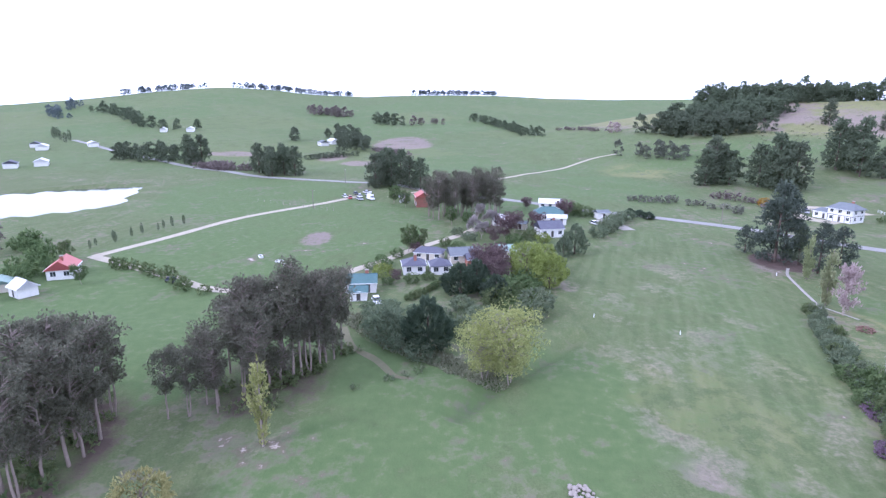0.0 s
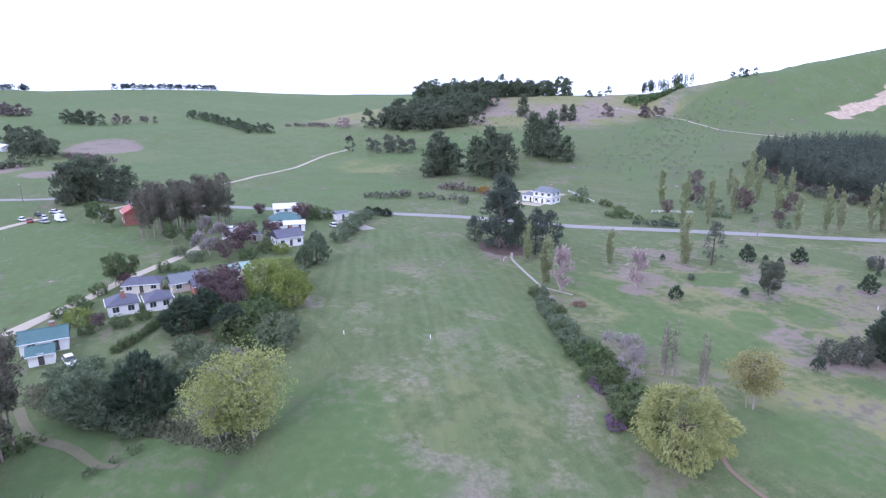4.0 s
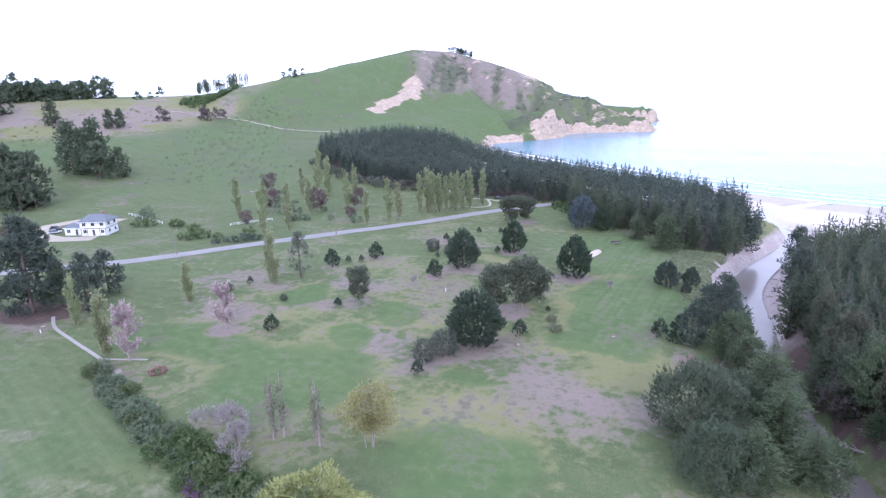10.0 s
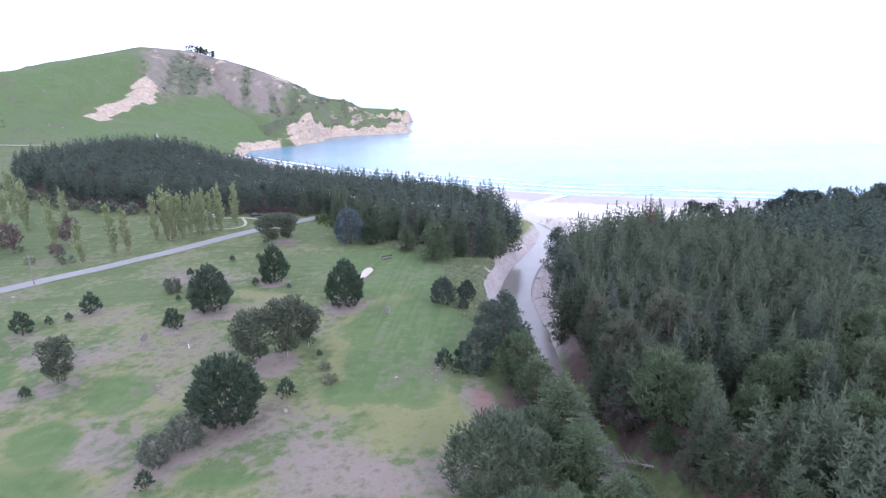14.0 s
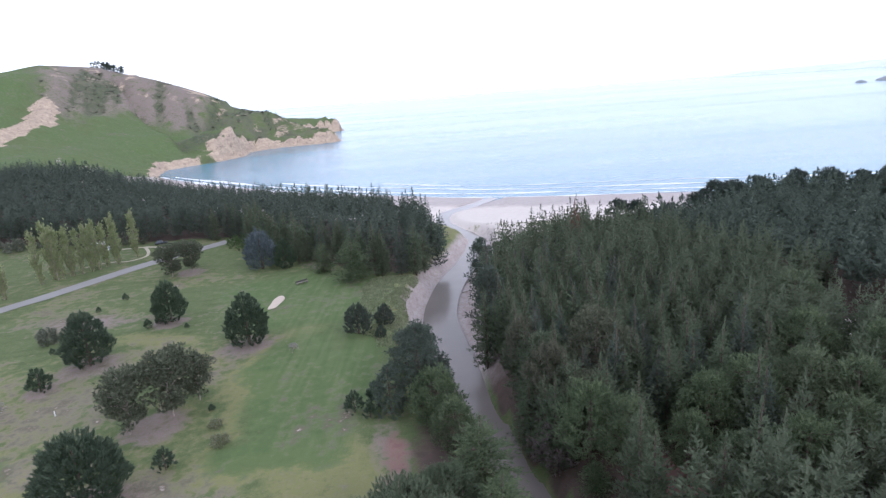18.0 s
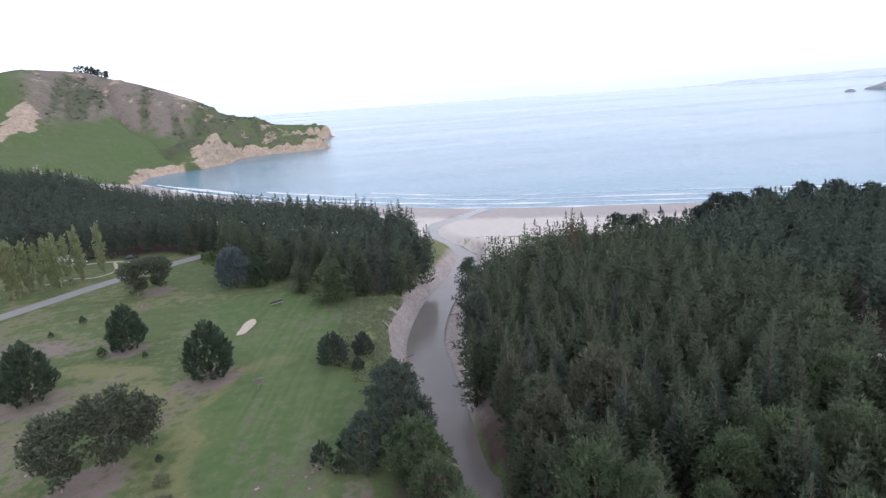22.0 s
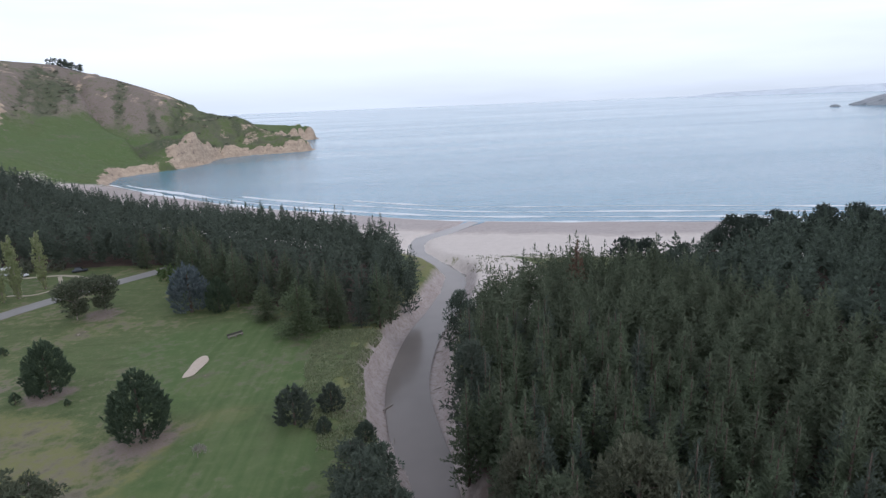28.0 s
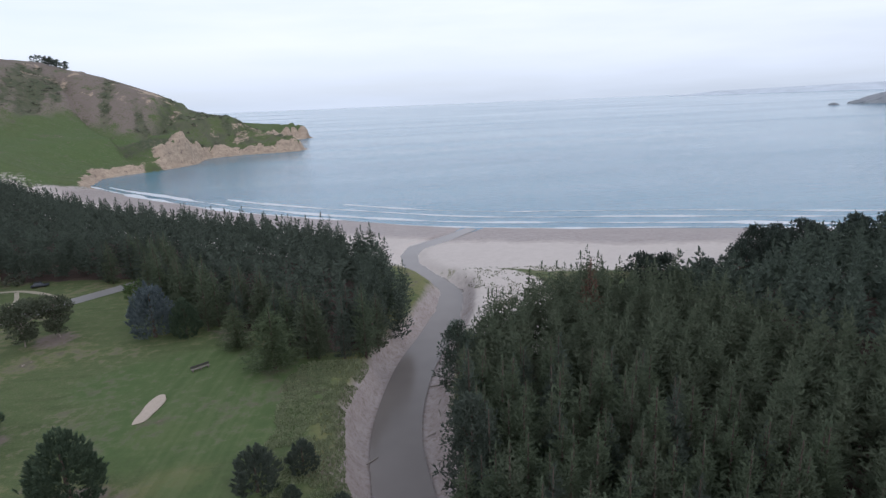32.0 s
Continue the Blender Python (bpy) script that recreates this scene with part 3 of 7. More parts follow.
FOREST_NORTH = [(-214, 210), (-180, 189), (-140, 184), (-108, 178), (-84, 172), (-60, 168), (-44, 136), (-26, 121), (-8, 103), (4, 103), (9, 112), (12, 128), (9, 146), (1, 168), (-11, 188), (-44, 213), (-98, 254), (-168, 312), (-208, 306), (-236, 250)]
HEAD_FACE = [(-366, 660), (-348, 610), (-334, 572), (-306, 540), (-299, 568), (-285, 609), (-262, 632), (-231, 621), (-206, 622), (-170, 606), (-130, 648), (-90, 690), (-60, 712), (-70, 770), (-380, 780)]
SCAR = [(-331, 572), (-308, 552), (-300, 520), (-304, 495), (-306, 470), (-305, 440), (-316, 430), (-319, 452), (-321, 482), (-323, 515), (-328, 540)]
CLEARING = (77, 45, 9)
BARE = [(-17, 3, 13, 9), (-26, 11, 9, 6), (-12, 8, 8, 6), (-36, 17, 9, 5), (-43, 19, 9, 4), (-64, 16, 12, 6), (-50, 11, 8, 4), (-86, 28, 10, 6), (-104, 20, 13, 7), (-112, 38, 14, 7), (-89, 46, 16, 6), (-5, 28, 4, 8), (-61, 63, 8, 4), (-34, 69, 7, 4), (-46, -59, 4, 5), (-55, -60, 5, 3), (-112, -54, 6, 3.5), (-121, -60, 6, 4), (-84, -43, 9, 5), (-138, -1, 5, 3), (-76, 90, 14, 4), (-100, 52, 14, 4), (-43, 22, 8, 5), (-27, 120, 5, 3), (-30, 124, 2.6, 1.6), (-172, -133, 9, 4), (-166, -137, 7, 3)]
DRY = [(-58, 30, 9, 6), (-73, 13, 8, 8), (-20, 26, 14, 5), (-15, 19, 9, 8), (-38, -3, 12, 8), (-84, 21, 7, 7), (-68, -60, 10, 4), (-70, -33, 12, 5), (-66, -48, 14, 5), (-30, 52, 9, 6), (-46, 64, 10, 6), (-58, 76, 12, 4), (-366, 30, 34, 22), (-54, -50, 12, 8), (-30, 84, 5, 4), (-24, 70, 6, 5)]
LUSH = [(-68, 0, 16, 13), (-93, 34, 7, 8), (-63, 31, 6, 7), (-40, 11, 6, 3), (-69, 17, 5, 5), (-20, 52, 12, 22), (-26, 86, 14, 16), (-22, 92, 20, 20), (-30, 104, 18, 12), (-14, 62, 10, 14), (-32, -14, 12, 9), (-96, 4, 20, 8), (-118, -160, 40, 22), (-250, -60, 60, 40), (-230, -170, 40, 30), (-60, -70, 26, 12), (-140, -160, 60, 40), (-56, -94, 24, 14), (-74, -104, 16, 12), (-40, -104, 22, 14), (-22, 30, 10, 6), (-300, 0, 60, 40)]


THATCH = [(-110, -54, 5, 3.5), (-122, -58, 6, 3), (-118, -40, 6, 4), (-70, -61, 5, 3), (-57, -60, 4, 3), (-52, -59, 3.5, 2.5), (-46, -58, 3.6, 2.6), (-73, -35, 6, 4), (-43, -48, 4, 2), (-65, -32, 4, 3), (-48, -39, 5, 4), (-88, -44, 8, 5), (-86, -48, 7, 5), (-95, -56, 4, 3), (-78, -57, 8, 3.5), (-51, -37, 5, 3), (-97, -30, 4, 2.5), (-129, -31, 8, 3), (-50, -114, 4, 2)]


def ellipses(x, y, some, edge=0.5, base=0.62, amp=0.5):
    best = np.zeros(x.shape)
    wx, wy = x + 11 * (vnoise(x, y, 12, 51, 4) - 0.5), y + 11 * (vnoise(x, y, 12, 52, 4) - 0.5)
    for cx, cy, a, b in some:
        r = np.hypot((wx - cx) / a, (wy - cy) / b)
        best = np.maximum(best, 1 - sstep(1 - edge, 1 + edge, r))
    return best * (base + amp * vnoise(x, y, 9, 53, 3))


def graded(marks, end_lo, end_hi, grow):
    """Grid lines from (place, step) marks, coarser and coarser beyond them."""
    mid = [marks[0][0]]
    for (p, st), (q, _) in zip(marks[:-1], marks[1:]):
        n = max(1, int(round((q - p) / st)))
        mid += list(p + (q - p) * (np.arange(n) + 1) / n)
    st, p = marks[-2][1], mid[-1]
    while p < end_hi:
        st *= grow; p += st; mid.append(p)
    st, p = marks[0][1], mid[0]
    while p > end_lo:
        st *= grow; p -= st; mid.insert(0, p)
    return np.array(mid)


def build_ground():
    gx = graded([(-440, 4.5), (-230, 2.4), (-150, 1.5), (44, 2.4), (60, 0)], -5200, 5200, 1.05)
    gy = graded([(-128, 1.5), (236, 3.4), (400, 2.9), (735, 6.0), (800, 0)], -5200, 5200, 1.05)
    X, Y = np.meshgrid(gx, gy)
    x, y = X.ravel(), Y.ravel()
    z = height(x, y)
    nx, ny = len(gx), len(gy)
    i = (np.arange(ny - 1)[:, None] * nx + np.arange(nx - 1)[None]).ravel()
    me = mesh_np("ground", np.stack([x, y, z], 1), np.stack([i, i + 1, i + nx + 1, i + nx], 1), True)
    Z = z.reshape(ny, nx)
    slope = np.hypot(np.gradient(Z, gx, axis=1), np.gradient(Z, gy, axis=0)).ravel()
    db, sb, _ = line_dist(x, y, COAST)
    s = db * sb
    dr, _, _ = line_dist(x, y, ROCKS)
    rocky = sstep(40, 5, dr - db) * sstep(395, 445, y)
    ds, _, ws = line_dist(x, y, STREAM, STREAM_W)
    sandy = sstep(72, 60, s + 9 * (vnoise(x, y, 14, 61, 3) - 0.5)) * (1 - rocky)
    sandy = np.maximum(sandy, 0.7 * sstep(2.8, 1.4, ds - ws) * sstep(60, 84, y))
    sandy = np.maximum(sandy, sstep(2.5, 1, ds - ws) * sstep(10, 60, y) * 0.4)
    sandy = np.maximum(sandy, sstep(1.15, 0.75, np.hypot((x - 34) / 15, (y - 132) / 34)) * (ds > 0))
    sandy = np.maximum(sandy, 0.85 * sstep(1.2, 0.6, np.hypot(x - CLEARING[0], y - CLEARING[1]) / CLEARING[2]))
    wet = np.maximum(sstep(34, 16, s + 6 * (vnoise(x, y, 30, 62, 2) - 0.5)) * (1 - rocky), sstep(4.6, 2.0, ds - ws) * sstep(40, 60, y) * sstep(170, 135, y))
    litter = inside(x, y, FOREST_SOUTH).astype(float)
    litter = np.maximum(litter, inside(x, y, FOREST_NORTH) * sstep(2.0, 6.0, line_dist(x, y, FOREST_NORTH + FOREST_NORTH[:1])[0]))
    litter = np.maximum(litter, sstep(7, 3, np.hypot((x - 3) * 0.8, (y - 26) * 0.45)) * 0.8)
    litter = np.maximum(litter, sstep(1.3, 0.8, np.hypot((x + 144) / 10, (y - 5) / 8)))
    gully = 0.4 * sstep(90, 30, line_dist(x, y, [(-250, 175), (-330, 260), (-360, 380)])[0]) * vnoise(x, y, 25, 63, 3) * 1.1
    dh, _, hzz = line_dist(x, y, HEAD_RIDGE, HEAD_Z)
    wx, wy = x + 22 * (vnoise(x, y, 26, 84, 3) - 0.5), y + 22 * (vnoise(x, y, 26, 85, 3) - 0.5)
    seaward = sstep(-24, 20, line_dist(wx, wy, HEAD_FACE + HEAD_FACE[:1])[0] * np.where(inside(wx, wy, HEAD_FACE), 1, -1))
    face = seaward * (0.8 + 0.3 * vnoise(x, y, 30, 64, 3))
    point = sstep(-232, -196, x + 18 * (vnoise(x, y, 30, 67, 2) - 0.5))
    runs = vnoise(x + 0.25 * y, y * 0.16, 15, 23, 3)
    # scrub streaks follow the folds; their dark tone also paints in relief shade
    scrub = np.maximum(gully, face * sstep(0.50, 0.36, runs) * 0.8)
    scrub = np.maximum(scrub, face * point * (0.30 + 0.5 * vnoise(x, y, 16, 66, 3)))
    scrub = np.maximum(scrub, 0.75 * sstep(26, 8, np.hypot((x + 186) * 0.7, y - 560)))
    crags = sstep(0.52, 0.66, vnoise(x, y * 0.6, 11, 65, 4))
    rock = np.maximum(rocky * sstep(0.45, 0.85, slope) * sstep(22, 9, s + 18 * (vnoise(x, y, 26, 68, 3) - 0.5)), seaward * sstep(0.80, 0.90, 1 - dh / 400) * crags * 0.52)
    rock = np.maximum(rock, 0.75 * sstep(1.2, 0.6, np.hypot((x + 225) / 26, (y - 716) / 12)) * sstep(0.35, 0.6, vnoise(x, y, 8, 69, 3)))
    rock = np.maximum(rock, rocky * sstep(9, 4, s))
    slip = sstep(13, 6, np.hypot(x + 170, y - 524))
    rock, scrub = rock * (1 - 0.8 * slip), np.maximum(scrub, 0.6 * slip)
    rock = np.maximum(rock, 0.95 * inside(x + 0.35 * (wx - x), y + 0.35 * (wy - y), SCAR))
    knoll = sstep(0.12, 0.5, np.clip(1 - line_dist(x, y, SCRUB_RIDGE[1:4])[0] / 200, 0, 1))
    dry = np.maximum(ellipses(x, y, DRY), knoll * (0.75 + 0.5 * vnoise(x, y, 60, 71, 2)))
    dry = np.maximum(dry, 0.5 * vnoise(x, y, 24, 72, 3) * sstep(-160, -100, x) * sstep(-95, -50, y))
    dry = np.maximum(dry, sstep(10, 6, ds - ws) * sstep(62, 80, y) * 0.8)
    hollow = sstep(60, 30, line_dist(x, y, [(-250, 175), (-330, 260), (-360, 380)])[0])
    dry = dry * (1 - 0.8 * hollow)
    bare = np.maximum(ellipses(x, y, BARE, 0.6, 0.2, 0.95), (1 - hollow) * knoll * sstep(0.42, 0.66, vnoise(x, y, 55, 73, 3)))
    bare = np.maximum(bare, face * (1 - 0.6 * point) * (0.85 + 0.4 * vnoise(x, y, 16, 75, 3)))
    dry = np.maximum(dry, 0.62 * sstep(-360, -420, x) * vnoise(x, y, 160, 87, 4))
    brown = sstep(1.2, 0.85, np.hypot((x + 573) / 34, (y + 138) / 30)) + sstep(1.2, 0.8, np.hypot((x + 480) / 14, (y + 276) / 30)) + sstep(1.2, 0.8, np.hypot((x + 424) / 22, (y + 160) / 14)) + sstep(1.2, 0.7, np.hypot((x + 470) / 30, (y + 190) / 12)) + sstep(1.2, 0.7, np.hypot((x + 600) / 40, (y + 140) / 26))
    bare = np.maximum(bare, np.clip(brown, 0, 1))
    lush = np.maximum(ellipses(x, y, LUSH), 0.55 * sstep(-300, -380, x) * (1 - knoll))
    lush = np.maximum(lush, sstep(330, 380, y) * (0.30 + 0.5 * vnoise(x, y, 45, 86, 3))) * (1 - face * 0.9)
    russet = np.maximum(sstep(1.2, 0.6, np.hypot((x - 26.5) / 6, (y - 11) / 10)), 0.62 * sstep(1.3, 0.5, np.hypot((x + 5) / 2.4, (y - 27) / 6)))
    lush = np.maximum(lush, hollow * (0.25 + 0.6 * vnoise(x, y, 16, 88, 3)))
    # the worn part of the course: straw and bare soil between watered greens
    worn = sstep(-122, -100, x) * sstep(-8, -16, x) * sstep(-24, -6, y + 0.12 * x + 4) * sstep(84, 66, y)
    dry = np.maximum(dry, worn * (0.16 + 0.55 * vnoise(x, y, 13, 81, 3)))
    bare = np.maximum(bare, worn * (-0.20 + 0.70 * vnoise(x, y, 14, 82, 4)))
    rim = sstep(0.12, 0.3, lush) * sstep(0.62, 0.4, lush)
    dry = np.maximum(dry, worn * rim * 0.85)
    bare = bare * (1 - worn * sstep(0.45, 0.65, lush))
    skirt = np.zeros(x.shape)
    for cx, cy, r in ((-43, 22.5, 7.5), (-63, 66, 6), (-55, 86.5, 5), (-33.5, 68.5, 6), (-67, 57, 3.4), (-76, 34, 5), (-42, 41, 6), (-48, 14, 5), (-98, 56, 3), (-91, 68, 3), (-94, 11, 5), (-64, 129, 5)):
        skirt = np.maximum(skirt, 1 - sstep(0.6, 1.0, np.hypot(x - cx, y - cy) / r))
    lush = lush * (1 - skirt)
    bare = np.maximum(bare, skirt * 0.95)
    mow = [sstep(-1.0, 2.5, line_dist(x, y, q + q[:1])[0] * np.where(inside(x, y, q), 1, -1)) for q in (MOW_LONG, MOW_GREEN)]
    thatch = ellipses(x, y, THATCH, 0.6, 0.25, 0.8)
    for poly, v in FIELDS:
        lush = np.maximum(lush, v * inside(x, y, poly))
    u, v = x * 0.83 + y * 0.55 + 30 * (vnoise(x, y, 120, 41, 2) - 0.5), y * 0.83 - x * 0.55
    cell = _hash(np.floor(u / 150).astype(np.int64), np.floor(v / 105).astype(np.int64), 5)
    lush = np.maximum(lush, sstep(-330, -380, x) * (1 - knoll) * (1 - seaward) * (0.05 + 0.85 * cell))
    dry = np.maximum(dry, sstep(-380, -430, x) * (1 - knoll) * 0.6 * (1 - cell) * sstep(330, 250, y))
    earth = sstep(1.3, 0.7, np.hypot((x + 170) / 10, (y + 135) / 5))
    lush, bare = lush * (1 - earth), np.maximum(bare, earth)
    floor_litter = np.maximum(sstep(1.3, 0.6, np.hypot((x + 69) / 13, (y + 119) / 9)), sstep(1.3, 0.6, np.hypot((x + 49) / 16, (y + 143) / 9)))
    lush, litter = lush * (1 - floor_litter), np.maximum(litter, floor_litter * (0.25 + 0.6 * vnoise(x, y, 5, 42, 3)))
    lush = lush * (1 - np.clip(brown, 0, 1))
    fair = mow[0] * (0.5 + 0.5 * vnoise(x, y, 18, 43, 3))
    dry, bare = dry * (1 - 0.3 * mow[0]), bare * (1 - 0.35 * mow[0])
    lush = np.maximum(lush, 0.62 * fair)
    rough_edge = sstep(3.2, 0.5, line_dist(x, y, DITCH)[0])
    scrub = np.maximum(scrub, 0.4 * rough_edge)
    for name, v in (("mow_long", mow[0]), ("mow_green", mow[1]), ("thatch", thatch), ("sand", sandy), ("wet", wet), ("litter", litter), ("russet", russet), ("scrub", scrub), ("rock", rock), ("dry", dry), ("bare", bare), ("lush", lush)):
        me.attributes.new(name, "FLOAT", "POINT").data.foreach_set("value", np.asarray(v, np.float32))
    return tagged(part("ground", me, M["ground"]), "rolling green pasture, fairway, sandy beach and headland", "ground", kind="structure")


build_ground()


def polygon_sheet(name, pts, z, material, label, category):
    bm = bmesh.new()
    f = bm.faces.new([bm.verts.new((x, y, z)) for x, y in pts])
    bmesh.ops.triangulate(bm, faces=[f])
    bmesh.ops.recalc_face_normals(bm, faces=bm.faces)
    if bm.faces[:][0].normal.z < 0:
        bmesh.ops.reverse_faces(bm, faces=bm.faces)
    return tagged(part(name, bm, material), label, category, kind="structure")


def build_sea():
    line = np.array(COAST, float)
    d = unit(np.gradient(line, axis=0))
    inland = line + np.stack([-d[:, 1], d[:, 0]], 1) * 9.0
    pts = [tuple(p) for p in inland] + [(-9000, 9000), (9000, 9000)]
    polygon_sheet("sea", pts, 0.0, M["sea"], "calm pale blue sea in a sheltered bay", "sea")


build_sea()
polygon_sheet("pond", [(x * 1.0 - 0, y) for x, y in POND], 3.25, M["pond"], "shallow pond mirroring the white sky", "pond")
strip("stream_1", STREAM, [2 * w + 3.6 for w in STREAM_W], M["stream"], lift=0.0, z=0.12, label="shallow tidal stream winding to the beach", category="stream")


def surf(off, start, end, width, seed):
    """A broken line of foam that follows the beach."""
    base = smooth_line(BEACH[3:], 5.0)
    d = unit(np.gradient(base, axis=0))
    out = np.stack([d[:, 1], -d[:, 0]], 1)
    base = base + out * (off + 5 * (vnoise(base[:, :1][:, 0], base[:, 1], 60, seed, 2) - 0.5))[:, None]
    n = len(base)
    base = base[int(start * n):int(end * n)]
    d = unit(np.gradient(base, axis=0))
    nrm = np.stack([-d[:, 1], d[:, 0]], 1)
    w = width * np.clip(vnoise(base[:, 0], base[:, 1], 22, seed + 5, 3) * 2.6 - 0.8, 0.03, 1.6)
    a, b = base - nrm * w[:, None] / 2, base + nrm * w[:, None] / 2
    zz = np.full((len(base), 1), 0.0)
    za = np.maximum(height(a[:, 0], a[:, 1]), 0)[:, None] + 0.05
    mid = np.concatenate([(a + b) / 2, za + 0.12], 1)
    v = np.stack([np.concatenate([a, za], 1), mid, np.concatenate([b, zz + 0.04], 1)], 1).reshape(-1, 3)
    i = np.arange(len(base) - 1)[:, None] * 3 + np.arange(2)[None]
    f = np.stack([i, i + 3, i + 4, i + 1], -1).reshape(-1, 4)
    tagged(part("surf_line", mesh_np("surf_line", v, f, True), M["foam"]), "thin line of white surf breaking along the beach", "surf", group="surf lines", kind="structure")


for k, (off, a, b, w) in enumerate(((1.5, 0.0, 1.0, 5.5), (9, 0.05, 0.97, 5.0), (21, 0.0, 0.75, 4.2), (34, 0.1, 0.62, 3.2))):
    surf(off, a, b, w, 100 + 7 * k)

# ---- roads and paths ----
ROAD = [(-560, -468), (-420, -306), (-342, -216), (-306, -136), (-272, -96), (-243, -62), (-222, -26), (-203, 1), (-187, 19), (-160, 42), (-137, 72), (-119, 94), (-103, 113), (-82, 144), (-62, 166), (-40, 186)]
strip("road_1", ROAD, 5.6, M["asphalt"], 0.10, "pale grey two-lane asphalt country road", "road", crown=0.05)
strip("track_1", [(-145, -195), (-171, -185), (-203, -174), (-230, -156), (-256, -136)], 3.6, M["gravel"], 0.07, "pale gravel farm track between paddocks", "track", ragged=0.4)
strip("track_2", [(-145, -196), (-139, -186), (-126, -165), (-114, -146), (-116, -132), (-124, -122), (-133, -116), (-143, -109), (-157, -101), (-172, -90), (-186, -80)], 3.2, M["gravel"], 0.08, "pale gravel village lane", "lane", ragged=0.4)
strip("footpath_1", [(-137, 3), (-130, -1), (-120, -4), (-106, -8), (-98, -11)], 0.75, M["concrete"], 0.06, "narrow pale footpath across the course", "path", step=1.0)
strip("footpath_2", [(-106, -8.2), (-101, -6.5), (-97, -5)], 0.6, M["concrete"], 0.07, "narrow pale footpath across the course", "path", step=1.0)
strip("footpath_3", [(-42, -22), (-39, -25.5), (-36, -28), (-30, -29), (-22, -29)], 0.65, M["redpath"], 0.06, "narrow reddish dirt path", "path", step=1.0)
strip("footpath_4", [(-107, 169), (-100, 169), (-92, 169), (-84, 165), (-76, 158)], 1.6, M["gravel"], 0.06, "pale gravel path beside the plantation", "path", step=1.5, ragged=0.3)
strip("footpath_5", [(-104, 146), (-97, 151), (-91, 150), (-87, 154), (-88, 160), (-92, 168)], 1.1, M["gravel"], 0.07, "narrow pale path by the road end", "path", step=1.5)
M["worn_track"] = rough_mat("worn_grass_track", (0.185, 0.165, 0.105), (0.135, 0.145, 0.075), 0.5, 3.0, 0.95, 0.4)
strip("track_3", [(-92, -112), (-86, -110), (-81.6, -108), (-77, -103.5), (-71.7, -100), (-69.5, -97.5)], 1.5, M["worn_track"], 0.05, "faint worn grass track round the gardens", "track", step=1.0, ragged=0.5)
strip("drive_1", [(-205, -33), (-196, -28), (-186, -26)], 5.0, M["concrete"], 0.07, "pale concrete driveway", "driveway")
strip("farm_track_1", [(-430, 300), (-395, 318), (-350, 322), (-312, 322), (-280, 330)], 3.0, M["gravel"], 0.15, "pale gravel farm track on the hillside", "track")
strip("farm_track_2", [(-258, -120), (-330, -60), (-420, 10), (-440, 40)], 3.0, M["gravel"], 0.12, "pale gravel farm track", "track")

# ---- trees ----


def trunk_mesh(h, r, rng, lean=0.03, limbs=0, limb_from=0.4, limb_len=2.0, rise=0.5, sides=6):
    zs = np.linspace(-0.3, h, 6)
    wob = np.cumsum(rng.normal(size=(6, 2)) * lean * h / 6, 0)
    wob -= wob[0]
    pts = np.c_[wob, zs]
    ts = [tube(pts, r * np.linspace(1.15, 0.25, 6), sides)]
    for _ in range(limbs):
        t = rng.uniform(limb_from, 0.92)
        base = np.array([np.interp(t * h, zs, pts[:, k]) for k in range(3)])
        a, ll = rng.uniform(0, 2 * np.pi), limb_len * rng.uniform(0.6, 1.2) * (1.2 - 0.5 * t)
        q = np.array([[0, 0, 0], [0.5, 0, 0.5 * rise * 0.8], [1, 0, rise]]) * ll
        q = np.c_[q[:, 0] * np.cos(a), q[:, 0] * np.sin(a), q[:, 2]] + base
        ts.append(tube(q, r * 0.42 * (1.1 - 0.6 * t) * np.array([1, 0.7, 0.25]), 4))
    v, f = join_tubes(ts)
    return mesh_np("trunk", v, f, True)


def whorl_points(h, r, rng, bare=0.05, gap=0.62, per=6, step=0.5, power=0.8, droop=0.12, rag=0.35, up=0.55):
    """Points along the branches of a conifer in whorls, and the way they face."""
    P, O = [], []
    for z in np.arange(bare * h, h * 0.985, gap):
        t = (z - bare * h) / (h * (1 - bare))
        L = r * max(0.06, (1 - t) ** power) * min(1, 0.55 + t * 2.2)
        for k in range(per):
            a, l = rng.uniform(0, 2 * np.pi), L * (1 + rag * rng.normal() * 0.6)
            if l < 0.15:
                l = 0.15
            n = max(1, int(l / step))
            u = (np.arange(n) + rng.uniform(0.4, 1.0, n)) / n
            zz = z + rng.normal() * gap * 0.3 + u * l * (0.28 - droop) - droop * l * u * u
            ca, sa = np.cos(a), np.sin(a)
            p = np.stack([u * l * ca, u * l * sa, zz], 1) + rng.normal(size=(n, 3)) * 0.14
            P.append(p)
            O.append(np.tile([ca, sa, up], (n, 1)))
    return np.concatenate(P), np.concatenate(O)


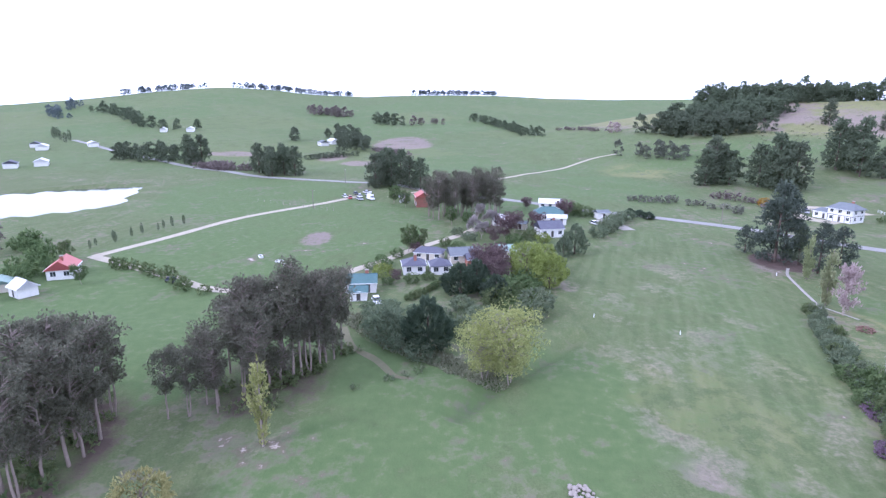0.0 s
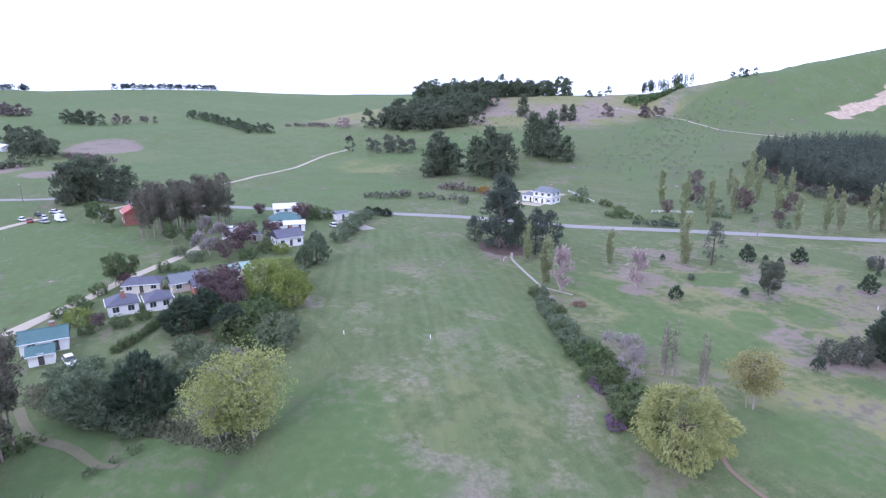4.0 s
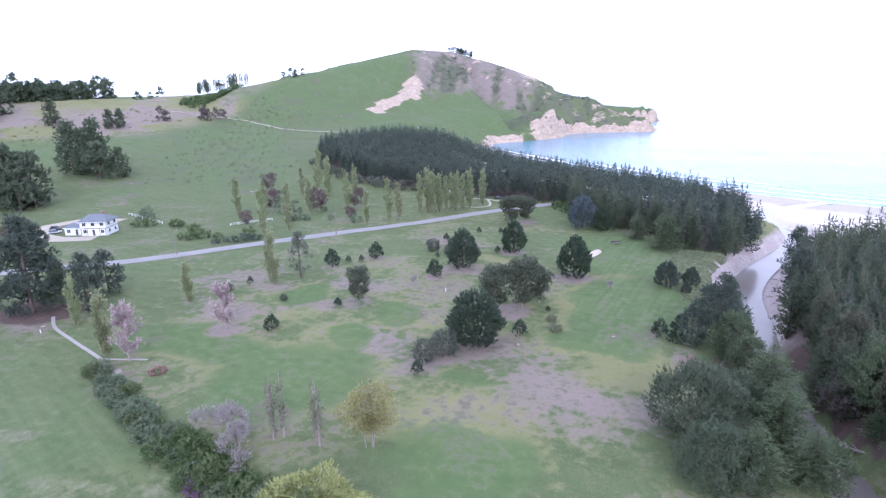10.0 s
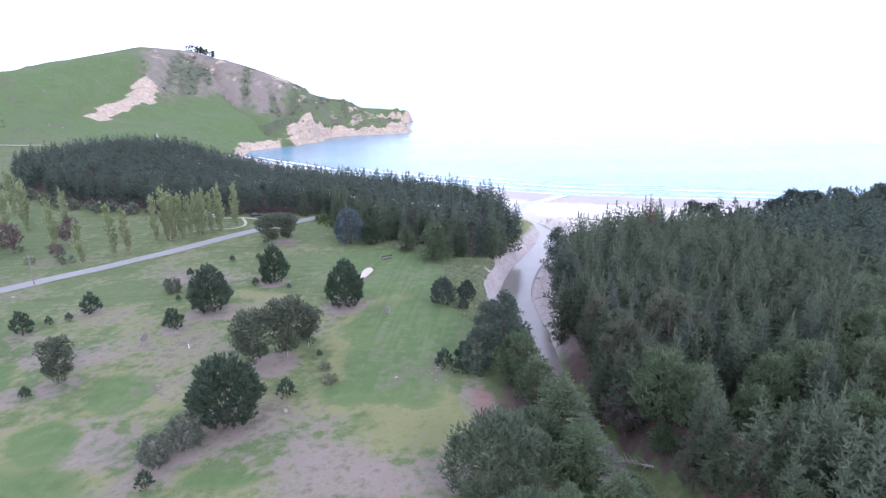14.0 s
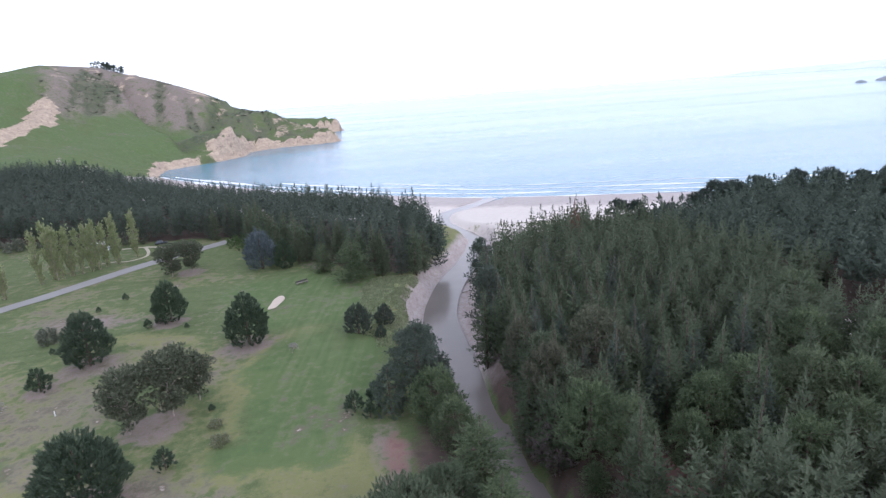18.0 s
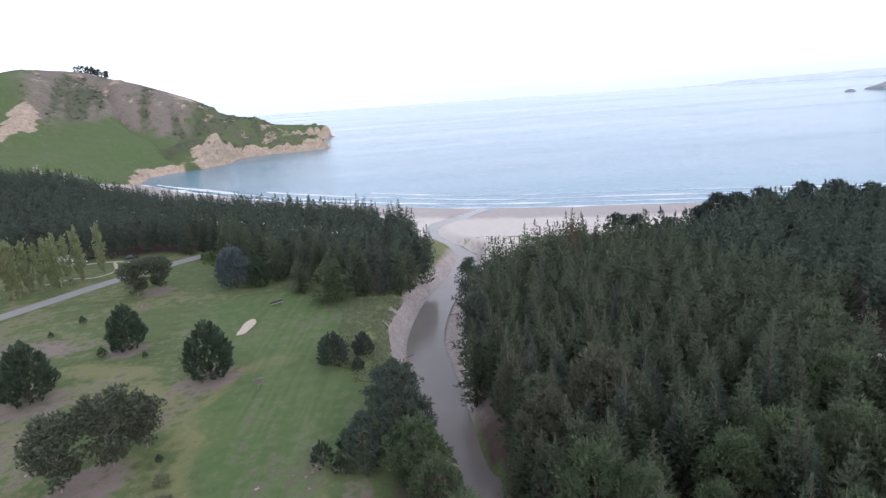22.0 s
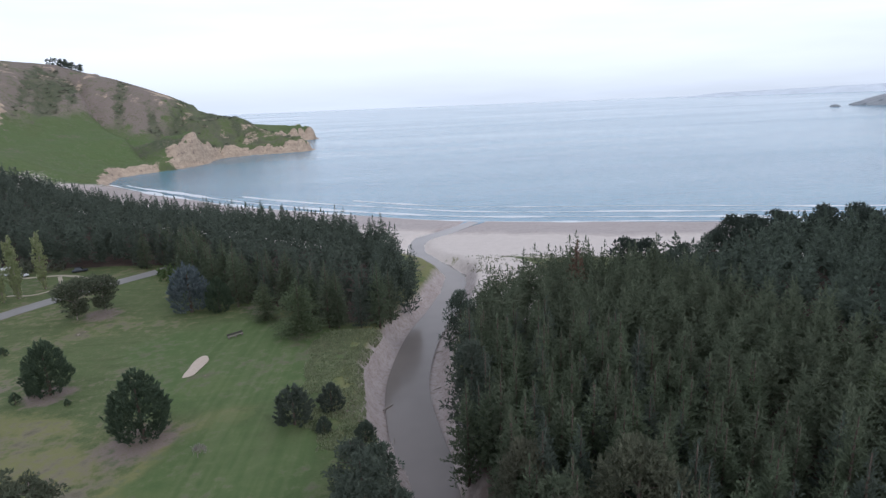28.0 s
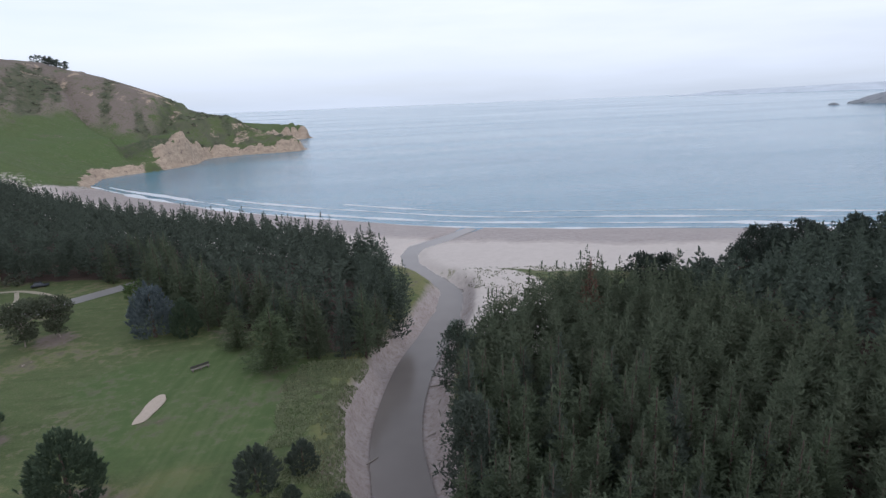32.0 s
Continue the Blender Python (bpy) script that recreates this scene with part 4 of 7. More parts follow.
def dome_points(n, rx, h, z0, rng, shape=1.0, lump=0.18, inner=0.6, seed=0, top=1.0):
    """Points in the outer shell of a rounded crown with an uneven outline."""
    u = np.sin(rng.uniform(-0.5 * np.pi, 0.5 * np.pi, n)) * 0.4 + rng.uniform(-1, 1, n) * 0.6
    a = rng.uniform(0, 2 * np.pi, n)
    ring = np.sqrt(np.clip(1 - u * u, 0, 1)) ** shape
    lobes = 1 + lump * (np.sin(3 * a + seed) * np.cos(4 * u + seed * 1.7) + 0.7 * np.sin(5 * a - 2.1 * seed + 6 * u) + 0.5 * np.sin(9 * a + 7 * u + seed))
    rad = lobes * rng.uniform(inner, 1.0, n) ** 0.5
    tz = (u + 1) / 2
    x, y, z = rx * ring * np.cos(a) * rad, rx * ring * np.sin(a) * rad, z0 + (h - z0) * (0.5 + (tz - 0.5) * (0.86 + 0.14 * rad))
    O = np.stack([ring * np.cos(a), ring * np.sin(a), u * 0.7 + 0.35 * top], 1)
    return np.stack([x, y, z], 1), O


def clump_points(centres, radius, per, rng, flat=0.7):
    c = np.repeat(centres, per, 0)
    o = unit(rng.normal(size=(len(c), 3)))
    r = np.repeat(np.broadcast_to(radius, (len(centres),)), per)[:, None]
    return c + o * r * rng.uniform(0.55, 1.05, (len(c), 1)) * [1, 1, flat], o + [0, 0, 0.45]


def tri_mesh(name, v, f):
    return mesh_np(name, v, f, False)


def tree_of(name, trunk, crown, bark, leaf, label, category, group="", crown_label=""):
    ob = new(name)
    ob.empty_display_size = 0.5
    tagged(ob, label, category, group)
    part("trunk", trunk, bark, ob)
    part("crown", crown, leaf, ob, crown_label)
    return ob


def pine_crown(h, r, seed, fine=1.0, **kw):
    """A plantation pine: whorls of needles that grow finer towards a pointed leader."""
    rng = rng_of(seed)
    P, O = whorl_points(h, r, rng, step=0.55 / fine, gap=0.7 / fine ** 0.6, **kw)
    size = 0.92 / fine ** 0.62 * np.clip(0.34 + 2.0 * (1 - P[:, 2] / h), 0.34, 1.0)
    tip = np.array([[0, 0, h * q] for q in (0.90, 0.93, 0.96, 0.985)])
    P, O = np.concatenate([P, tip]), np.concatenate([O, np.tile([0, 0, 2.2], (4, 1))])
    return tufts(P, O, np.concatenate([size, np.full(4, 0.7)]), rng, 2, 0.42 if fine > 1 else 0.56, 0.5)


def puffy_crown(h, r, seed, clumps=46, per=34, size=0.62, bare=0.25, width=0.36):
    """A mature pine: bunches of needles at the ends of many branches, on an irregular cone."""
    rng = rng_of(seed)
    t = rng.uniform(0, 1, clumps) ** 0.85
    prof = r * np.minimum(1.0, 0.55 + 1.6 * t) * (1 - t ** 2.2) ** 0.75 + 0.25
    a = np.arange(clumps) * 2.399 + rng.normal(size=clumps) * 0.3
    rr = prof * rng.uniform(0.55, 1.05, clumps)
    C = np.stack([rr * np.cos(a), rr * np.sin(a), h * (bare + (0.97 - bare) * t)], 1)
    P, O = clump_points(C, rng.uniform(0.75, 1.3, clumps) * r * 0.33, per, rng, 0.6)
    return tufts(P, O, size, rng, 3, width, 0.75)


def candle_crown(h, r, seed, clumps=70, per=26, size=0.5, bare=0.3):
    """A broad pine whose upturned bunches of needles stand side by side on a domed crown."""
    rng = rng_of(seed)
    t = rng.uniform(0, 1, clumps) ** 0.8
    prof = r * np.clip(0.5 + 1.5 * t, 0, 1) * np.sqrt(np.clip(1.04 - t ** 2.6, 0, 1))
    a = np.arange(clumps) * 2.399 + rng.normal(size=clumps) * 0.4
    rr = prof * np.sqrt(rng.uniform(0.35, 1.05, clumps))
    C = np.stack([rr * np.cos(a), rr * np.sin(a), h * (bare + (0.95 - bare) * t) + rng.normal(size=clumps) * 0.25], 1)
    rad = np.repeat(rng.uniform(0.8, 1.25, clumps) * r * 0.21, per)[:, None]
    c = np.repeat(C, per, 0)
    o = unit(rng.normal(size=(len(c), 3)))
    P = c + o * rad * rng.uniform(0.3, 1.0, (len(c), 1)) * [1, 1, 1.15]
    out = np.repeat(np.stack([np.cos(a), np.sin(a), np.zeros(clumps)], 1), per, 0)
    return tufts(P, o * 0.8 + out * 0.3 + [0, 0, 0.9], size, rng, 3, 0.34, 0.5)


def make_candle_pine(seed, h, r, leaf, clumps=70, per=26, size=0.5, bare=0.3, label=""):
    rng = rng_of(seed + 500)
    v, f = candle_crown(h, r, seed, clumps, per, size, bare)
    return tree_of("pine_tree", trunk_mesh(h * 0.93, 0.02 * h, rng, 0.02, 14, 0.3, r * 0.75, 0.45), tri_mesh("crown", v, f), M["bark"], M[leaf],
                   label or "broad pine with upturned bunches of fresh needles", "pine tree", "mature pines")


def make_pine(seed, h, r, fine=1.0, leaf="pine", **kw):
    rng = rng_of(seed + 500)
    v, f = pine_crown(h, r, seed, fine, **kw)
    return tree_of("pine_tree", trunk_mesh(h * 0.97, 0.016 * h, rng, 0.015), tri_mesh("crown", v, f), M["bark"], M[leaf],
                   "dark green plantation pine with drooping whorled branches", "pine tree", "pines of the plantation")


def make_big_pine(seed, h, r, leaf="pine", clumps=46, per=34, label="", size=0.7, bare=0.2, width=0.36):
    rng = rng_of(seed + 500)
    v, f = puffy_crown(h, r, seed, clumps, per, size, bare, width)
    return tree_of("pine_tree", trunk_mesh(h * 0.95, 0.02 * h, rng, 0.02, 14, 0.3, r * 0.8, 0.35), tri_mesh("crown", v, f), M["bark"], M[leaf],
                   label or "broad mature pine with bunched dark needles", "pine tree", "mature pines")


def make_cypress(seed, h, r, n, leaf="cypress", size=0.62, shape=0.8, label="", z0=0.25, name="cypress_tree", taper=0.78):
    """A dense conifer of upswept sprays that break its outline."""
    rng = rng_of(seed)
    m = max(60, n // 7)
    E, D = dome_points(m, r, h, z0, rng, shape, 0.10, 0.80, seed)
    E[:, :2] *= (1.12 - taper * np.clip(E[:, 2:] / h, 0, 1) ** 1.5)
    q = n // m
    u = rng.uniform(0.0, 1.0, (m, q, 1)) ** 0.7
    root = E * [0.80, 0.80, 0.95] - [0, 0, 0.03 * h]
    root[:, 2] = np.maximum(root[:, 2], z0 * 0.5)
    axis = E - root
    P = root[:, None] + axis[:, None] * u * 1.10 + rng.normal(size=(m, q, 3)) * (0.055 * r * (1.15 - u))
    O = np.broadcast_to(unit(axis)[:, None] + [0, 0, 0.5], P.shape)
    core, ko = dome_points(n // 4, r * 0.7, h * 0.92, z0 + 0.2, rng, shape, 0.1, 0.5, seed + 3)
    core[:, :2] *= (1.12 - taper * np.clip(core[:, 2:] / h, 0, 1) ** 1.5)
    P, O = np.concatenate([P.reshape(-1, 3), core]), np.concatenate([O.reshape(-1, 3), ko])
    v, f = tufts(P, O, size, rng, 4, 0.36, 0.4)
    return tree_of(name, trunk_mesh(h * 0.8, 0.03 * h, rng, 0.01), tri_mesh("crown", v, f), M["bark"], M[leaf],
                   label or "dense dark green conical cypress on the fairway", "cypress")


def make_gum(seed, h, r, leaf="gum", bark="bark_pale", stems=1, clumps=26, per=30, low=0.45, size=0.5, label="", name="gum_tree", group=""):
    """A tall tree with bare pale stems and open clumps of leaf above."""
    rng = rng_of(seed)
    ts, ends = [], []
    for s in range(stems):
        a0 = rng.uniform(0, 6.28)
        b = np.array([np.cos(a0), np.sin(a0)]) * (0.45 if stems > 1 else 0)
        zs = np.linspace(-0.3, h * 0.9, 7)
        xy = b + np.outer(np.linspace(0, 1, 7), np.array([np.cos(a0), np.sin(a0)]) * r * (0.35 if stems > 1 else 0.1)) + np.cumsum(rng.normal(size=(7, 2)) * 0.01 * h, 0)
        pts = np.c_[xy, zs]
        ts.append(tube(pts, 0.0115 * h / stems ** 0.3 * np.linspace(1.15, 0.25, 7), 6))
        for k in range(max(5, clumps // stems)):
            t = rng.uniform(low, 0.98)
            base = np.array([np.interp(t * h * 0.9, zs, pts[:, q]) for q in range(3)])
            a = rng.uniform(0, 6.28)
            ll = r * rng.uniform(0.35, 1.0) * np.sin(np.pi * np.clip((t - low) / (1.06 - low), 0.08, 0.95)) ** 0.6
            e = base + np.array([np.cos(a) * ll, np.sin(a) * ll, ll * rng.uniform(0.35, 0.9)])
            e[2] = min(e[2], h)
            ts.append(tube(np.array([base, (base + e) / 2 + [0, 0, 0.08 * ll], e]), 0.006 * h * np.array([1, 0.7, 0.3]), 4))
            ends.append(e)
    C = np.array(ends)
    P, O = clump_points(C, rng.uniform(0.75, 1.25, len(C)) * r * 0.33, per, rng, 0.75)
    v, f = tufts(P, O, size, rng, 3, 0.55, 0.8)
    tv, tf = join_tubes(ts)
    return tree_of(name, mesh_np("trunk", tv, tf, True), tri_mesh("crown", v, f), M[bark], M[leaf],
                   label or "tall gum tree with pale bare trunk and dull green crown", "tree", group)


def make_poplar(seed, h, r, leaf="poplar", n=1500, size=0.5, label="", bare=0.01):
    rng = rng_of(seed)
    ts = [tube(np.array([[0, 0, -0.3], [0.05, 0, h * 0.5], [0, 0.05, h * 0.97]]), 0.016 * h * np.array([1.1, 0.7, 0.15]), 6)]
    P, O = [], []
    for k in range(34):
        t = rng.uniform(bare, 0.9)
        a = rng.uniform(0, 6.28)
        w = r * np.sin(np.pi * np.clip(0.12 + 0.85 * t, 0, 1)) ** 0.8 * rng.uniform(0.6, 1.1)
        b = np.array([0, 0, t * h * 0.92])
        e = np.array([np.cos(a) * w, np.sin(a) * w, min(h, b[2] + h * rng.uniform(0.10, 0.2))])
        ts.append(tube(np.array([b, (b + e) / 2 + [np.cos(a) * w * 0.2, np.sin(a) * w * 0.2, 0], e]), 0.004 * h * np.array([1, 0.7, 0.3]), 4))
        m = n // 34
        u = rng.uniform(0.1, 1.08, m)[:, None]
        P.append(b + (e - b) * u + rng.normal(size=(m, 3)) * [0.22, 0.22, 0.4]); O.append(np.tile([np.cos(a) * 0.3, np.sin(a) * 0.3, 1.0], (m, 1)))
    v, f = tufts(np.concatenate(P), np.concatenate(O), size, rng, 3, 0.5, 0.45)
    tv, tf = join_tubes(ts)
    return tree_of("poplar_tree", mesh_np("trunk", tv, tf, True), tri_mesh("crown", v, f), M["bark_pale"], M[leaf],
                   label or "narrow upright poplar with thin yellow-green spring leaf", "poplar", "poplars")


def make_willow(seed, h, r, leaf="willow", n=6200, size=0.42):
    rng = rng_of(seed)
    P, O = dome_points(n, r, h, 0.6, rng, 0.75, 0.16, 0.55, seed)
    k = P[:, 2] < h * 0.75
    O[k] = O[k] * 0.6 + [0, 0, -0.9]
    v, f = tufts(P, O, size, rng, 3, 0.36, 0.45)
    return tree_of("willow_tree", trunk_mesh(h * 0.7, 0.05 * h, rng, 0.03, 8, 0.3, r * 0.7, 0.8), tri_mesh("crown", v, f), M["bark"], M[leaf],
                   "dense yellow-green weeping willow beside the hedge", "willow")


def make_bare(seed, h, r, leaf="twig", twigs=1500, label="", bark="bark_pale", size=0.75, name="bare_tree"):
    """A leafless tree: forks with a haze of fine twigs."""
    rng = rng_of(seed)
    ts, ends = [], []

    def fork(b, d, l, rad, depth):
        e = b + d * l
        ts.append(tube(np.array([b, (b + e) / 2 + rng.normal(size=3) * l * 0.06, e]), rad * np.array([1, 0.85, 0.65]), 5 if depth > 1 else 3))
        if depth == 0:
            ends.append((e, d)); return
        for _ in range(3):
            nd = unit(d + rng.normal(size=3) * 0.5 + [0, 0, 0.22])
            fork(e, nd, l * rng.uniform(0.75, 1.0), rad * 0.6, depth - 1)

    fork(np.array([0, 0, -0.3]), np.array([0, 0, 1.0]), h * 0.17, 0.022 * h, 4)
    E, D = np.array([e for e, _ in ends]), np.array([d for _, d in ends])
    m = max(1, twigs // len(E))
    P, O = np.repeat(E, m, 0), np.repeat(D, m, 0)
    P = P + rng.normal(size=P.shape) * 0.22
    v, f = tufts(P, O, size, rng, 3, 0.17, 0.7)
    tv, tf = join_tubes(ts)
    top = max(tv[:, 2].max(), v[:, 2].max())
    wide = np.percentile(np.hypot(v[:, 0], v[:, 1]), 96)
    k = np.array([r / wide, r / wide, h / top])
    k[:2] = np.clip(k[:2], 0.5, 2)
    return tree_of(name, mesh_np("trunk", tv * k, tf, True), tri_mesh("crown", v * k, f), M[bark], M[leaf],
                   label or "leafless tree with a haze of pinkish twigs", "bare tree", "", "fine twigs")


def make_bush(seed, h, r, leaf="shrub", n=420, size=0.42, label="", name="shrub", category="shrub", lump=0.22, group=""):
    rng = rng_of(seed)
    P, O = dome_points(n, r, h, -0.1, rng, 0.7, lump, 0.5, seed)
    v, f = tufts(P, O, size, rng, 3, 0.5, 0.7)
    ob = part(name, tri_mesh(name, v, f), M[leaf])
    return tagged(ob, label or "rounded green shrub", category, group)


def put(ob, x, y, turn=0, s=1.0, sz=None, label=""):
    c = copy_thing(ob, place(x, y, turn, s, sz))
    c.matrix_basis = place(x, y, turn, s, sz)
    return tagged(c, label)


def first(ob, x, y, turn=0, s=1.0, sz=None):
    ob.matrix_basis = place(x, y, turn, s, sz)
    return ob


def spread(poly, gap, rng, x0, x1, y0, y1, jitter=0.35):
    xs, ys = np.meshgrid(np.arange(x0, x1, gap), np.arange(y0, y1, gap))
    x = xs.ravel() + rng.normal(size=xs.size) * gap * jitter
    y = ys.ravel() + (np.arange(xs.size) % 2) * gap * 0.5 + rng.normal(size=xs.size) * gap * jitter
    k = inside(x, y, poly)
    return x[k], y[k]


def wood(name, protos, xs, ys, scales, zscales, rng, material, label, category):
    """Many trees of a far wood as one sheet of foliage and stems."""
    z = height(xs, ys)
    vs, fs, n = [], [], 0
    for k in range(len(xs)):
        v, f = protos[int(rng.integers(len(protos)))]
        a = rng.uniform(0, 6.28)
        c, s = np.cos(a) * scales[k], np.sin(a) * scales[k]
        vs.append(np.stack([v[:, 0] * c - v[:, 1] * s + xs[k], v[:, 0] * s + v[:, 1] * c + ys[k], v[:, 2] * zscales[k] + z[k]], 1).astype(np.float32))
        fs.append(f + n); n += len(v)
    ob = part(name, mesh_np(name, np.concatenate(vs), np.concatenate(fs), False), material)
    return tagged(ob, label, category, kind="stuff")

# ---- the plantations ----
OLD_SPOTS = [(25, 32.5, 4), (18.7, 18, 4), (22, 14.5, 4), (29, 14, 4.5), (39, 18.5, 3.6), (54, 28.5, 4), (45.5, 17, 4), (38, 7, 4), (50, 14.5, 4), (64, 44, 4), (33.5, 18, 4), (44, 8, 4), (52, 6, 4), (58, 14, 4), (60, 22, 4), (26, 11, 4.2)]   # broad old pines inside the plantation


def build_plantations():
    rng = rng_of(42)
    kinds = [make_pine(1, 14.2, 3.1, 2.4, leaf="pine_light", rag=0.2, power=0.72, per=7, up=0.9), make_pine(2, 13.8, 2.9, 2.4, rag=0.18, power=0.78, per=7, up=1.0), make_pine(3, 14.2, 3.3, 2.4, leaf="pine_light", power=0.72, rag=0.35, per=7, up=0.7), make_pine(4, 13.6, 3.0, 2.4, leaf="pine_light", power=0.75, rag=0.2, per=7, up=1.0)]
    protos = [pine_crown(14.4, 2.9, 11, 1.5, power=0.78, rag=0.18, up=0.9, bare=0.2), pine_crown(13.7, 2.7, 12, 1.5, power=0.85, rag=0.18, up=1.0, bare=0.2), pine_crown(13.9, 3.2, 13, 1.5, power=0.8, rag=0.3, up=0.8, bare=0.2)]
    coarse = [pine_crown(14.2, 3.0, 14, 0.6, power=0.95, rag=0.15, up=0.9, bare=0.5), pine_crown(13.8, 3.1, 15, 0.6, power=0.88, rag=0.25, up=0.9, bare=0.5)]
    # south wood: near trees one by one, the rest joined
    x, y = spread(FOREST_SOUTH, 3.5, rng, 12, 190, -36, 140, 0.26)
    k = np.hypot(x - CLEARING[0], y - CLEARING[1]) > CLEARING[2]
    k &= line_dist(x, y, OLD_EDGE)[0] > 7
    for cx, cy, r in OLD_SPOTS:
        k &= np.hypot(x - cx, y - cy) > r
    x, y = x[k], y[k]
    used = [False] * 4
    order = np.argsort(np.hypot(x - 22, (y - 40) * 0.75))[:150]
    nx, ny = x[order], y[order]
    for i in range(len(nx)):
        q = int(rng.integers(4))
        s = float(rng.uniform(0.9, 1.06)) * (0.82 if ny[i] > 86 and nx[i] < 62 else 1.0)
        if not used[q]:
            first(kinds[q], nx[i], ny[i], rng.uniform(0, 360), s); used[q] = True
        else:
            put(kinds[q], nx[i], ny[i], rng.uniform(0, 360), s, s * float(rng.uniform(0.88, 1.1)))
    rest = np.ones(len(x), bool)
    rest[order] = False
    rx, ry = x[rest], y[rest]
    s = rng.uniform(0.88, 1.12, len(rx))
    tall = 1 + 0.04 * sstep(60, 120, rx) * sstep(70, 120, ry)
    # nearer rows get the paler needle tone, farther rows the darker one
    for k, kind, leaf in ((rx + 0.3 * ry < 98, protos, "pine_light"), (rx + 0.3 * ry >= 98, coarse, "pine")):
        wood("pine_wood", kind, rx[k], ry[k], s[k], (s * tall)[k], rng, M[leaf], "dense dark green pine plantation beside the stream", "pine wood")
    # north wood
    x, y = spread(FOREST_NORTH, 4.4, rng, -240, 16, 95, 345, 0.25)
    df = line_dist(x, y, FOREST_NORTH[:10])[0]
    near = np.argsort(df + np.clip(-x - 60, 0, 400) * 0.4)[:45]
    for i in near:
        q = int(rng.integers(3))
        put(kinds[q], x[i], y[i], rng.uniform(0, 360), float(rng.uniform(0.85, 1.05)))
    rest = np.ones(len(x), bool); rest[near] = False
    s = rng.uniform(0.88, 1.08, rest.sum())
    rim = line_dist(x, y, FOREST_NORTH + FOREST_NORTH[:1])[0]
    rx, ry, inner = x[rest], y[rest], rim[rest] > 11
    for k, kind in ((~inner, protos), (inner, coarse)):
        wood("pine_wood", kind, rx[k], ry[k], (s * 1.05)[k], s[k], rng, M["pine"], "long dark pine plantation behind the dunes", "pine wood")
    # a rust-brown dying tree in the south wood
    dead = make_pine(7, 16.2, 3.2, 2.2, leaf="pine_dead", power=0.8)
    first(dead, 44, 99, 20, 1.08)
    tagged(dead, "dying pine with rust-brown needles", "pine tree", "pines of the plantation")


build_plantations()

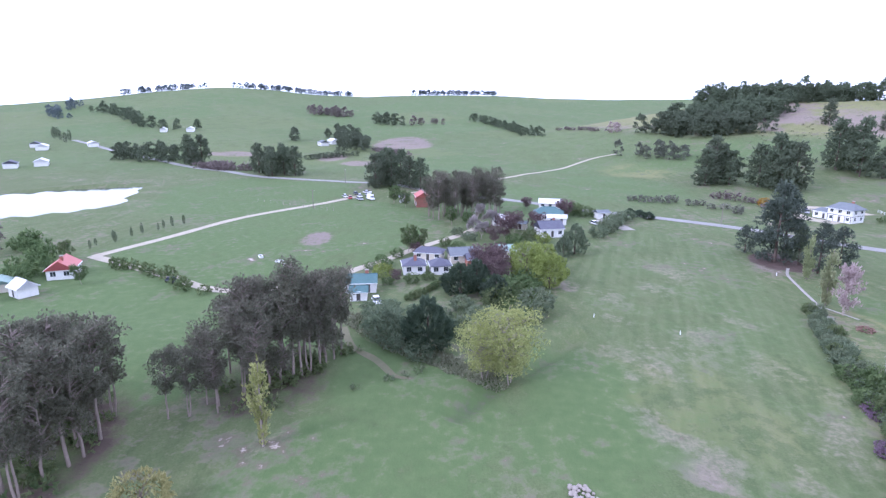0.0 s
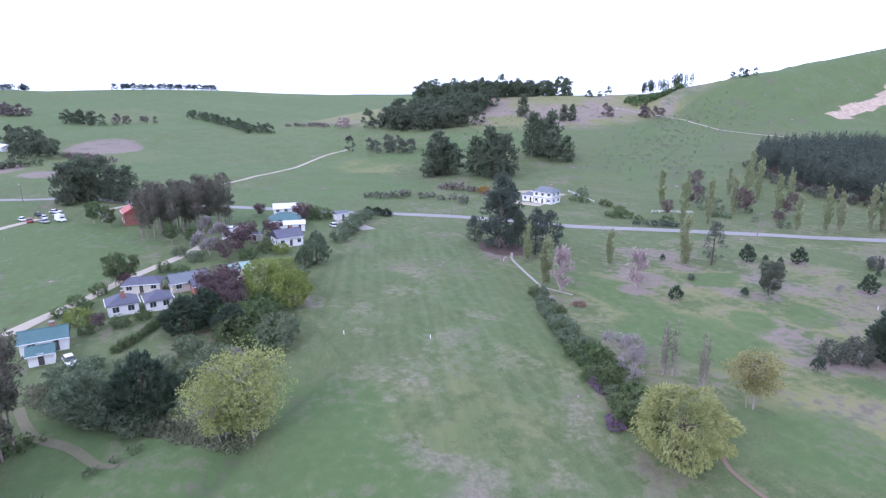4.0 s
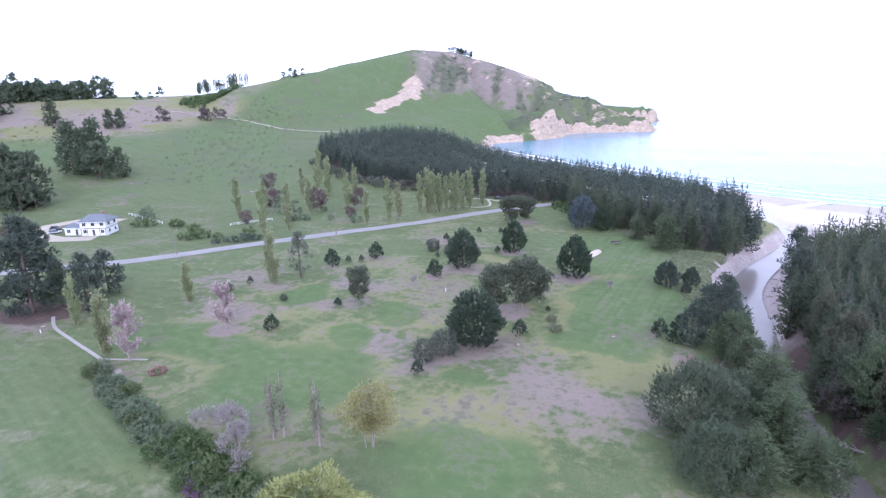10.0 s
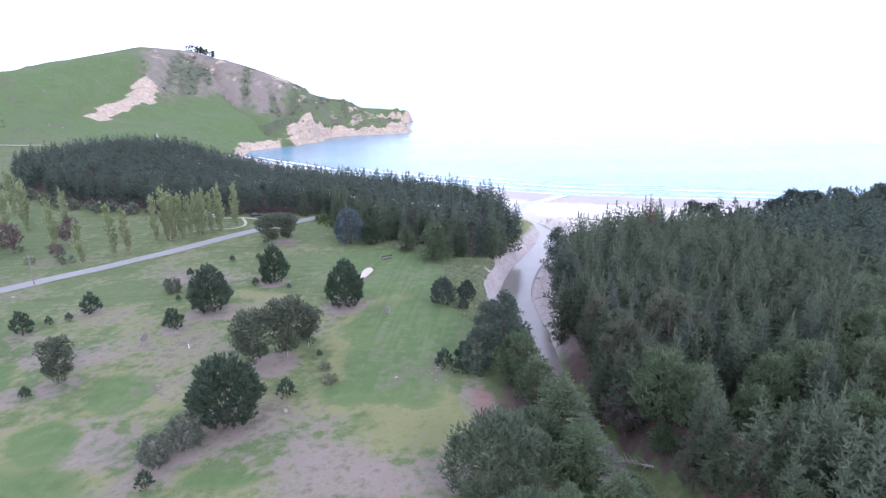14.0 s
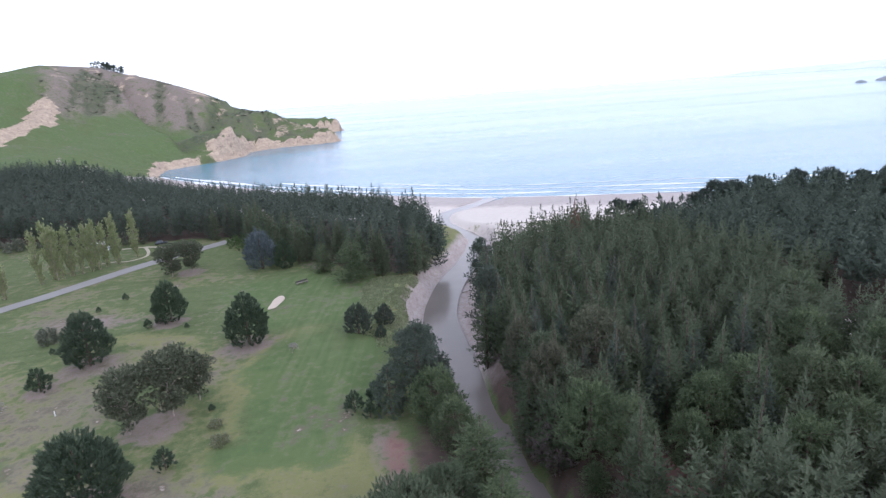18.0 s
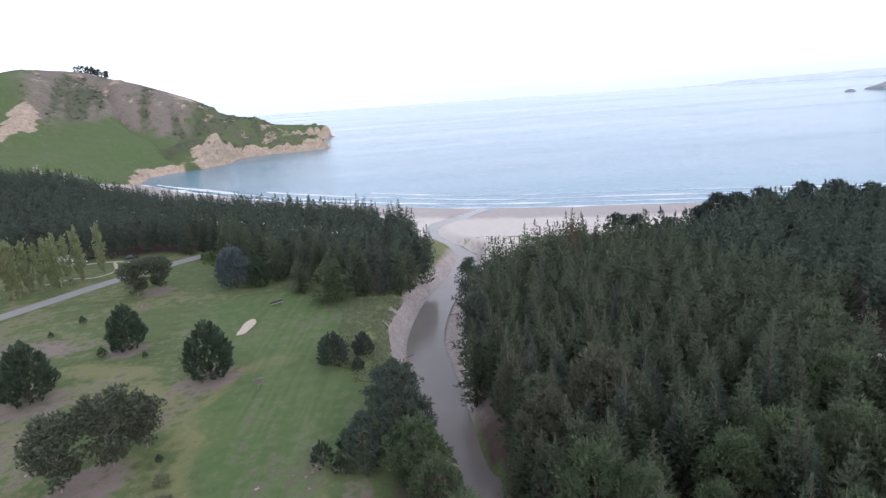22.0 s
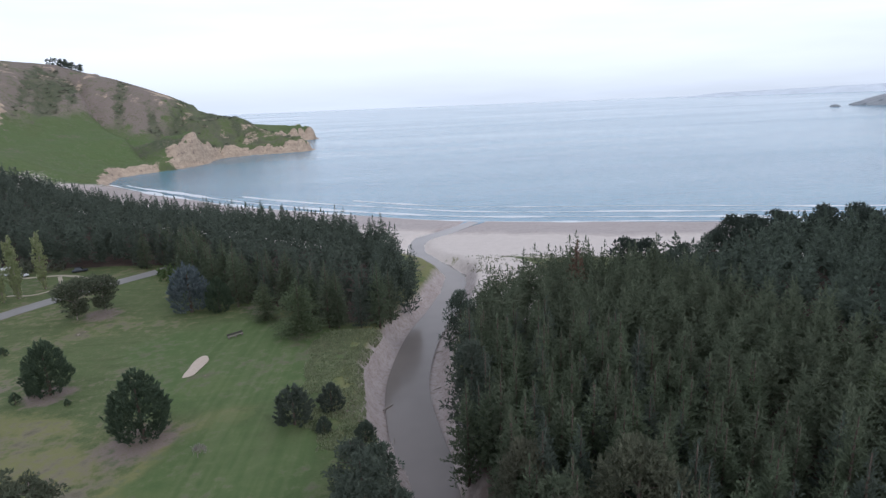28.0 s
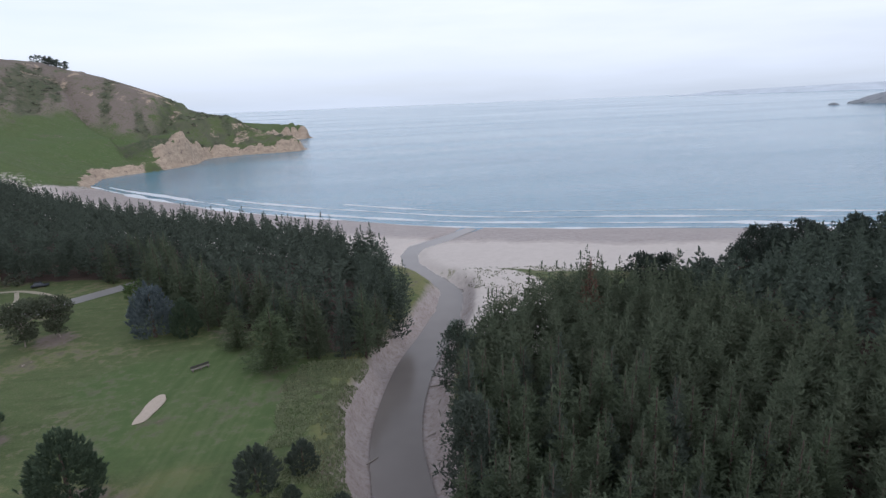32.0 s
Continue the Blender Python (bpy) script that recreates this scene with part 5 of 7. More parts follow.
# ---- mature pines along the stream and by the road ----
def build_mature_pines():
    rng = rng_of(77)
    a = make_big_pine(21, 17, 4.6, clumps=74, per=36, bare=0.06)
    b = make_big_pine(22, 15, 4.4, clumps=72, per=36, leaf="pine_light", bare=0.08)
    c = make_big_pine(23, 19, 4.4, clumps=78, per=35, bare=0.08)
    d = make_big_pine(24, 11, 3.6, clumps=44, per=26, bare=0.04)
    # far pines: paler needles put the haze into their colour
    far_a = make_big_pine(25, 17, 4.8, leaf="pine_light", clumps=58, per=15, size=1.15, bare=0.06, width=0.55)
    far_d = make_big_pine(26, 11, 4.0, leaf="pine_light", clumps=40, per=14, size=1.05, bare=0.04, width=0.55)
    old = make_big_pine(27, 15.5, 5.4, leaf="pine_dark", clumps=64, per=24, size=0.8, bare=0.28, width=0.42, label="old broad-crowned dark pine at the seaward edge of the wood")
    ced = make_pine(8, 15.5, 5.4, 2.3, leaf="pine_fresh", power=0.7, per=9, droop=0.22, rag=0.3)
    tagged(ced, "broad cedar with drooping feathery green branches", "cedar tree", "mature pines")
    first(ced, 5.2, 17, 0, 1.12, 0.70)
    for x, y, s, z in ((6.0, 8, 1.0, 0.62), (2.0, -3, 0.9, 0.58), (8.5, 0, 0.8, 0.5), (18.5, 15.5, 0.5, 0.30), (-14, 102, 1.15, 0.80), (-23, 114, 0.7, 0.62)):
        put(ced, x, y, rng.uniform(0, 360), s, z)
    tagged(put(ced, 21.5, 11, 40, 0.42, 0.26), "low spreading cedar over the stream's fallen trunk")
    round_pine = make_candle_pine(28, 9.0, 5.8, "pine_light", 150, 30, 0.55, 0.08, "wide low rounded pine on the stream bank")
    first(round_pine, -4.2, 6, 0, 1.08); put(round_pine, -2.0, -4.5, 80, 0.85); put(round_pine, 0.5, 12.5, 160, 0.75)
    soft = make_candle_pine(29, 8.5, 3.9, "pine_fresh", 100, 28, 0.5, 0.08, "soft green bushy pine on the stream bank")
    first(soft, 1.4, 32.5); put(soft, 3.2, 26, 60, 0.85); put(soft, 10.4, 3, 200, 0.8)
    dome = make_candle_pine(30, 15, 4.9, "pine_olive", 150, 26, 0.55, 0.34, "domed olive-brown pine above the plantation")
    first(dome, 25, 32.5)
    brown = make_candle_pine(32, 6.5, 3.2, "bare_brown", 60, 26, 0.5, 0.05, "brownish bushy pine leaning over the stream")
    first(brown, 15.6, 22.5); put(brown, 16.5, 27.5, 70, 0.8)
    put(dome, 20.5, 24, 100, 0.72, 0.7); put(dome, 17, 30, 190, 0.7, 0.8); put(dome, 15.8, 39, 20, 0.62, 0.82); put(dome, 19.5, 8, 250, 0.5, 0.42)
    fresh = make_candle_pine(31, 12.5, 4.1, "pine_fresh", 110, 26, 0.5, 0.25)
    first(fresh, 18.7, 18)
    for x, y, s, z in ((22, 14.5, 0.8, 0.95), (29, 13.6, 0.70, 0.74), (39, 18.5, 1.0, 0.98), (54, 28.5, 1.12, 1.04), (45.5, 17, 1.05, 1.04), (38, 7, 0.95, 0.9), (50, 14.5, 1.05, 1.0), (64, 44, 1.15, 1.04), (33.5, 18, 0.9, 0.9), (44, 8, 1.0, 0.95), (52, 6, 1.0, 1.0), (58, 14, 1.05, 1.0), (60, 22, 1.0, 1.05), (33, 2, 0.8, 0.8), (27, 1, 0.75, 0.7), (21.5, 4.5, 0.62, 0.6), (31.5, 9, 0.7, 0.72), (24.5, -5, 0.7, 0.7)):
        put(fresh, x, y, rng.uniform(0, 360), s, z)
    seen = set()
    for ob, x, y, s in ((c, -0.8, 37.8, 0.73), (d, -5.4, 36.5, 0.74), (d, 1.8, 40.5, 0.8), (a, 0.8, 45, 0.6), (d, -2.5, 50, 0.8), (b, 17, 33, 0.8),
                        (c, 14.5, 62, 0.8), (c, 17, 86, 0.72), (a, 62, 114, 0.84), (a, 68, 116, 0.75), (c, 92, 122, 0.8), (a, 100, 130, 0.92), (c, 110, 136, 0.88), (a, 120, 138, 0.95), (c, 132, 136, 0.88), (a, 142, 134, 0.95), (c, 152, 130, 0.85), (a, 86, 116, 0.8), (c, 106, 127, 0.85), (a, 116, 129, 0.9), (c, 126, 128, 0.95), (a, 136, 126, 0.9), (a, 160, 132, 0.9), (c, 168, 127, 0.95), (a, 178, 126, 0.9), (c, 147, 126, 0.9), (a, 98, 120, 0.85), (c, 120, 121, 0.85), (a, 132, 119, 0.9), (c, 144, 118, 0.85), (a, 157, 123, 0.9), (c, 168, 118, 0.9), (a, 110, 118, 0.8), (c, 76, 113, 0.7), (a, 66, 109, 0.62), (c, 140, 110, 0.85), (a, 126, 112, 0.85), (c, 155, 113, 0.85), 
                        (a, -144, 3, 1.28), (c, -147, 7, 1.15), (b, -141, 8, 0.75), (c, -132, 8, 0.75), (d, -140, 19, 1.05), (d, -155, 0, 0.8),
                        (a, -312, 60, 1.56), (c, -305, 52, 1.30), (d, -320, 66, 1.82), (d, -306, 66, 1.69), (a, -284, 80, 1.62), (c, -290, 86, 1.56), (a, -278, 86, 1.56), (c, -294, 76, 1.43), (d, -276, 78, 1.69), (a, -315, 143, 1.69), (a, -324, 136, 1.69), (d, -306, 138, 1.69), (d, -330, 148, 1.56), (a, -300, 146, 1.0),
                        (c, -446, 206, 1.1), (a, -408, 232, 0.8), (a, -412, 226, 0.8), (a, -288, -122, 1.15), (c, -294, -128, 1.1), (a, -300, -118, 1.1), (c, -284, -130, 1.1), (a, -306, -126, 1.1), (c, -285, -112, 1.05), (a, -281, -106, 1.0),
                        (a, -412, -286, 1.25), (c, -420, -280, 1.25), (d, -406, -280, 1.2), (d, -346, -196, 1.5), (d, -350, -206, 1.5), (a, -352, -214, 1.1), (c, -342, -188, 1.1), (a, -358, -200, 1.1), (c, -340, -202, 1.0)):
        t = rng.uniform(0, 360)
        if x > 55 and y > 110:
            ob = old
        if x < -250:
            ob = far_d if ob is d else far_a
        if ob.name in seen:
            put(ob, x, y, t, s, s * rng.uniform(0.92, 1.08))
        else:
            first(ob, x, y, t, s); seen.add(ob.name)


build_mature_pines()

# ---- trees of the golf course ----
def build_course_trees():
    rng = rng_of(5)
    big = make_cypress(31, 11.0, 5.5, 3200, size=0.72, taper=0.55)
    first(big, -43, 23, 30)
    tagged(big, "large dark green rounded cypress with a bare skirt of soil", "cypress")
    mid = make_cypress(32, 10.9, 4.6, 2400, size=0.66, taper=0.72)
    first(mid, -33.5, 69, 10)
    for x, y, s, z in ((-63, 66.5, 1.02, 1.0), (-55, 87, 0.85, 0.92)):
        put(mid, x, y, rng.uniform(0, 360), s, z)
    small = make_cypress(33, 5.2, 2.3, 700, size=0.5, z0=0.1, label="young dark conical cypress on the grass")
    first(small, -98, 56, 0, 1.0)
    for x, y, s in ((-91, 68, 1.0), (-67, 57, 0.95), (-84.5, 14.5, 0.75)):
        put(small, x, y, rng.uniform(0, 360), s, s * rng.uniform(0.9, 1.1))
    tiny = make_cypress(34, 2.2, 0.95, 220, size=0.36, z0=0.05, label="small young conifer planted on the grass")
    first(tiny, -79, 30.5)
    for x, y, s in ((-48, 8.5, 1.2), (-36, 29.5, 1.6), (-96, 61, 0.9), (-93, 63, 0.9), (-110, 36.5, 0.9), (-82, 85, 0.9), (-79, 92, 1.1), (-73, 106, 0.9), (-76, 98, 0.7), (-59, 84, 1.0), (-57.5, 86, 0.7),
                    (-11, 38, 1.7), (-7.5, 39.5, 1.9), (-8.5, 36, 1.2), (-50, 82, 0.6), (-66, 108, 0.9), (-74, 74, 0.7), (-34, 44, 0.6), (-70, 62, 0.5)):
        put(tiny, x, y, rng.uniform(0, 360), s)
    bank = make_cypress(35, 6.6, 3.2, 1000, leaf="pine", label="dark bushy pine on the stream bank")
    first(bank, -11.5, 67.5)
    put(bank, -6.2, 70.5, 40, 0.72); put(bank, -7, 64.5, 90, 0.4); put(bank, -1, 61, 10, 0.55)
    blue = make_cypress(36, 10.0, 4.2, 1900, leaf="blue", label="blue-grey conical cypress by the green")
    first(blue, -42, 125, 0, 1.25); put(mid, -35, 123, 50, 0.72, 0.8, "dark conical cypress at the edge of the wood")
    gm = make_gum(41, 10.6, 3.5, leaf="gum_green", clumps=70, per=36, low=0.12, label="grey-green spreading gum on the course")
    first(gm, -40, 44, 0, 1.1); put(gm, -45, 40, 70, 1.0); put(gm, -37, 48, 160, 0.8); put(gm, -76, 34.5, 120, 0.78); put(gm, -68.5, 126.5, 20, 1.15, 0.95); put(gm, -63.5, 130.5, 200, 1.0, 0.9)
    sh = make_bush(42, 4.2, 2.0, "grey", 620, 0.5, "straggly grey-brown shrub on bare soil")
    first(sh, -49, 13.5); put(sh, -46.5, 17, 50, 1.1, 1.2); put(sh, -112, 30, 40, 0.75, 0.5); put(sh, -72, 78, 10, 0.7); put(sh, -78, 80, 60, 0.9); put(sh, -50, 58, 10, 0.6); put(sh, -94, 30, 10, 0.4)
    lt = make_bush(43, 1.6, 1.2, "tussock", 260, 0.35, "small pale flowering bush on the grass")
    first(lt, -30, 34); put(lt, -32, 39, 80, 0.8)
    wl = make_willow(44, 9.6, 4.6)
    first(wl, -39.6, -32.6, 0, 1.22, 1.04)
    gd = make_gum(45, 8.2, 3.3, leaf="gold", bark="bark_pale", stems=3, clumps=84, per=40, low=0.36, size=0.32, label="young tree in golden spring leaf with pale forked trunk", name="golden_tree")
    first(gd, -44.6, -12.8)
    w1 = make_gum(46, 13, 5.4, leaf="spring", bark="bark_pale", stems=3, clumps=110, per=46, low=0.2, size=0.38, label="spreading tree in thin yellow-green spring leaf", name="spring_tree")
    first(w1, -69.5, -80.5, 0, 0.98, 0.92); put(w1, -69, -85, 130, 0.72, 0.74)
    pk = make_poplar(47, 11.0, 2.9, "twig", 1500, 0.5, "leafless birch with a haze of pinkish twigs", 0.12)
    first(pk, -100, -6.5); put(pk, -94, 11.5, 60, 0.9)
    br = make_bare(48, 6.5, 3.0, "twig_grey", 330, "leafless grey shrub by the hedge", size=0.5)
    first(br, -64, -18.5); put(br, -61, -21, 80, 0.8); put(br, -68, -20, 30, 0.9); put(br, -66, -17, 140, 0.7); put(br, -59, -22, 200, 0.9); put(br, -56, -24, 250, 0.7); put(br, -69, 48, 80, 0.55); put(br, -24, 62, 0, 0.4)
    pp = make_poplar(51, 12, 1.4)
    first(pp, -115, 21.5, 0, 0.85)
    for x, y, s in ((-104, 38.5, 1.25), (-127, 2, 1.0), (-106, -6.5, 1.1)):
        put(pp, x, y, rng.uniform(0, 360), s)
    p2 = make_poplar(52, 10.5, 0.9, "tussock", 260, 0.34, "young poplar with bare upright twigs")
    first(p2, -57.3, -15.2); put(p2, -59.4, -14.9, 40, 0.9); put(p2, -51.3, -15.1, 80, 1.0); put(p2, -52.5, -14.2, 10, 0.8); put(p2, -58.2, -16.4, 120, 0.85)
    nf = make_big_pine(53, 12.5, 3.0, "grey", 44, 22, "tall open grey-brown pine on the course", 0.5, 0.12)
    first(nf, -100.5, 45)
    pr = make_poplar(54, 16, 1.7, n=1150, size=0.6)
    first(pr, -105, 135)
    for x, y, s in ((-102, 138, 0.85), (-98, 142, 0.9), (-95, 145.5, 0.95), (-92.5, 148, 0.9), (-90, 156, 0.95), (-104, 136, 0.95), (-103, 139.5, 1.0), (-100, 140, 0.9), (-99, 144, 1.0), (-96.5, 143, 0.9), (-93.5, 149.5, 0.95), (-108, 132, 0.9), (-107, 137, 1.0), (-119, 109, 0.75), (-114, 117, 0.85), (-111, 119.5, 0.8), (-141, 91, 0.9), (-143, 80, 0.9), (-176, 103, 0.9),
                    (-170, 112, 0.8), (-160, 135, 0.9), (-165, 150, 0.9), (-150, 150, 0.8), (-172, 160, 0.9), (-180, 150, 0.8), (-140, 128, 0.85), (-152, 118, 0.8), (-184, 170, 0.9)):
        k = 1.2 if x < -109 else 1.05
        put(pr, x, y, rng.uniform(0, 360), s * k, s * k * rng.uniform(0.85, 1.1))
    rd = make_gum(55, 9.5, 4.4, leaf="plum", clumps=34, per=34, low=0.2, label="rounded dark purplish tree across the road", name="round_tree")
    first(rd, -150, 122)
    for x, y, s in ((-138, 132, 0.9), (-172, 118, 0.9), (-128, 112, 0.55), (-200, 150, 0.9), (-160, 90, 0.6)):
        put(rd, x, y, rng.uniform(0, 360), s)


build_course_trees()


def build_hedge():
    """The thick hedge that runs beside the fairway."""
    rng = rng_of(9)
    line = smooth_line([(-101, -11.5), (-92, -15.5), (-81, -20), (-67, -24), (-55, -27.5), (-48, -30)], 1.5)
    a = make_bush(61, 2.3, 1.7, "hedge", 380, 0.4, "low grey-green hedge shrub beside the fairway", "hedge_shrub", "hedge", group="fairway hedge")
    b = make_bush(62, 2.6, 1.8, "shrub", 380, 0.42, "darker green hedge shrub beside the fairway", "hedge_shrub", "hedge", group="fairway hedge")
    n = len(line)
    for i in range(n):
        for k in (-1, 1):
            o = a if (i < n * 0.55) == (rng.random() < 0.85) else b
            x, y = line[i] + np.array([0.45, 1.0]) * k * (0.7 + 0.9 * i / n) + rng.normal(size=2) * 0.4
            put(o, x, y, rng.uniform(0, 360), 0.66 + 0.42 * i / n + rng.normal() * 0.16, (0.62 + 0.42 * i / n) * rng.uniform(0.6, 1.35))
    first(a, line[0][0], line[0][1]); first(b, line[-1][0], line[-1][1])
    li = make_bush(63, 1.2, 1.5, "lilac", 300, 0.32, "low lilac-flowering heath at the hedge foot", "heath_bush")
    first(li, -60, -28.4); put(li, -58.2, -29, 40, 0.9, 0.7); put(li, -50.2, -33.4, 70, 1.0); put(li, -49, -34.6, 10, 0.8)
    rp = make_bush(64, 0.8, 1.5, "brush", 260, 0.35, "heap of reddish cut branches", "brush_heap", "brush heap")
    first(rp, -91, -8)


build_hedge()


def build_gum_rows():
    rng = rng_of(15)
    g1 = make_gum(71, 19.4, 3.3, bark="bark_gum", clumps=60, per=30, low=0.40, size=0.42, group="gum trees by the paddock")
    g2 = make_gum(72, 18.2, 3.2, bark="bark_gum", clumps=60, per=30, low=0.36, size=0.44, stems=2, group="gum trees by the paddock")
    g3 = make_gum(73, 16.0, 3.3, bark="bark_gum", clumps=50, per=28, low=0.20, size=0.42, group="gum trees by the paddock")
    spots = [(-61, -125, 0.7), (-64, -122, 0.9), (-66, -119, 1.0), (-69, -116, 1.0), (-72, -114, 1.0), (-75, -112, 0.95), (-79, -110, 0.85), (-70, -121, 1.0), (-76, -116, 1.0), (-73, -124, 0.9), (-80, -114, 0.9), (-66, -129, 0.75), (-84, -112, 0.8),
             (-41, -142, 0.95), (-43, -139, 1.0), (-46, -138, 1.0), (-50, -139, 1.0), (-54, -140, 0.9), (-48, -144, 1.0), (-54, -146, 0.95), (-42, -147, 0.95), (-58, -144, 0.8), (-36, -146, 0.9), (-60, -150, 0.8), (-59, -124.5, 0.62), (-58, -128, 0.66), (-61.5, -127, 0.7), (-57.5, -131, 0.6), (-39, -139.5, 0.9), (-48, -137.5, 1.0), (-52, -137.5, 0.95), (-57, -138.5, 0.85), (-45, -142, 1.0), (-51, -142, 1.0), (-62, -120, 0.85), (-67.5, -117.5, 1.0), (-70.5, -115, 1.0), (-73.5, -113, 1.0), (-77, -111, 0.9), (-68, -123, 1.0), (-73, -119, 1.0), (-78, -113, 0.9), (-71, -127, 0.85)]
    spots += [(-206 - 4 * np.cos(i * 1.9), -84 + 2.2 * (i - 7) , 0.92 + 0.1 * np.sin(i * 2.3)) for i in range(14)] + [(-214 - 3 * np.sin(i * 2.1), -82 + 2.6 * (i - 5), 0.95) for i in range(10)]
    for i, (x, y, s) in enumerate(spots):
        o = (g1, g2, g3)[i % 3]
        if i < 3:
            first(o, x, y, rng.uniform(0, 360), s)
        else:
            put(o, x, y, rng.uniform(0, 360), s, s * rng.uniform(0.9, 1.1))
    yp = make_poplar(74, 12.6, 1.5, "willow", 950, 0.5, "yellow-green poplar in front of the gum trees")
    first(yp, -50.5, -115)
    y2 = make_willow(75, 5.5, 3.2, "gold", 1300)
    first(y2, -37, -124)
    tagged(y2, "low golden-leaved bush at the edge of the course", "bush")


build_gum_rows()

# ---- woods, hedges and scrub farther off ----
def far_crown(seed, h=14.0, r=5.0, clumps=24, per=9, size=1.5):
    return puffy_crown(h, r, seed, clumps, per, size, 0.0, 0.58)


def far_bush(seed, h=3.0, r=2.2, n=64, size=0.95):
    rng = rng_of(seed)
    P, O = dome_points(n, r, h, -0.2, rng, 0.7, 0.2, 0.45, seed)
    return tufts(P, O, size, rng, 3, 0.55, 0.7)


def far_spire(seed, h=12.0, r=1.6, n=220):
    rng = rng_of(seed)
    P, O = dome_points(n, r, h, 0.4, rng, 0.8, 0.15, 0.4, seed)
    return tufts(P, O + [0, 0, 0.6], 0.9, rng, 3, 0.45, 0.5)


CROWNS = [far_crown(s) for s in (201, 202, 203)]
LOWS = [far_bush(s, 3.0, 2.4, 26, 1.25) for s in (214, 215, 216)]
BUSHES = [far_bush(s) for s in (211, 212, 213)]
SPIRES = [far_spire(s) for s in (221, 222)]


def grove(name, protos, line, gap, wide, scale, material, label, category, seed, tall=1.0):
    """Trees along a line, within that width of it."""
    rng = rng_of(seed)
    p = smooth_line(line, gap) if len(line) > 1 else np.array(line, float)
    rows = max(1, int(wide / gap))
    p = np.repeat(p, rows, 0)
    p = p + rng.uniform(-wide / 2, wide / 2, p.shape) + rng.normal(size=p.shape) * gap * 0.3
    s = scale * rng.uniform(0.75, 1.2, len(p))
    return wood(name, protos, p[:, 0], p[:, 1], s, s * tall * rng.uniform(0.85, 1.15, len(p)), rng, material, label, category)


def build_far_woods():
    # the paler needles here stand in for haze over the far woods
    dark, lab = M["pine_light"], "dark wood of old pines on the hillside"
    grove("pine_wood", CROWNS, [(-520, 98), (-478, 120), (-456, 152)], 6, 26, 1.15, dark, lab, "wood", 301)
    grove("pine_wood", CROWNS, [(-545, 130), (-500, 160), (-520, 205)], 6.5, 40, 1.2, dark, lab, "wood", 302)
    grove("pine_wood", CROWNS, [(-640, 190), (-580, 225), (-545, 262), (-520, 300)], 6, 26, 1.35, dark, lab, "wood", 303)
    grove("pine_wood", CROWNS, [(-512, 330), (-500, 350)], 9, 8, 1.0, dark, "few old pines on the ridge", "wood", 304)
    grove("pine_wood", SPIRES, [(-482, 380), (-462, 396), (-446, 408)], 5, 10, 1.15, dark, "row of dark conifers on the ridge", "wood", 305)
    grove("bush_belt", BUSHES, [(-440, 330), (-452, 360), (-440, 396)], 5, 16, 1.6, M["shrub"], "belt of bushes on the hillside", "bushes", 306)
    grove("bare_wood", CROWNS, [(-400, 300), (-386, 306)], 6, 12, 0.75, M["bare_brown"], "leafless brown trees beside the farm track", "trees", 307)
    grove("bare_wood", CROWNS, [(-412, 270), (-404, 274)], 7, 7, 0.65, M["bare_brown"], "leafless brown trees on the knoll", "trees", 308)
    grove("grey_wood", CROWNS, [(-425, 50), (-400, 64), (-388, 84)], 7, 20, 0.7, M["grey"], "grey-green rounded trees below the wood", "trees", 309)
    grove("red_wood", CROWNS, [(-560, 60), (-552, 76)], 6, 10, 0.75, M["twig"], "leafless reddish trees in the valley", "trees", 310)
    grove("red_hedge", BUSHES, [(-640, 30), (-600, 52), (-572, 62)], 6, 6, 1.2, M["bare_brown"], "leafless reddish hedge in the valley", "hedge", 311)
    grove("far_hedge", CROWNS, [(-830, -58), (-778, -36), (-700, -18), (-606, 6)], 6, 5, 0.75, dark, "dark conifer shelter belt across the pasture", "hedge", 312)
    # woods on the far crest and hill: blue-grey leaf paints in the haze
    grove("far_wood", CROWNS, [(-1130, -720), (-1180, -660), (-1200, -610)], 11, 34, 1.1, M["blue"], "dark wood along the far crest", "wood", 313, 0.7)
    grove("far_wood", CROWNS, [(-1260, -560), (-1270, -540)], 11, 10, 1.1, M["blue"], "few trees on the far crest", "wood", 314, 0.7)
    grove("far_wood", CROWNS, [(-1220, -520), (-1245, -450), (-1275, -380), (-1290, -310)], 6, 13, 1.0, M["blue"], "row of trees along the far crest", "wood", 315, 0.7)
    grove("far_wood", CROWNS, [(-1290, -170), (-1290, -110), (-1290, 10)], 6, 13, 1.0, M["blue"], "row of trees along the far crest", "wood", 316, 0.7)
    grove("far_hedge", CROWNS, [(-890, -640), (-860, -600), (-760, -520), (-696, -470), (-672, -420), (-672, -392)], 8, 14, 0.95, dark, "dark shelter belt down the hillside", "hedge", 317)
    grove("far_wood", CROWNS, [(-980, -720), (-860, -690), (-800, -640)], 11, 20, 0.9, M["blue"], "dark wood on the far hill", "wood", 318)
    grove("bare_wood", CROWNS, [(-930, -310), (-905, -280), (-890, -250)], 8, 26, 0.9, M["bare_brown"], "leafless brownish copse on the hill", "trees", 319)
    grove("pine_wood", CROWNS, [(-812, -200), (-790, -164)], 8, 22, 1.05, dark, "dark copse on the pasture", "trees", 320)
    grove("bare_wood", CROWNS, [(-780, -150), (-800, -120), (-790, -100)], 8, 12, 0.8, M["bare_brown"], "leafless brown copse on the pasture", "trees", 321)
    grove("pine_wood", CROWNS, [(-598, -258), (-592, -254)], 5, 5, 1.0, dark, "single dark tree by the farm", "tree", 322)
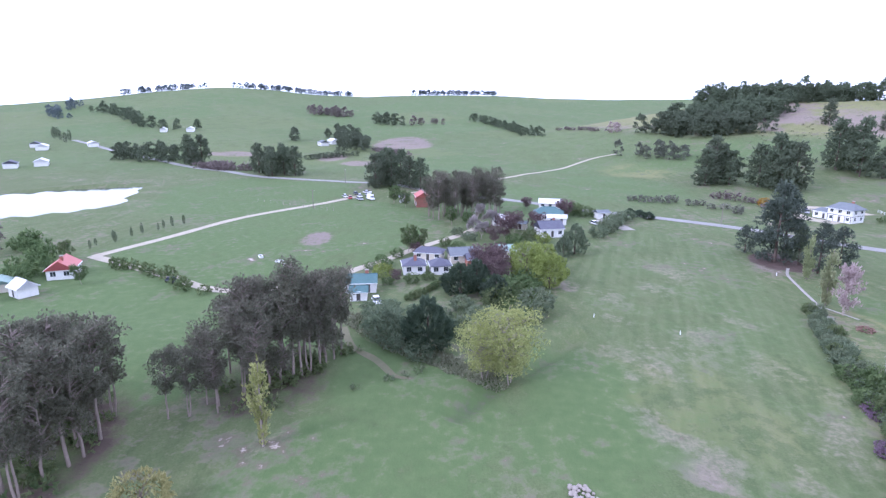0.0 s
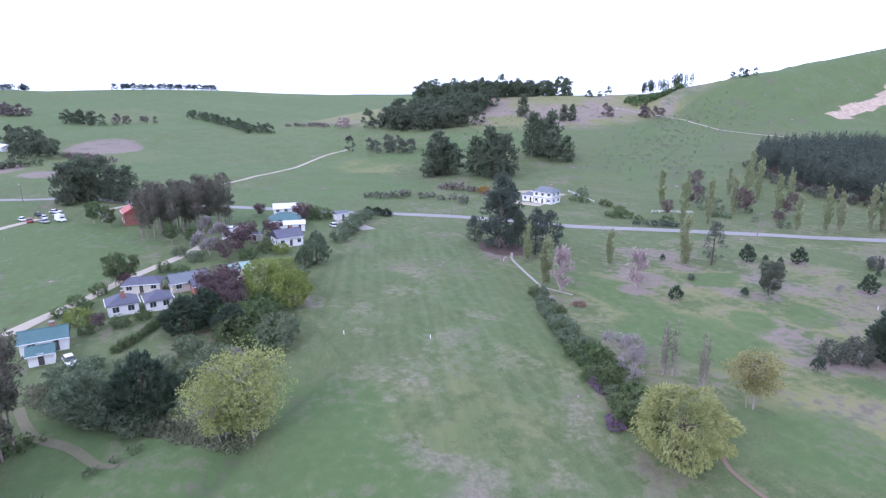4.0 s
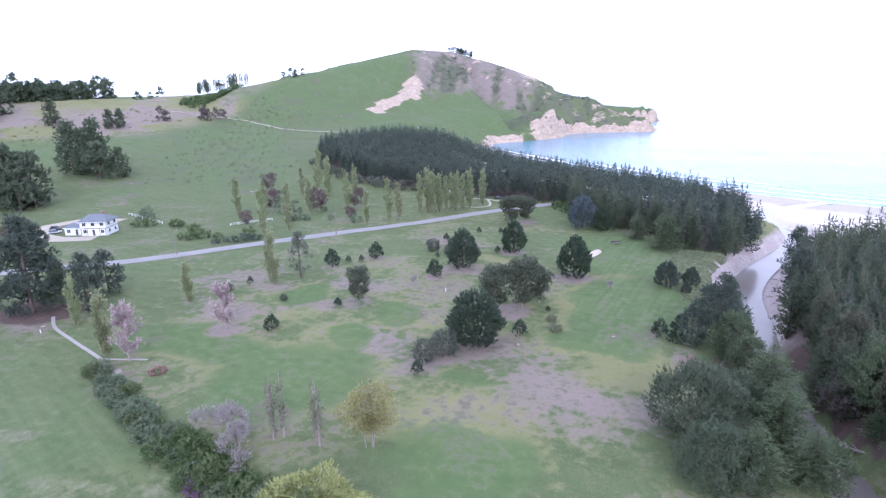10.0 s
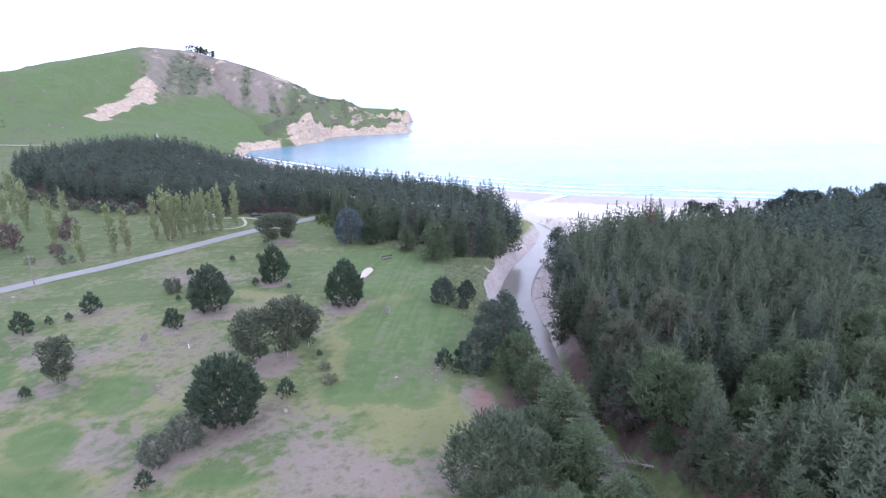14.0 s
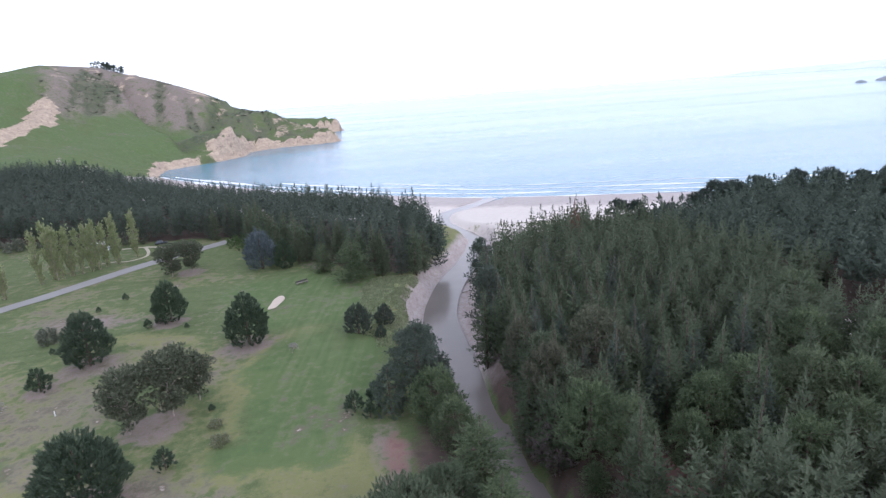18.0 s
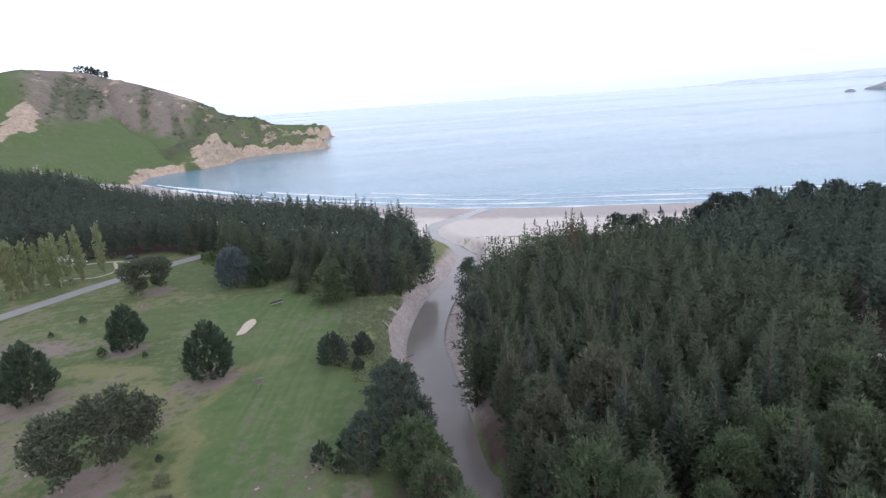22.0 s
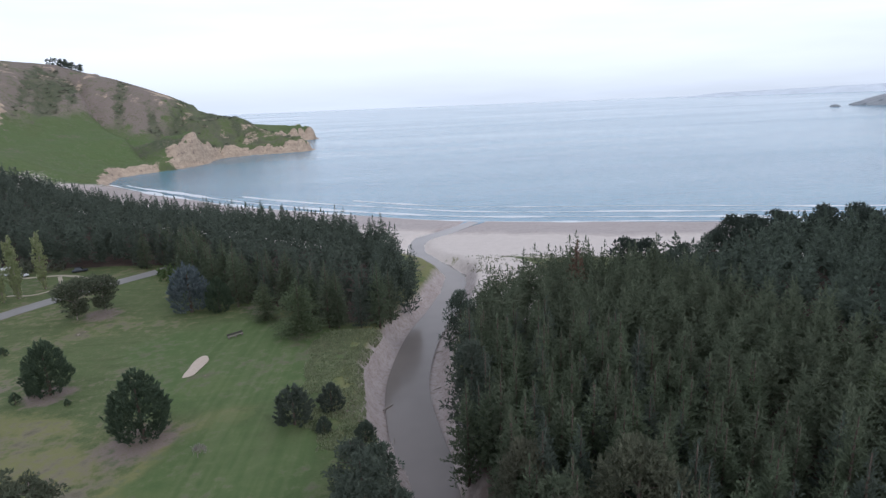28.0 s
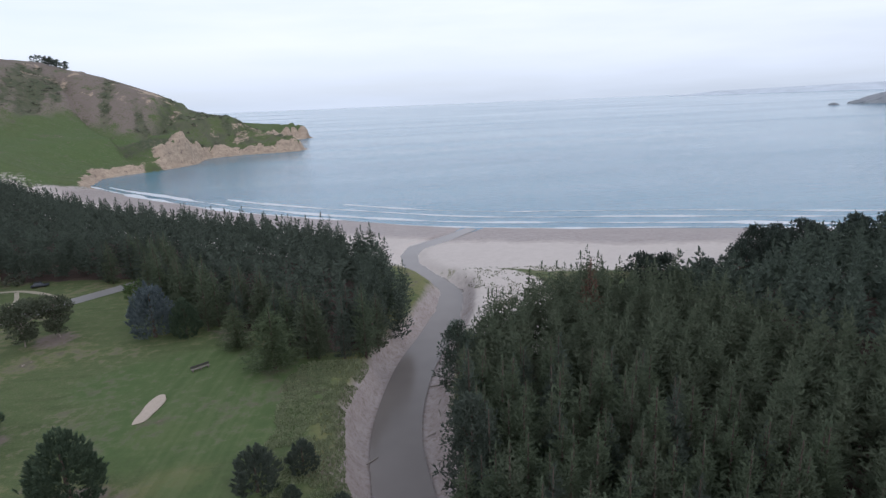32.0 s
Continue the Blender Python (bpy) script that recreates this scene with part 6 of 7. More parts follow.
    grove("pine_wood", CROWNS, [(-640, -222), (-600, -200), (-540, -182), (-510, -178)], 8, 26, 0.9, dark, "dark trees round the farm", "trees", 323)
    grove("bush_belt", BUSHES, [(-520, -160), (-490, -140), (-468, -130)], 5, 10, 1.4, M["bare_brown"], "brown scrub beside the farm", "bushes", 324)
    grove("far_hedge", BUSHES, [(-452, -206), (-470, -188), (-478, -176)], 4, 7, 1.7, dark, "clipped dark hedge by the farm", "hedge", 325)
    grove("pine_wood", CROWNS, [(-436, -352), (-430, -330), (-440, -312), (-420, -296)], 7, 22, 0.85, dark, "dark trees along the country road", "trees", 326)
    grove("pine_wood", SPIRES, [(-580, -495), (-556, -480), (-540, -462)], 9, 12, 1.1, dark, "dark conifers by far houses", "trees", 327)
    grove("bush_belt", BUSHES, [(-372, -246), (-390, -262), (-360, -228)], 5, 12, 1.6, M["bare_brown"], "leafless bushes by the road", "bushes", 328)
    grove("hedge_row", SPIRES, [(-150, -205), (-162, -201), (-180, -195), (-190, -190)], 3.4, 1.5, 0.30, dark, "row of small dark conifers along the track", "hedge", 329)
    grove("lane_hedge", BUSHES, [(-136, -184), (-126, -168), (-113, -150)], 3.0, 2.5, 0.8, M["shrub"], "dark shrubs along the lane", "hedge", 330)
    grove("bush_belt", BUSHES, [(-160, -226), (-148, -214), (-140, -204), (-118, -198)], 4.5, 10, 1.1, M["shrub"], "garden shrubs round the red-roofed cottage", "bushes", 331)
    grove("bare_wood", CROWNS, [(-152, -236), (-142, -224)], 6, 10, 0.55, M["bare_brown"], "leafless trees by the cottage", "trees", 332)
    grove("bush_belt", BUSHES, [(-258, -8), (-246, 12), (-238, 22), (-222, 32)], 4.5, 7, 1.0, M["grey"], "shrubs along the far side of the road", "bushes", 333)
    grove("bush_belt", BUSHES, [(-262, 40), (-250, 44), (-236, 50)], 5, 7, 1.1, M["bare_brown"], "leafless brown shrubs by the white house", "bushes", 334)
    grove("bush_belt", BUSHES, [(-200, 76), (-190, 82), (-178, 80), (-164, 70), (-152, 78)], 4.0, 6, 0.95, M["shrub"], "shrubs between the white house and the road", "bushes", 335)
    grove("bush_belt", BUSHES, [(-222, 96), (-214, 90), (-206, 86)], 3.5, 6, 1.0, M["hedge"], "rounded hedge beside the white house", "bushes", 336)
    grove("bush_belt", BUSHES, [(-150, 66), (-146, 72), (-142, 76)], 3.0, 2, 0.8, M["pine"], "dark clipped shrubs by the road", "bushes", 337)
    grove("roadside_scrub", BUSHES, [(-132, 102), (-150, 110), (-170, 128), (-190, 140)], 7, 20, 0.8, M["hedge"], "low scrub among the poplars", "scrub", 339)
    grove("wood_edge", BUSHES, [(-215, 208), (-180, 186), (-140, 181), (-100, 174)], 4, 5, 1.2, M["grey"], "grey shrubs along the foot of the plantation", "scrub", 340)
    grove("wood_edge", BUSHES, [(-58, 164), (-48, 142), (-46, 136)], 4, 4, 1.0, M["shrub"], "shrubs along the foot of the plantation", "scrub", 341)
    grove("hill_trees", CROWNS, [(-347, 733), (-334, 737), (-321, 737)], 3.2, 8, 0.62, M["pine"], "clump of dark wind-bent trees on the summit", "trees", 346)
    grove("hill_pines", CROWNS, [(-412, 424), (-404, 436), (-398, 446)], 9, 2, 0.6, M["pine"], "few pines on the crest of the hill", "trees", 343)
    # scrub on the seaward face of the headland
    rng = rng_of(350)
    x, y = rng.uniform(-350, -60, 3600), rng.uniform(500, 735, 3600)
    d = line_dist(x, y, HEAD_RIDGE)[0]
    coast = line_dist(x, y, COAST)
    k = inside(x, y, HEAD_FACE) & (coast[1] > 0) & (coast[0] > 16) & ((vnoise(x + 0.25 * y, y * 0.16, 15, 23, 3) < 0.43) | ((x > -200) & (vnoise(x, y, 16, 66, 3) > 0.5)))
    s = rng.uniform(0.3, 1.0, k.sum()) ** 1.5
    wood("headland_scrub", LOWS, x[k], y[k], s * 0.75, s * 0.5, rng, M["grey"], "dark coastal scrub on the headland slope", "scrub")
    grove("reed_bed", LOWS, [(-90, -106), (-82, -97), (-76, -90), (-72, -86)], 1.8, 4, 0.42, M["tussock"], "brown and yellow reeds in the ditch below the gardens", "reeds", 353, 1.2)
    grove("ditch_scrub", LOWS, [(-66, -104), (-72, -98), (-78, -93)], 2.2, 3, 0.35, M["scrub_leaf"], "low scrub along the ditch", "scrub", 354)
    grove("gum_undergrowth", LOWS, [(-62, -122), (-70, -118), (-78, -112)], 2.2, 9, 0.55, M["shrub"], "dark undergrowth below the gum trees", "undergrowth", 355)
    grove("gum_undergrowth", LOWS, [(-38, -142), (-48, -141), (-58, -142)], 2.2, 9, 0.55, M["shrub"], "dark undergrowth below the gum trees", "undergrowth", 356)
    grove("hollow_scrub", LOWS, [(-240, 165), (-290, 215), (-330, 260), (-352, 320), (-362, 380)], 6.5, 62, 0.36, M["rank"], "low green scrub in the hollow below the hill", "scrub", 357)
    grove("knoll_scrub", LOWS, [(-440, 150), (-420, 190), (-440, 240), (-425, 280)], 9, 60, 0.4, M["tussock"], "low brown scrub on the knoll", "scrub", 358)
    # dune scrub at the beach, beside the south wood
    grove("dune_scrub", BUSHES, [(48, 130), (56, 138), (72, 141), (100, 140), (140, 150)], 3.0, 7, 0.55, M["tussock"], "low grey-green dune scrub above the beach", "scrub", 351)
    grove("dune_scrub", BUSHES, [(33, 112), (36, 124), (42, 130)], 3.0, 6, 0.4, M["tussock"], "low dune plants above the beach", "scrub", 352)


build_far_woods()

# ---- buildings ----
M["white_wall"] = rough_mat("white_weatherboard", (0.78, 0.77, 0.75), (0.70, 0.69, 0.67), 0.8, 8.0, 0.7, 0.15)
M["cream_wall"] = rough_mat("cream_weatherboard", (0.66, 0.60, 0.50), (0.58, 0.53, 0.45), 0.8, 8.0, 0.75, 0.15)
M["brick_wall"] = rough_mat("red_brick_wall", (0.36, 0.16, 0.12), (0.28, 0.13, 0.10), 1.0, 9.0, 0.85, 0.3)
M["dark_wall"] = rough_mat("dark_timber", (0.07, 0.065, 0.06), (0.10, 0.09, 0.085), 0.8, 8.0, 0.75, 0.2)
M["teal_roof"] = rough_mat("teal_iron_roof", (0.085, 0.155, 0.155), (0.11, 0.18, 0.18), 0.5, 5.0, 0.7, 0.15, 0.2)
M["green_roof"] = rough_mat("faded_green_iron_roof", (0.24, 0.34, 0.29), (0.29, 0.37, 0.33), 0.5, 5.0, 0.5, 0.15, 0.4)
M["slate_roof"] = rough_mat("slate_grey_iron_roof", (0.11, 0.11, 0.145), (0.145, 0.145, 0.175), 0.5, 5.0, 0.7, 0.15, 0.2)
M["grey_roof"] = rough_mat("grey_iron_roof", (0.15, 0.165, 0.18), (0.19, 0.205, 0.22), 0.5, 5.0, 0.65, 0.15, 0.22)
M["white_roof"] = rough_mat("white_iron_roof", (0.72, 0.72, 0.73), (0.64, 0.64, 0.66), 0.5, 5.0, 0.5, 0.15, 0.4)
M["red_roof"] = rough_mat("red_iron_roof", (0.50, 0.14, 0.12), (0.42, 0.13, 0.11), 0.5, 5.0, 0.5, 0.15, 0.4)
M["trim"] = rough_mat("white_trim", (0.80, 0.80, 0.79), (0.74, 0.74, 0.73), 1.0, 9.0, 0.6, 0.05)
M["post"] = rough_mat("weathered_timber", (0.25, 0.22, 0.19), (0.19, 0.165, 0.14), 1.0, 9.0, 0.9, 0.3)
M["tyre"] = rough_mat("tyre_rubber", (0.025, 0.025, 0.026), (0.04, 0.04, 0.04), 2.0, 12.0, 0.9, 0.2)
M["log"] = rough_mat("bleached_driftwood", (0.34, 0.30, 0.26), (0.25, 0.215, 0.185), 1.0, 9.0, 0.9, 0.4)


def glass_mat():
    m, N, L, b = mat("window_glass", 0.06, 0.6)
    b.inputs["Base Color"].default_value = (0.035, 0.042, 0.05, 1)
    return m


M["glass"] = glass_mat()


def gable_prism(L, W, h0, rise, over, thick, hip=0.0):
    """A roof slab in two or four slopes, with its thickness."""
    bm = bmesh.new()
    x1, y1 = L / 2 + over, W / 2 + over
    drop = rise * over / (W / 2)
    hx = max(0.02, L / 2 + over - hip * (W / 2 + over))
    e = [(-x1, -y1), (x1, -y1), (x1, y1), (-x1, y1)]
    lo = [bm.verts.new((x, y, h0 - drop)) for x, y in e]
    hi = [bm.verts.new((x, y, h0 - drop + thick)) for x, y in e]
    rl = [bm.verts.new((-hx, 0, h0 + rise - 0.02)), bm.verts.new((hx, 0, h0 + rise - 0.02))]
    rh = [bm.verts.new((-hx, 0, h0 + rise + thick)), bm.verts.new((hx, 0, h0 + rise + thick))]
    F = bm.faces.new
    F((hi[0], hi[1], rh[1], rh[0])); F((hi[2], hi[3], rh[0], rh[1])); F((hi[1], hi[2], rh[1])); F((hi[3], hi[0], rh[0]))
    F((lo[1], lo[0], rl[0], rl[1])); F((lo[3], lo[2], rl[1], rl[0])); F((lo[2], lo[1], rl[1])); F((lo[0], lo[3], rl[0]))
    for i in range(4):
        j = (i + 1) % 4
        F((lo[i], lo[j], hi[j], hi[i]))
    bmesh.ops.recalc_face_normals(bm, faces=bm.faces)
    return bm


def wall_shell(L, W, h, rise, hip):
    bm = box(bmesh.new(), -L / 2, L / 2, -W / 2, W / 2, -0.4, h)
    if not hip:
        for s in (-1, 1):
            a, b, c = (bm.verts.new((s * L / 2, -W / 2, h)), bm.verts.new((s * L / 2, W / 2, h)), bm.verts.new((s * L / 2, 0, h + rise - 0.03)))
            a2, b2, c2 = (bm.verts.new((s * (L / 2 - 0.15), -W / 2, h)), bm.verts.new((s * (L / 2 - 0.15), W / 2, h)), bm.verts.new((s * (L / 2 - 0.15), 0, h + rise - 0.03)))
            for f in ((a, b, c), (a2, b2, c2), (a, c, c2, a2), (b, b2, c2, c)):
                bm.faces.new(f)
        bmesh.ops.recalc_face_normals(bm, faces=bm.faces)
    return bm


def window_on(ob, side, along, z, w, h, L, W):
    """A window with its frame, sill and pane on one side of a house: n, s, e or w."""
    off, turn = {"s": ((along, -W / 2), 0), "n": ((along, W / 2), 180), "e": ((L / 2, along), 90), "w": ((-L / 2, along), 270)}[side]
    bm = bmesh.new()
    t = 0.07
    for a in ((-w / 2 - t, -w / 2, 0, h), (w / 2, w / 2 + t, 0, h), (-w / 2 - t, w / 2 + t, h, h + t), (-w / 2 - t, w / 2 + t, -t, 0), (-0.02, 0.02, 0, h)):
        box(bm, a[0], a[1], -0.06, 0.02, a[2], a[3])
    fr = part("window", bm, M["trim"], ob)
    fr.matrix_basis = pose(off[0], off[1], z, 0, 0, turn)
    part("pane", a_box(-w / 2, w / 2, -0.025, 0.02, 0, h), M["glass"], fr)
    part("sill", a_box(-w / 2 - 0.12, w / 2 + 0.12, -0.11, -0.062, -t - 0.05, -t), M["trim"], fr)


def house(x, y, turn, L, W, h, rise, wall, roof, label, hip=0.0, storeys=1, door="s", chimney=False, wins="snew", over=0.35, z=None, name="house", porch=False):
    ob = thing(name, x, y, (hz(x, y) if z is None else z) + 0.05, turn, label, "house" if name == "house" else name.replace("_", " "))
    part("wall", wall_shell(L, W, h, rise, hip), M[wall], ob)
    rf = part("roof", gable_prism(L, W, h, rise, over, 0.12, hip), M[roof], ob)
    hx = max(0.1, L / 2 + over - hip * (W / 2 + over))
    part("ridge_cap", a_box(-hx, hx, -0.12, 0.12, h + rise + 0.10, h + rise + 0.17), M[roof], rf)
    for s in (-1, 1):
        yy = s * (W / 2 + over + 0.07)
        zz = h - rise * over / (W / 2)
        part("gutter", a_box(-L / 2 - over, L / 2 + over, min(yy - 0.06, yy + 0.06), max(yy - 0.06, yy + 0.06), zz - 0.04, zz + 0.1), M["trim"], rf)
    fl = h / storeys
    for s in range(storeys):
        for side in wins:
            span = L if side in "sn" else W
            n = max(1, int(span / 2.6))
            for k in range(n):
                a = (k + 0.5) / n * span - span / 2
                if side == door and s == 0 and k == n // 2:
                    continue
                window_on(ob, side, a, s * fl + 0.9, 1.2 if n > 1 else 1.5, min(1.2, fl - 1.25), L, W)
    span = L if door in "sn" else W
    n = max(1, int(span / 2.6))
    a = (n // 2 + 0.5) / n * span - span / 2
    off, tn = {"s": ((a, -W / 2), 0), "n": ((a, W / 2), 180), "e": ((L / 2, a), 90), "w": ((-L / 2, a), 270)}[door]
    d = part("door", a_box(-0.45, 0.45, -0.06, 0.02, 0.0, 2.05, bevel=0.01), M["dark_wall"], ob)
    d.matrix_basis = pose(off[0], off[1], 0.05, 0, 0, tn)
    part("door_frame", box(box(a_box(-0.53, -0.45, -0.08, 0.02, 0, 2.1), 0.45, 0.53, -0.08, 0.02, 0, 2.1), -0.53, 0.53, -0.08, 0.02, 2.1, 2.18), M["trim"], d)
    if chimney:
        c = part("chimney", a_box(-0.4, 0.4, -0.35, 0.35, h, h + rise + 0.9, bevel=0.03), M["brick_wall"], ob)
        c.matrix_basis = pose(L * 0.2, 0.3, 0)
        part("chimney_cap", a_box(-0.47, 0.47, -0.42, 0.42, h + rise + 0.9, h + rise + 1.05), M["concrete"], c)
    return ob


def build_village():
    house(-115.5, -112, 96, 7.4, 5.2, 2.5, 1.4, "white_wall", "teal_roof", "white weatherboard house with a teal iron roof", hip=0.0, chimney=True)
    house(-109, -111.5, 96, 3.8, 3.6, 2.1, 0.9, "white_wall", "teal_roof", "white garage with a teal iron roof", wins="s", name="garage")
    house(-131, -100.2, 8, 5.6, 5.8, 2.6, 1.5, "white_wall", "slate_roof", "small white cottage with a slate-grey hipped roof", hip=0.9, chimney=True)
    house(-131, -93.2, 8, 5.2, 5.2, 2.5, 1.4, "white_wall", "slate_roof", "small white cottage with a slate-grey hipped roof", hip=0.9)
    house(-145.5, -96.5, 80, 8.0, 5.0, 2.2, 1.1, "cream_wall", "slate_roof", "low cottage with a slate-grey roof", hip=0.7)
    house(-143.5, -86.5, 100, 8.6, 6.4, 2.3, 1.5, "cream_wall", "grey_roof", "cream cottage with a grey gabled roof")
    house(-138, -81.5, 100, 9.0, 4.6, 2.4, 1.1, "brick_wall", "slate_roof", "long low dark red shed", wins="s", name="shed")
    house(-147, -74.5, 100, 5.6, 5.6, 2.7, 1.0, "cream_wall", "green_roof", "shed with a faded green iron roof", wins="s", name="shed")
    house(-190, -70, 70, 8.6, 6.0, 2.7, 1.1, "white_wall", "white_roof", "long white shed with a white iron roof", hip=0.0, name="shed")
    house(-185, -65, 70, 4.0, 3.0, 2.2, 0.6, "cream_wall", "grey_roof", "small grey lean-to shed", wins="s", name="shed")
    house(-202, -52.5, 80, 11.0, 8.0, 2.9, 2.1, "white_wall", "teal_roof", "white house with a bright teal roof", hip=0.8)
    house(-195, -50.5, 80, 7.0, 4.0, 2.5, 0.8, "white_wall", "white_roof", "white low-pitched garage by the house", wins="s", name="garage")
    house(-219, -49, 80, 9.0, 6.5, 4.4, 1.3, "white_wall", "white_roof", "white two-storey house behind trees", storeys=2)
    house(-176.5, -56.5, 100, 8.0, 7.2, 2.9, 2.0, "white_wall", "slate_roof", "house with purple-grey roof and white gable", hip=0.0, chimney=True)
    house(-209, -30, 100, 5, 4, 2.5, 0.7, "white_wall", "grey_roof", "white garage by the driveway", wins="s", name="garage")
    house(-125.5, -191, 20, 8.0, 6.0, 2.7, 2.0, "white_wall", "red_roof", "white cottage with a red iron roof", chimney=True)
    house(-109.5, -190, 60, 4.6, 4.2, 2.4, 1.5, "white_wall", "white_roof", "small white gabled shed", wins="s", name="shed")
    house(-113, -198, 30, 5.0, 4.0, 2.2, 0.9, "cream_wall", "green_roof", "small shed with a green roof", wins="s", name="shed")
    house(-236, -103, 10, 9, 6, 4.6, 1.7, "brick_wall", "red_roof", "red barn among the gum trees", wins="s", name="barn")
    house(-246, -112, 10, 5, 4, 3.0, 1.2, "white_wall", "grey_roof", "small white shed by the barn", wins="s", name="shed")
    # the white house above the road
    main = house(-205.5, 64, 25, 9.4, 7.6, 5.2, 1.9, "white_wall", "grey_roof", "large white two-storey house with a grey roof", hip=0.55, storeys=2, chimney=True, over=0.6)
    bm = bmesh.new()
    for k in range(6):
        box(bm, -4.72, 4.72, -3.85, -3.81, 2.52, 2.70) if k == 0 else box(bm, -4.6 + 2.2 * (k - 1), -4.4 + 2.2 * (k - 1), -3.85, -3.805, 0.1, 2.5)
    part("timbering", bm, M["dark_wall"], main, "dark timber bands")
    bm = a_box(4.71, 4.75, -3.7, 3.7, 2.52, 2.70)
    part("timbering", bm, M["dark_wall"], main, "dark timber bands")
    house(-213, 60.5, 25, 5.8, 5.0, 2.8, 1.1, "white_wall", "grey_roof", "single-storey white wing beside the large house", hip=0.6)
    strip("forecourt_1", [(-200, 58), (-212, 52), (-226, 54), (-236, 64), (-232, 78), (-218, 82)], 7.0, M["gravel"], 0.08, "pale gravel forecourt of the white house", "forecourt", ragged=0.3)
    # far farm buildings
    for x, y, t, l, w, rf, lab in ((-655, -392, 20, 22, 8, "white_roof", "long white farm shed on the hill"), (-650, -421, 20, 12, 7, "white_roof", "white farm shed on the hill"), (-579, -211, 30, 16, 9, "white_roof", "white farm building by the copse"),
                                  (-562, -218, 30, 12, 8, "grey_roof", "grey farm building by the copse"), (-590, -196, 30, 10, 8, "white_roof", "white farm building by the copse"), (-516, -422, 40, 10, 8, "white_roof", "white house beside the country road"), (-372, -391, 30, 10, 8, "slate_roof", "white house beyond the pond"),
                                  (-384, -378, 30, 12, 8, "white_roof", "white house beyond the pond"), (-491, -452, 30, 16, 9, "white_roof", "white far farm building"), (-508, -470, 30, 12, 8, "slate_roof", "white far farm building")):
        house(x, y, t, l, w, 3.2, 1.8, "white_wall", rf, lab, wins="s")


build_village()


def garden(rng):
    """Trees and shrubs between and round the village houses."""
    cy = make_cypress(81, 10.6, 5.2, 2000, size=0.8, label="large dark cypress at the village edge")
    first(cy, -82, -94.5)
    for x, y, s, z in ((-113, -88, 1.0, 0.72), (-117, -84, 0.85, 0.7), (-108, -80, 0.8, 0.6), (-212, -14, 0.5, 0.3), (-207, -12, 0.5, 0.3), (-215, -17, 0.45, 0.3)):
        put(cy, x, y, rng.uniform(0, 360), s, z)
    bs = make_bush(82, 5.0, 3.4, "hedge", 560, 0.66, "large grey-green rounded bush in a garden", "garden_bush", "bush")
    first(bs, -86, -102, 0, 1.3)
    for x, y, s in ((-82, -99, 0.9), (-91, -104, 1.0), (-78, -96, 0.7), (-97, -106, 0.9), (-99, -98, 0.5), (-96, -92, 0.6), (-101, -88, 0.7), (-90, -88, 0.8), (-94, -84, 0.9), (-102, -103, 0.5), (-96, -74, 0.9), (-100, -72, 1.1), (-174, -40, 0.9), (-182, -35, 1.0), (-190, -31, 1.0), (-198, -26, 0.9), (-205, -21, 0.9), (-134, -62, 0.9), (-168, -84, 0.7), (-176, -88, 0.6)):
        put(bs, x, y, rng.uniform(0, 360), s, s * rng.uniform(0.85, 1.15))
    dk = make_bush(83, 5.5, 3.6, "shrub", 580, 0.66, "dense dark green garden shrub", "garden_bush", "bush")
    first(dk, -105, -76)
    for x, y, s in ((-110, -74, 1.1), (-112, -79, 1.0), (-103, -80, 0.9), (-98, -76, 0.8), (-117, -72, 0.9), (-215, -42, 1.0), (-212, -36, 1.0), (-222, -38, 0.9), (-140, -110, 0.5), (-133, -112, 0.5), (-136, -108, 0.45), (-146, -106, 0.5), (-121, -100, 0.5), (-124, -96, 0.45), (-120, -106, 0.4), (-155, -88, 0.6), (-160, -92, 0.5), (-164, -70, 0.7), (-180, -78, 0.6), (-170, -64, 0.7), (-92, -90, 0.5)):
        put(dk, x, y, rng.uniform(0, 360), s, s * rng.uniform(0.8, 1.1))
    lm = make_bush(84, 4.0, 2.8, "lime", 700, 0.5, "bright lime-green garden bush", "garden_bush", "bush")
    first(lm, -126, -108, 0, 0.9); put(lm, -166, -60, 40, 0.8)
    ww = make_willow(85, 10, 4.6, "lime", 2200, 0.65)
    first(ww, -124, -71)
    tagged(ww, "yellow-green willow at the village edge", "willow")
    put(ww, -118, -66, 90, 0.85); put(ww, -131, -66, 200, 0.8)
    cn = make_cypress(86, 9.5, 4.2, 1500, leaf="hedge", label="green conical tree at the edge of the fairway")
    first(cn, -151, -53); put(cn, -148, -57, 80, 0.7)
    pl = make_gum(87, 7.5, 3.8, leaf="plum", clumps=38, per=34, low=0.2, label="purple-brown plum tree in a garden", name="plum_tree")
    first(pl, -128, -82)
    for x, y, s in ((-122, -79, 0.9), (-133, -78, 0.9), (-118, -79, 0.8), (-172, -72, 1.0), (-180, -68, 0.9), (-165, -76, 0.7), (-184, -60, 0.8), (-208, -45, 0.9), (-122, -104, 0.4), (-224, -58, 0.6), (-150, -101, 0.45)):
        put(pl, x, y, rng.uniform(0, 360), s)
    gt = make_gum(88, 8, 3.2, leaf="shrub", clumps=34, per=32, low=0.25, label="dark leafy tree beside the lane", name="garden_tree")
    first(gt, -152, -103)
    for x, y, s in ((-155, -100, 0.8), (-186, -84, 0.7), (-194, -90, 0.8), (-232, -94, 1.1), (-238, -88, 1.0), (-240, -116, 1.0), (-230, -110, 0.9), (-118, -182, 0.6), (-140, -200, 0.7), (-108, -204, 0.9), (-104, -196, 0.6)):
        put(gt, x, y, rng.uniform(0, 360), s)
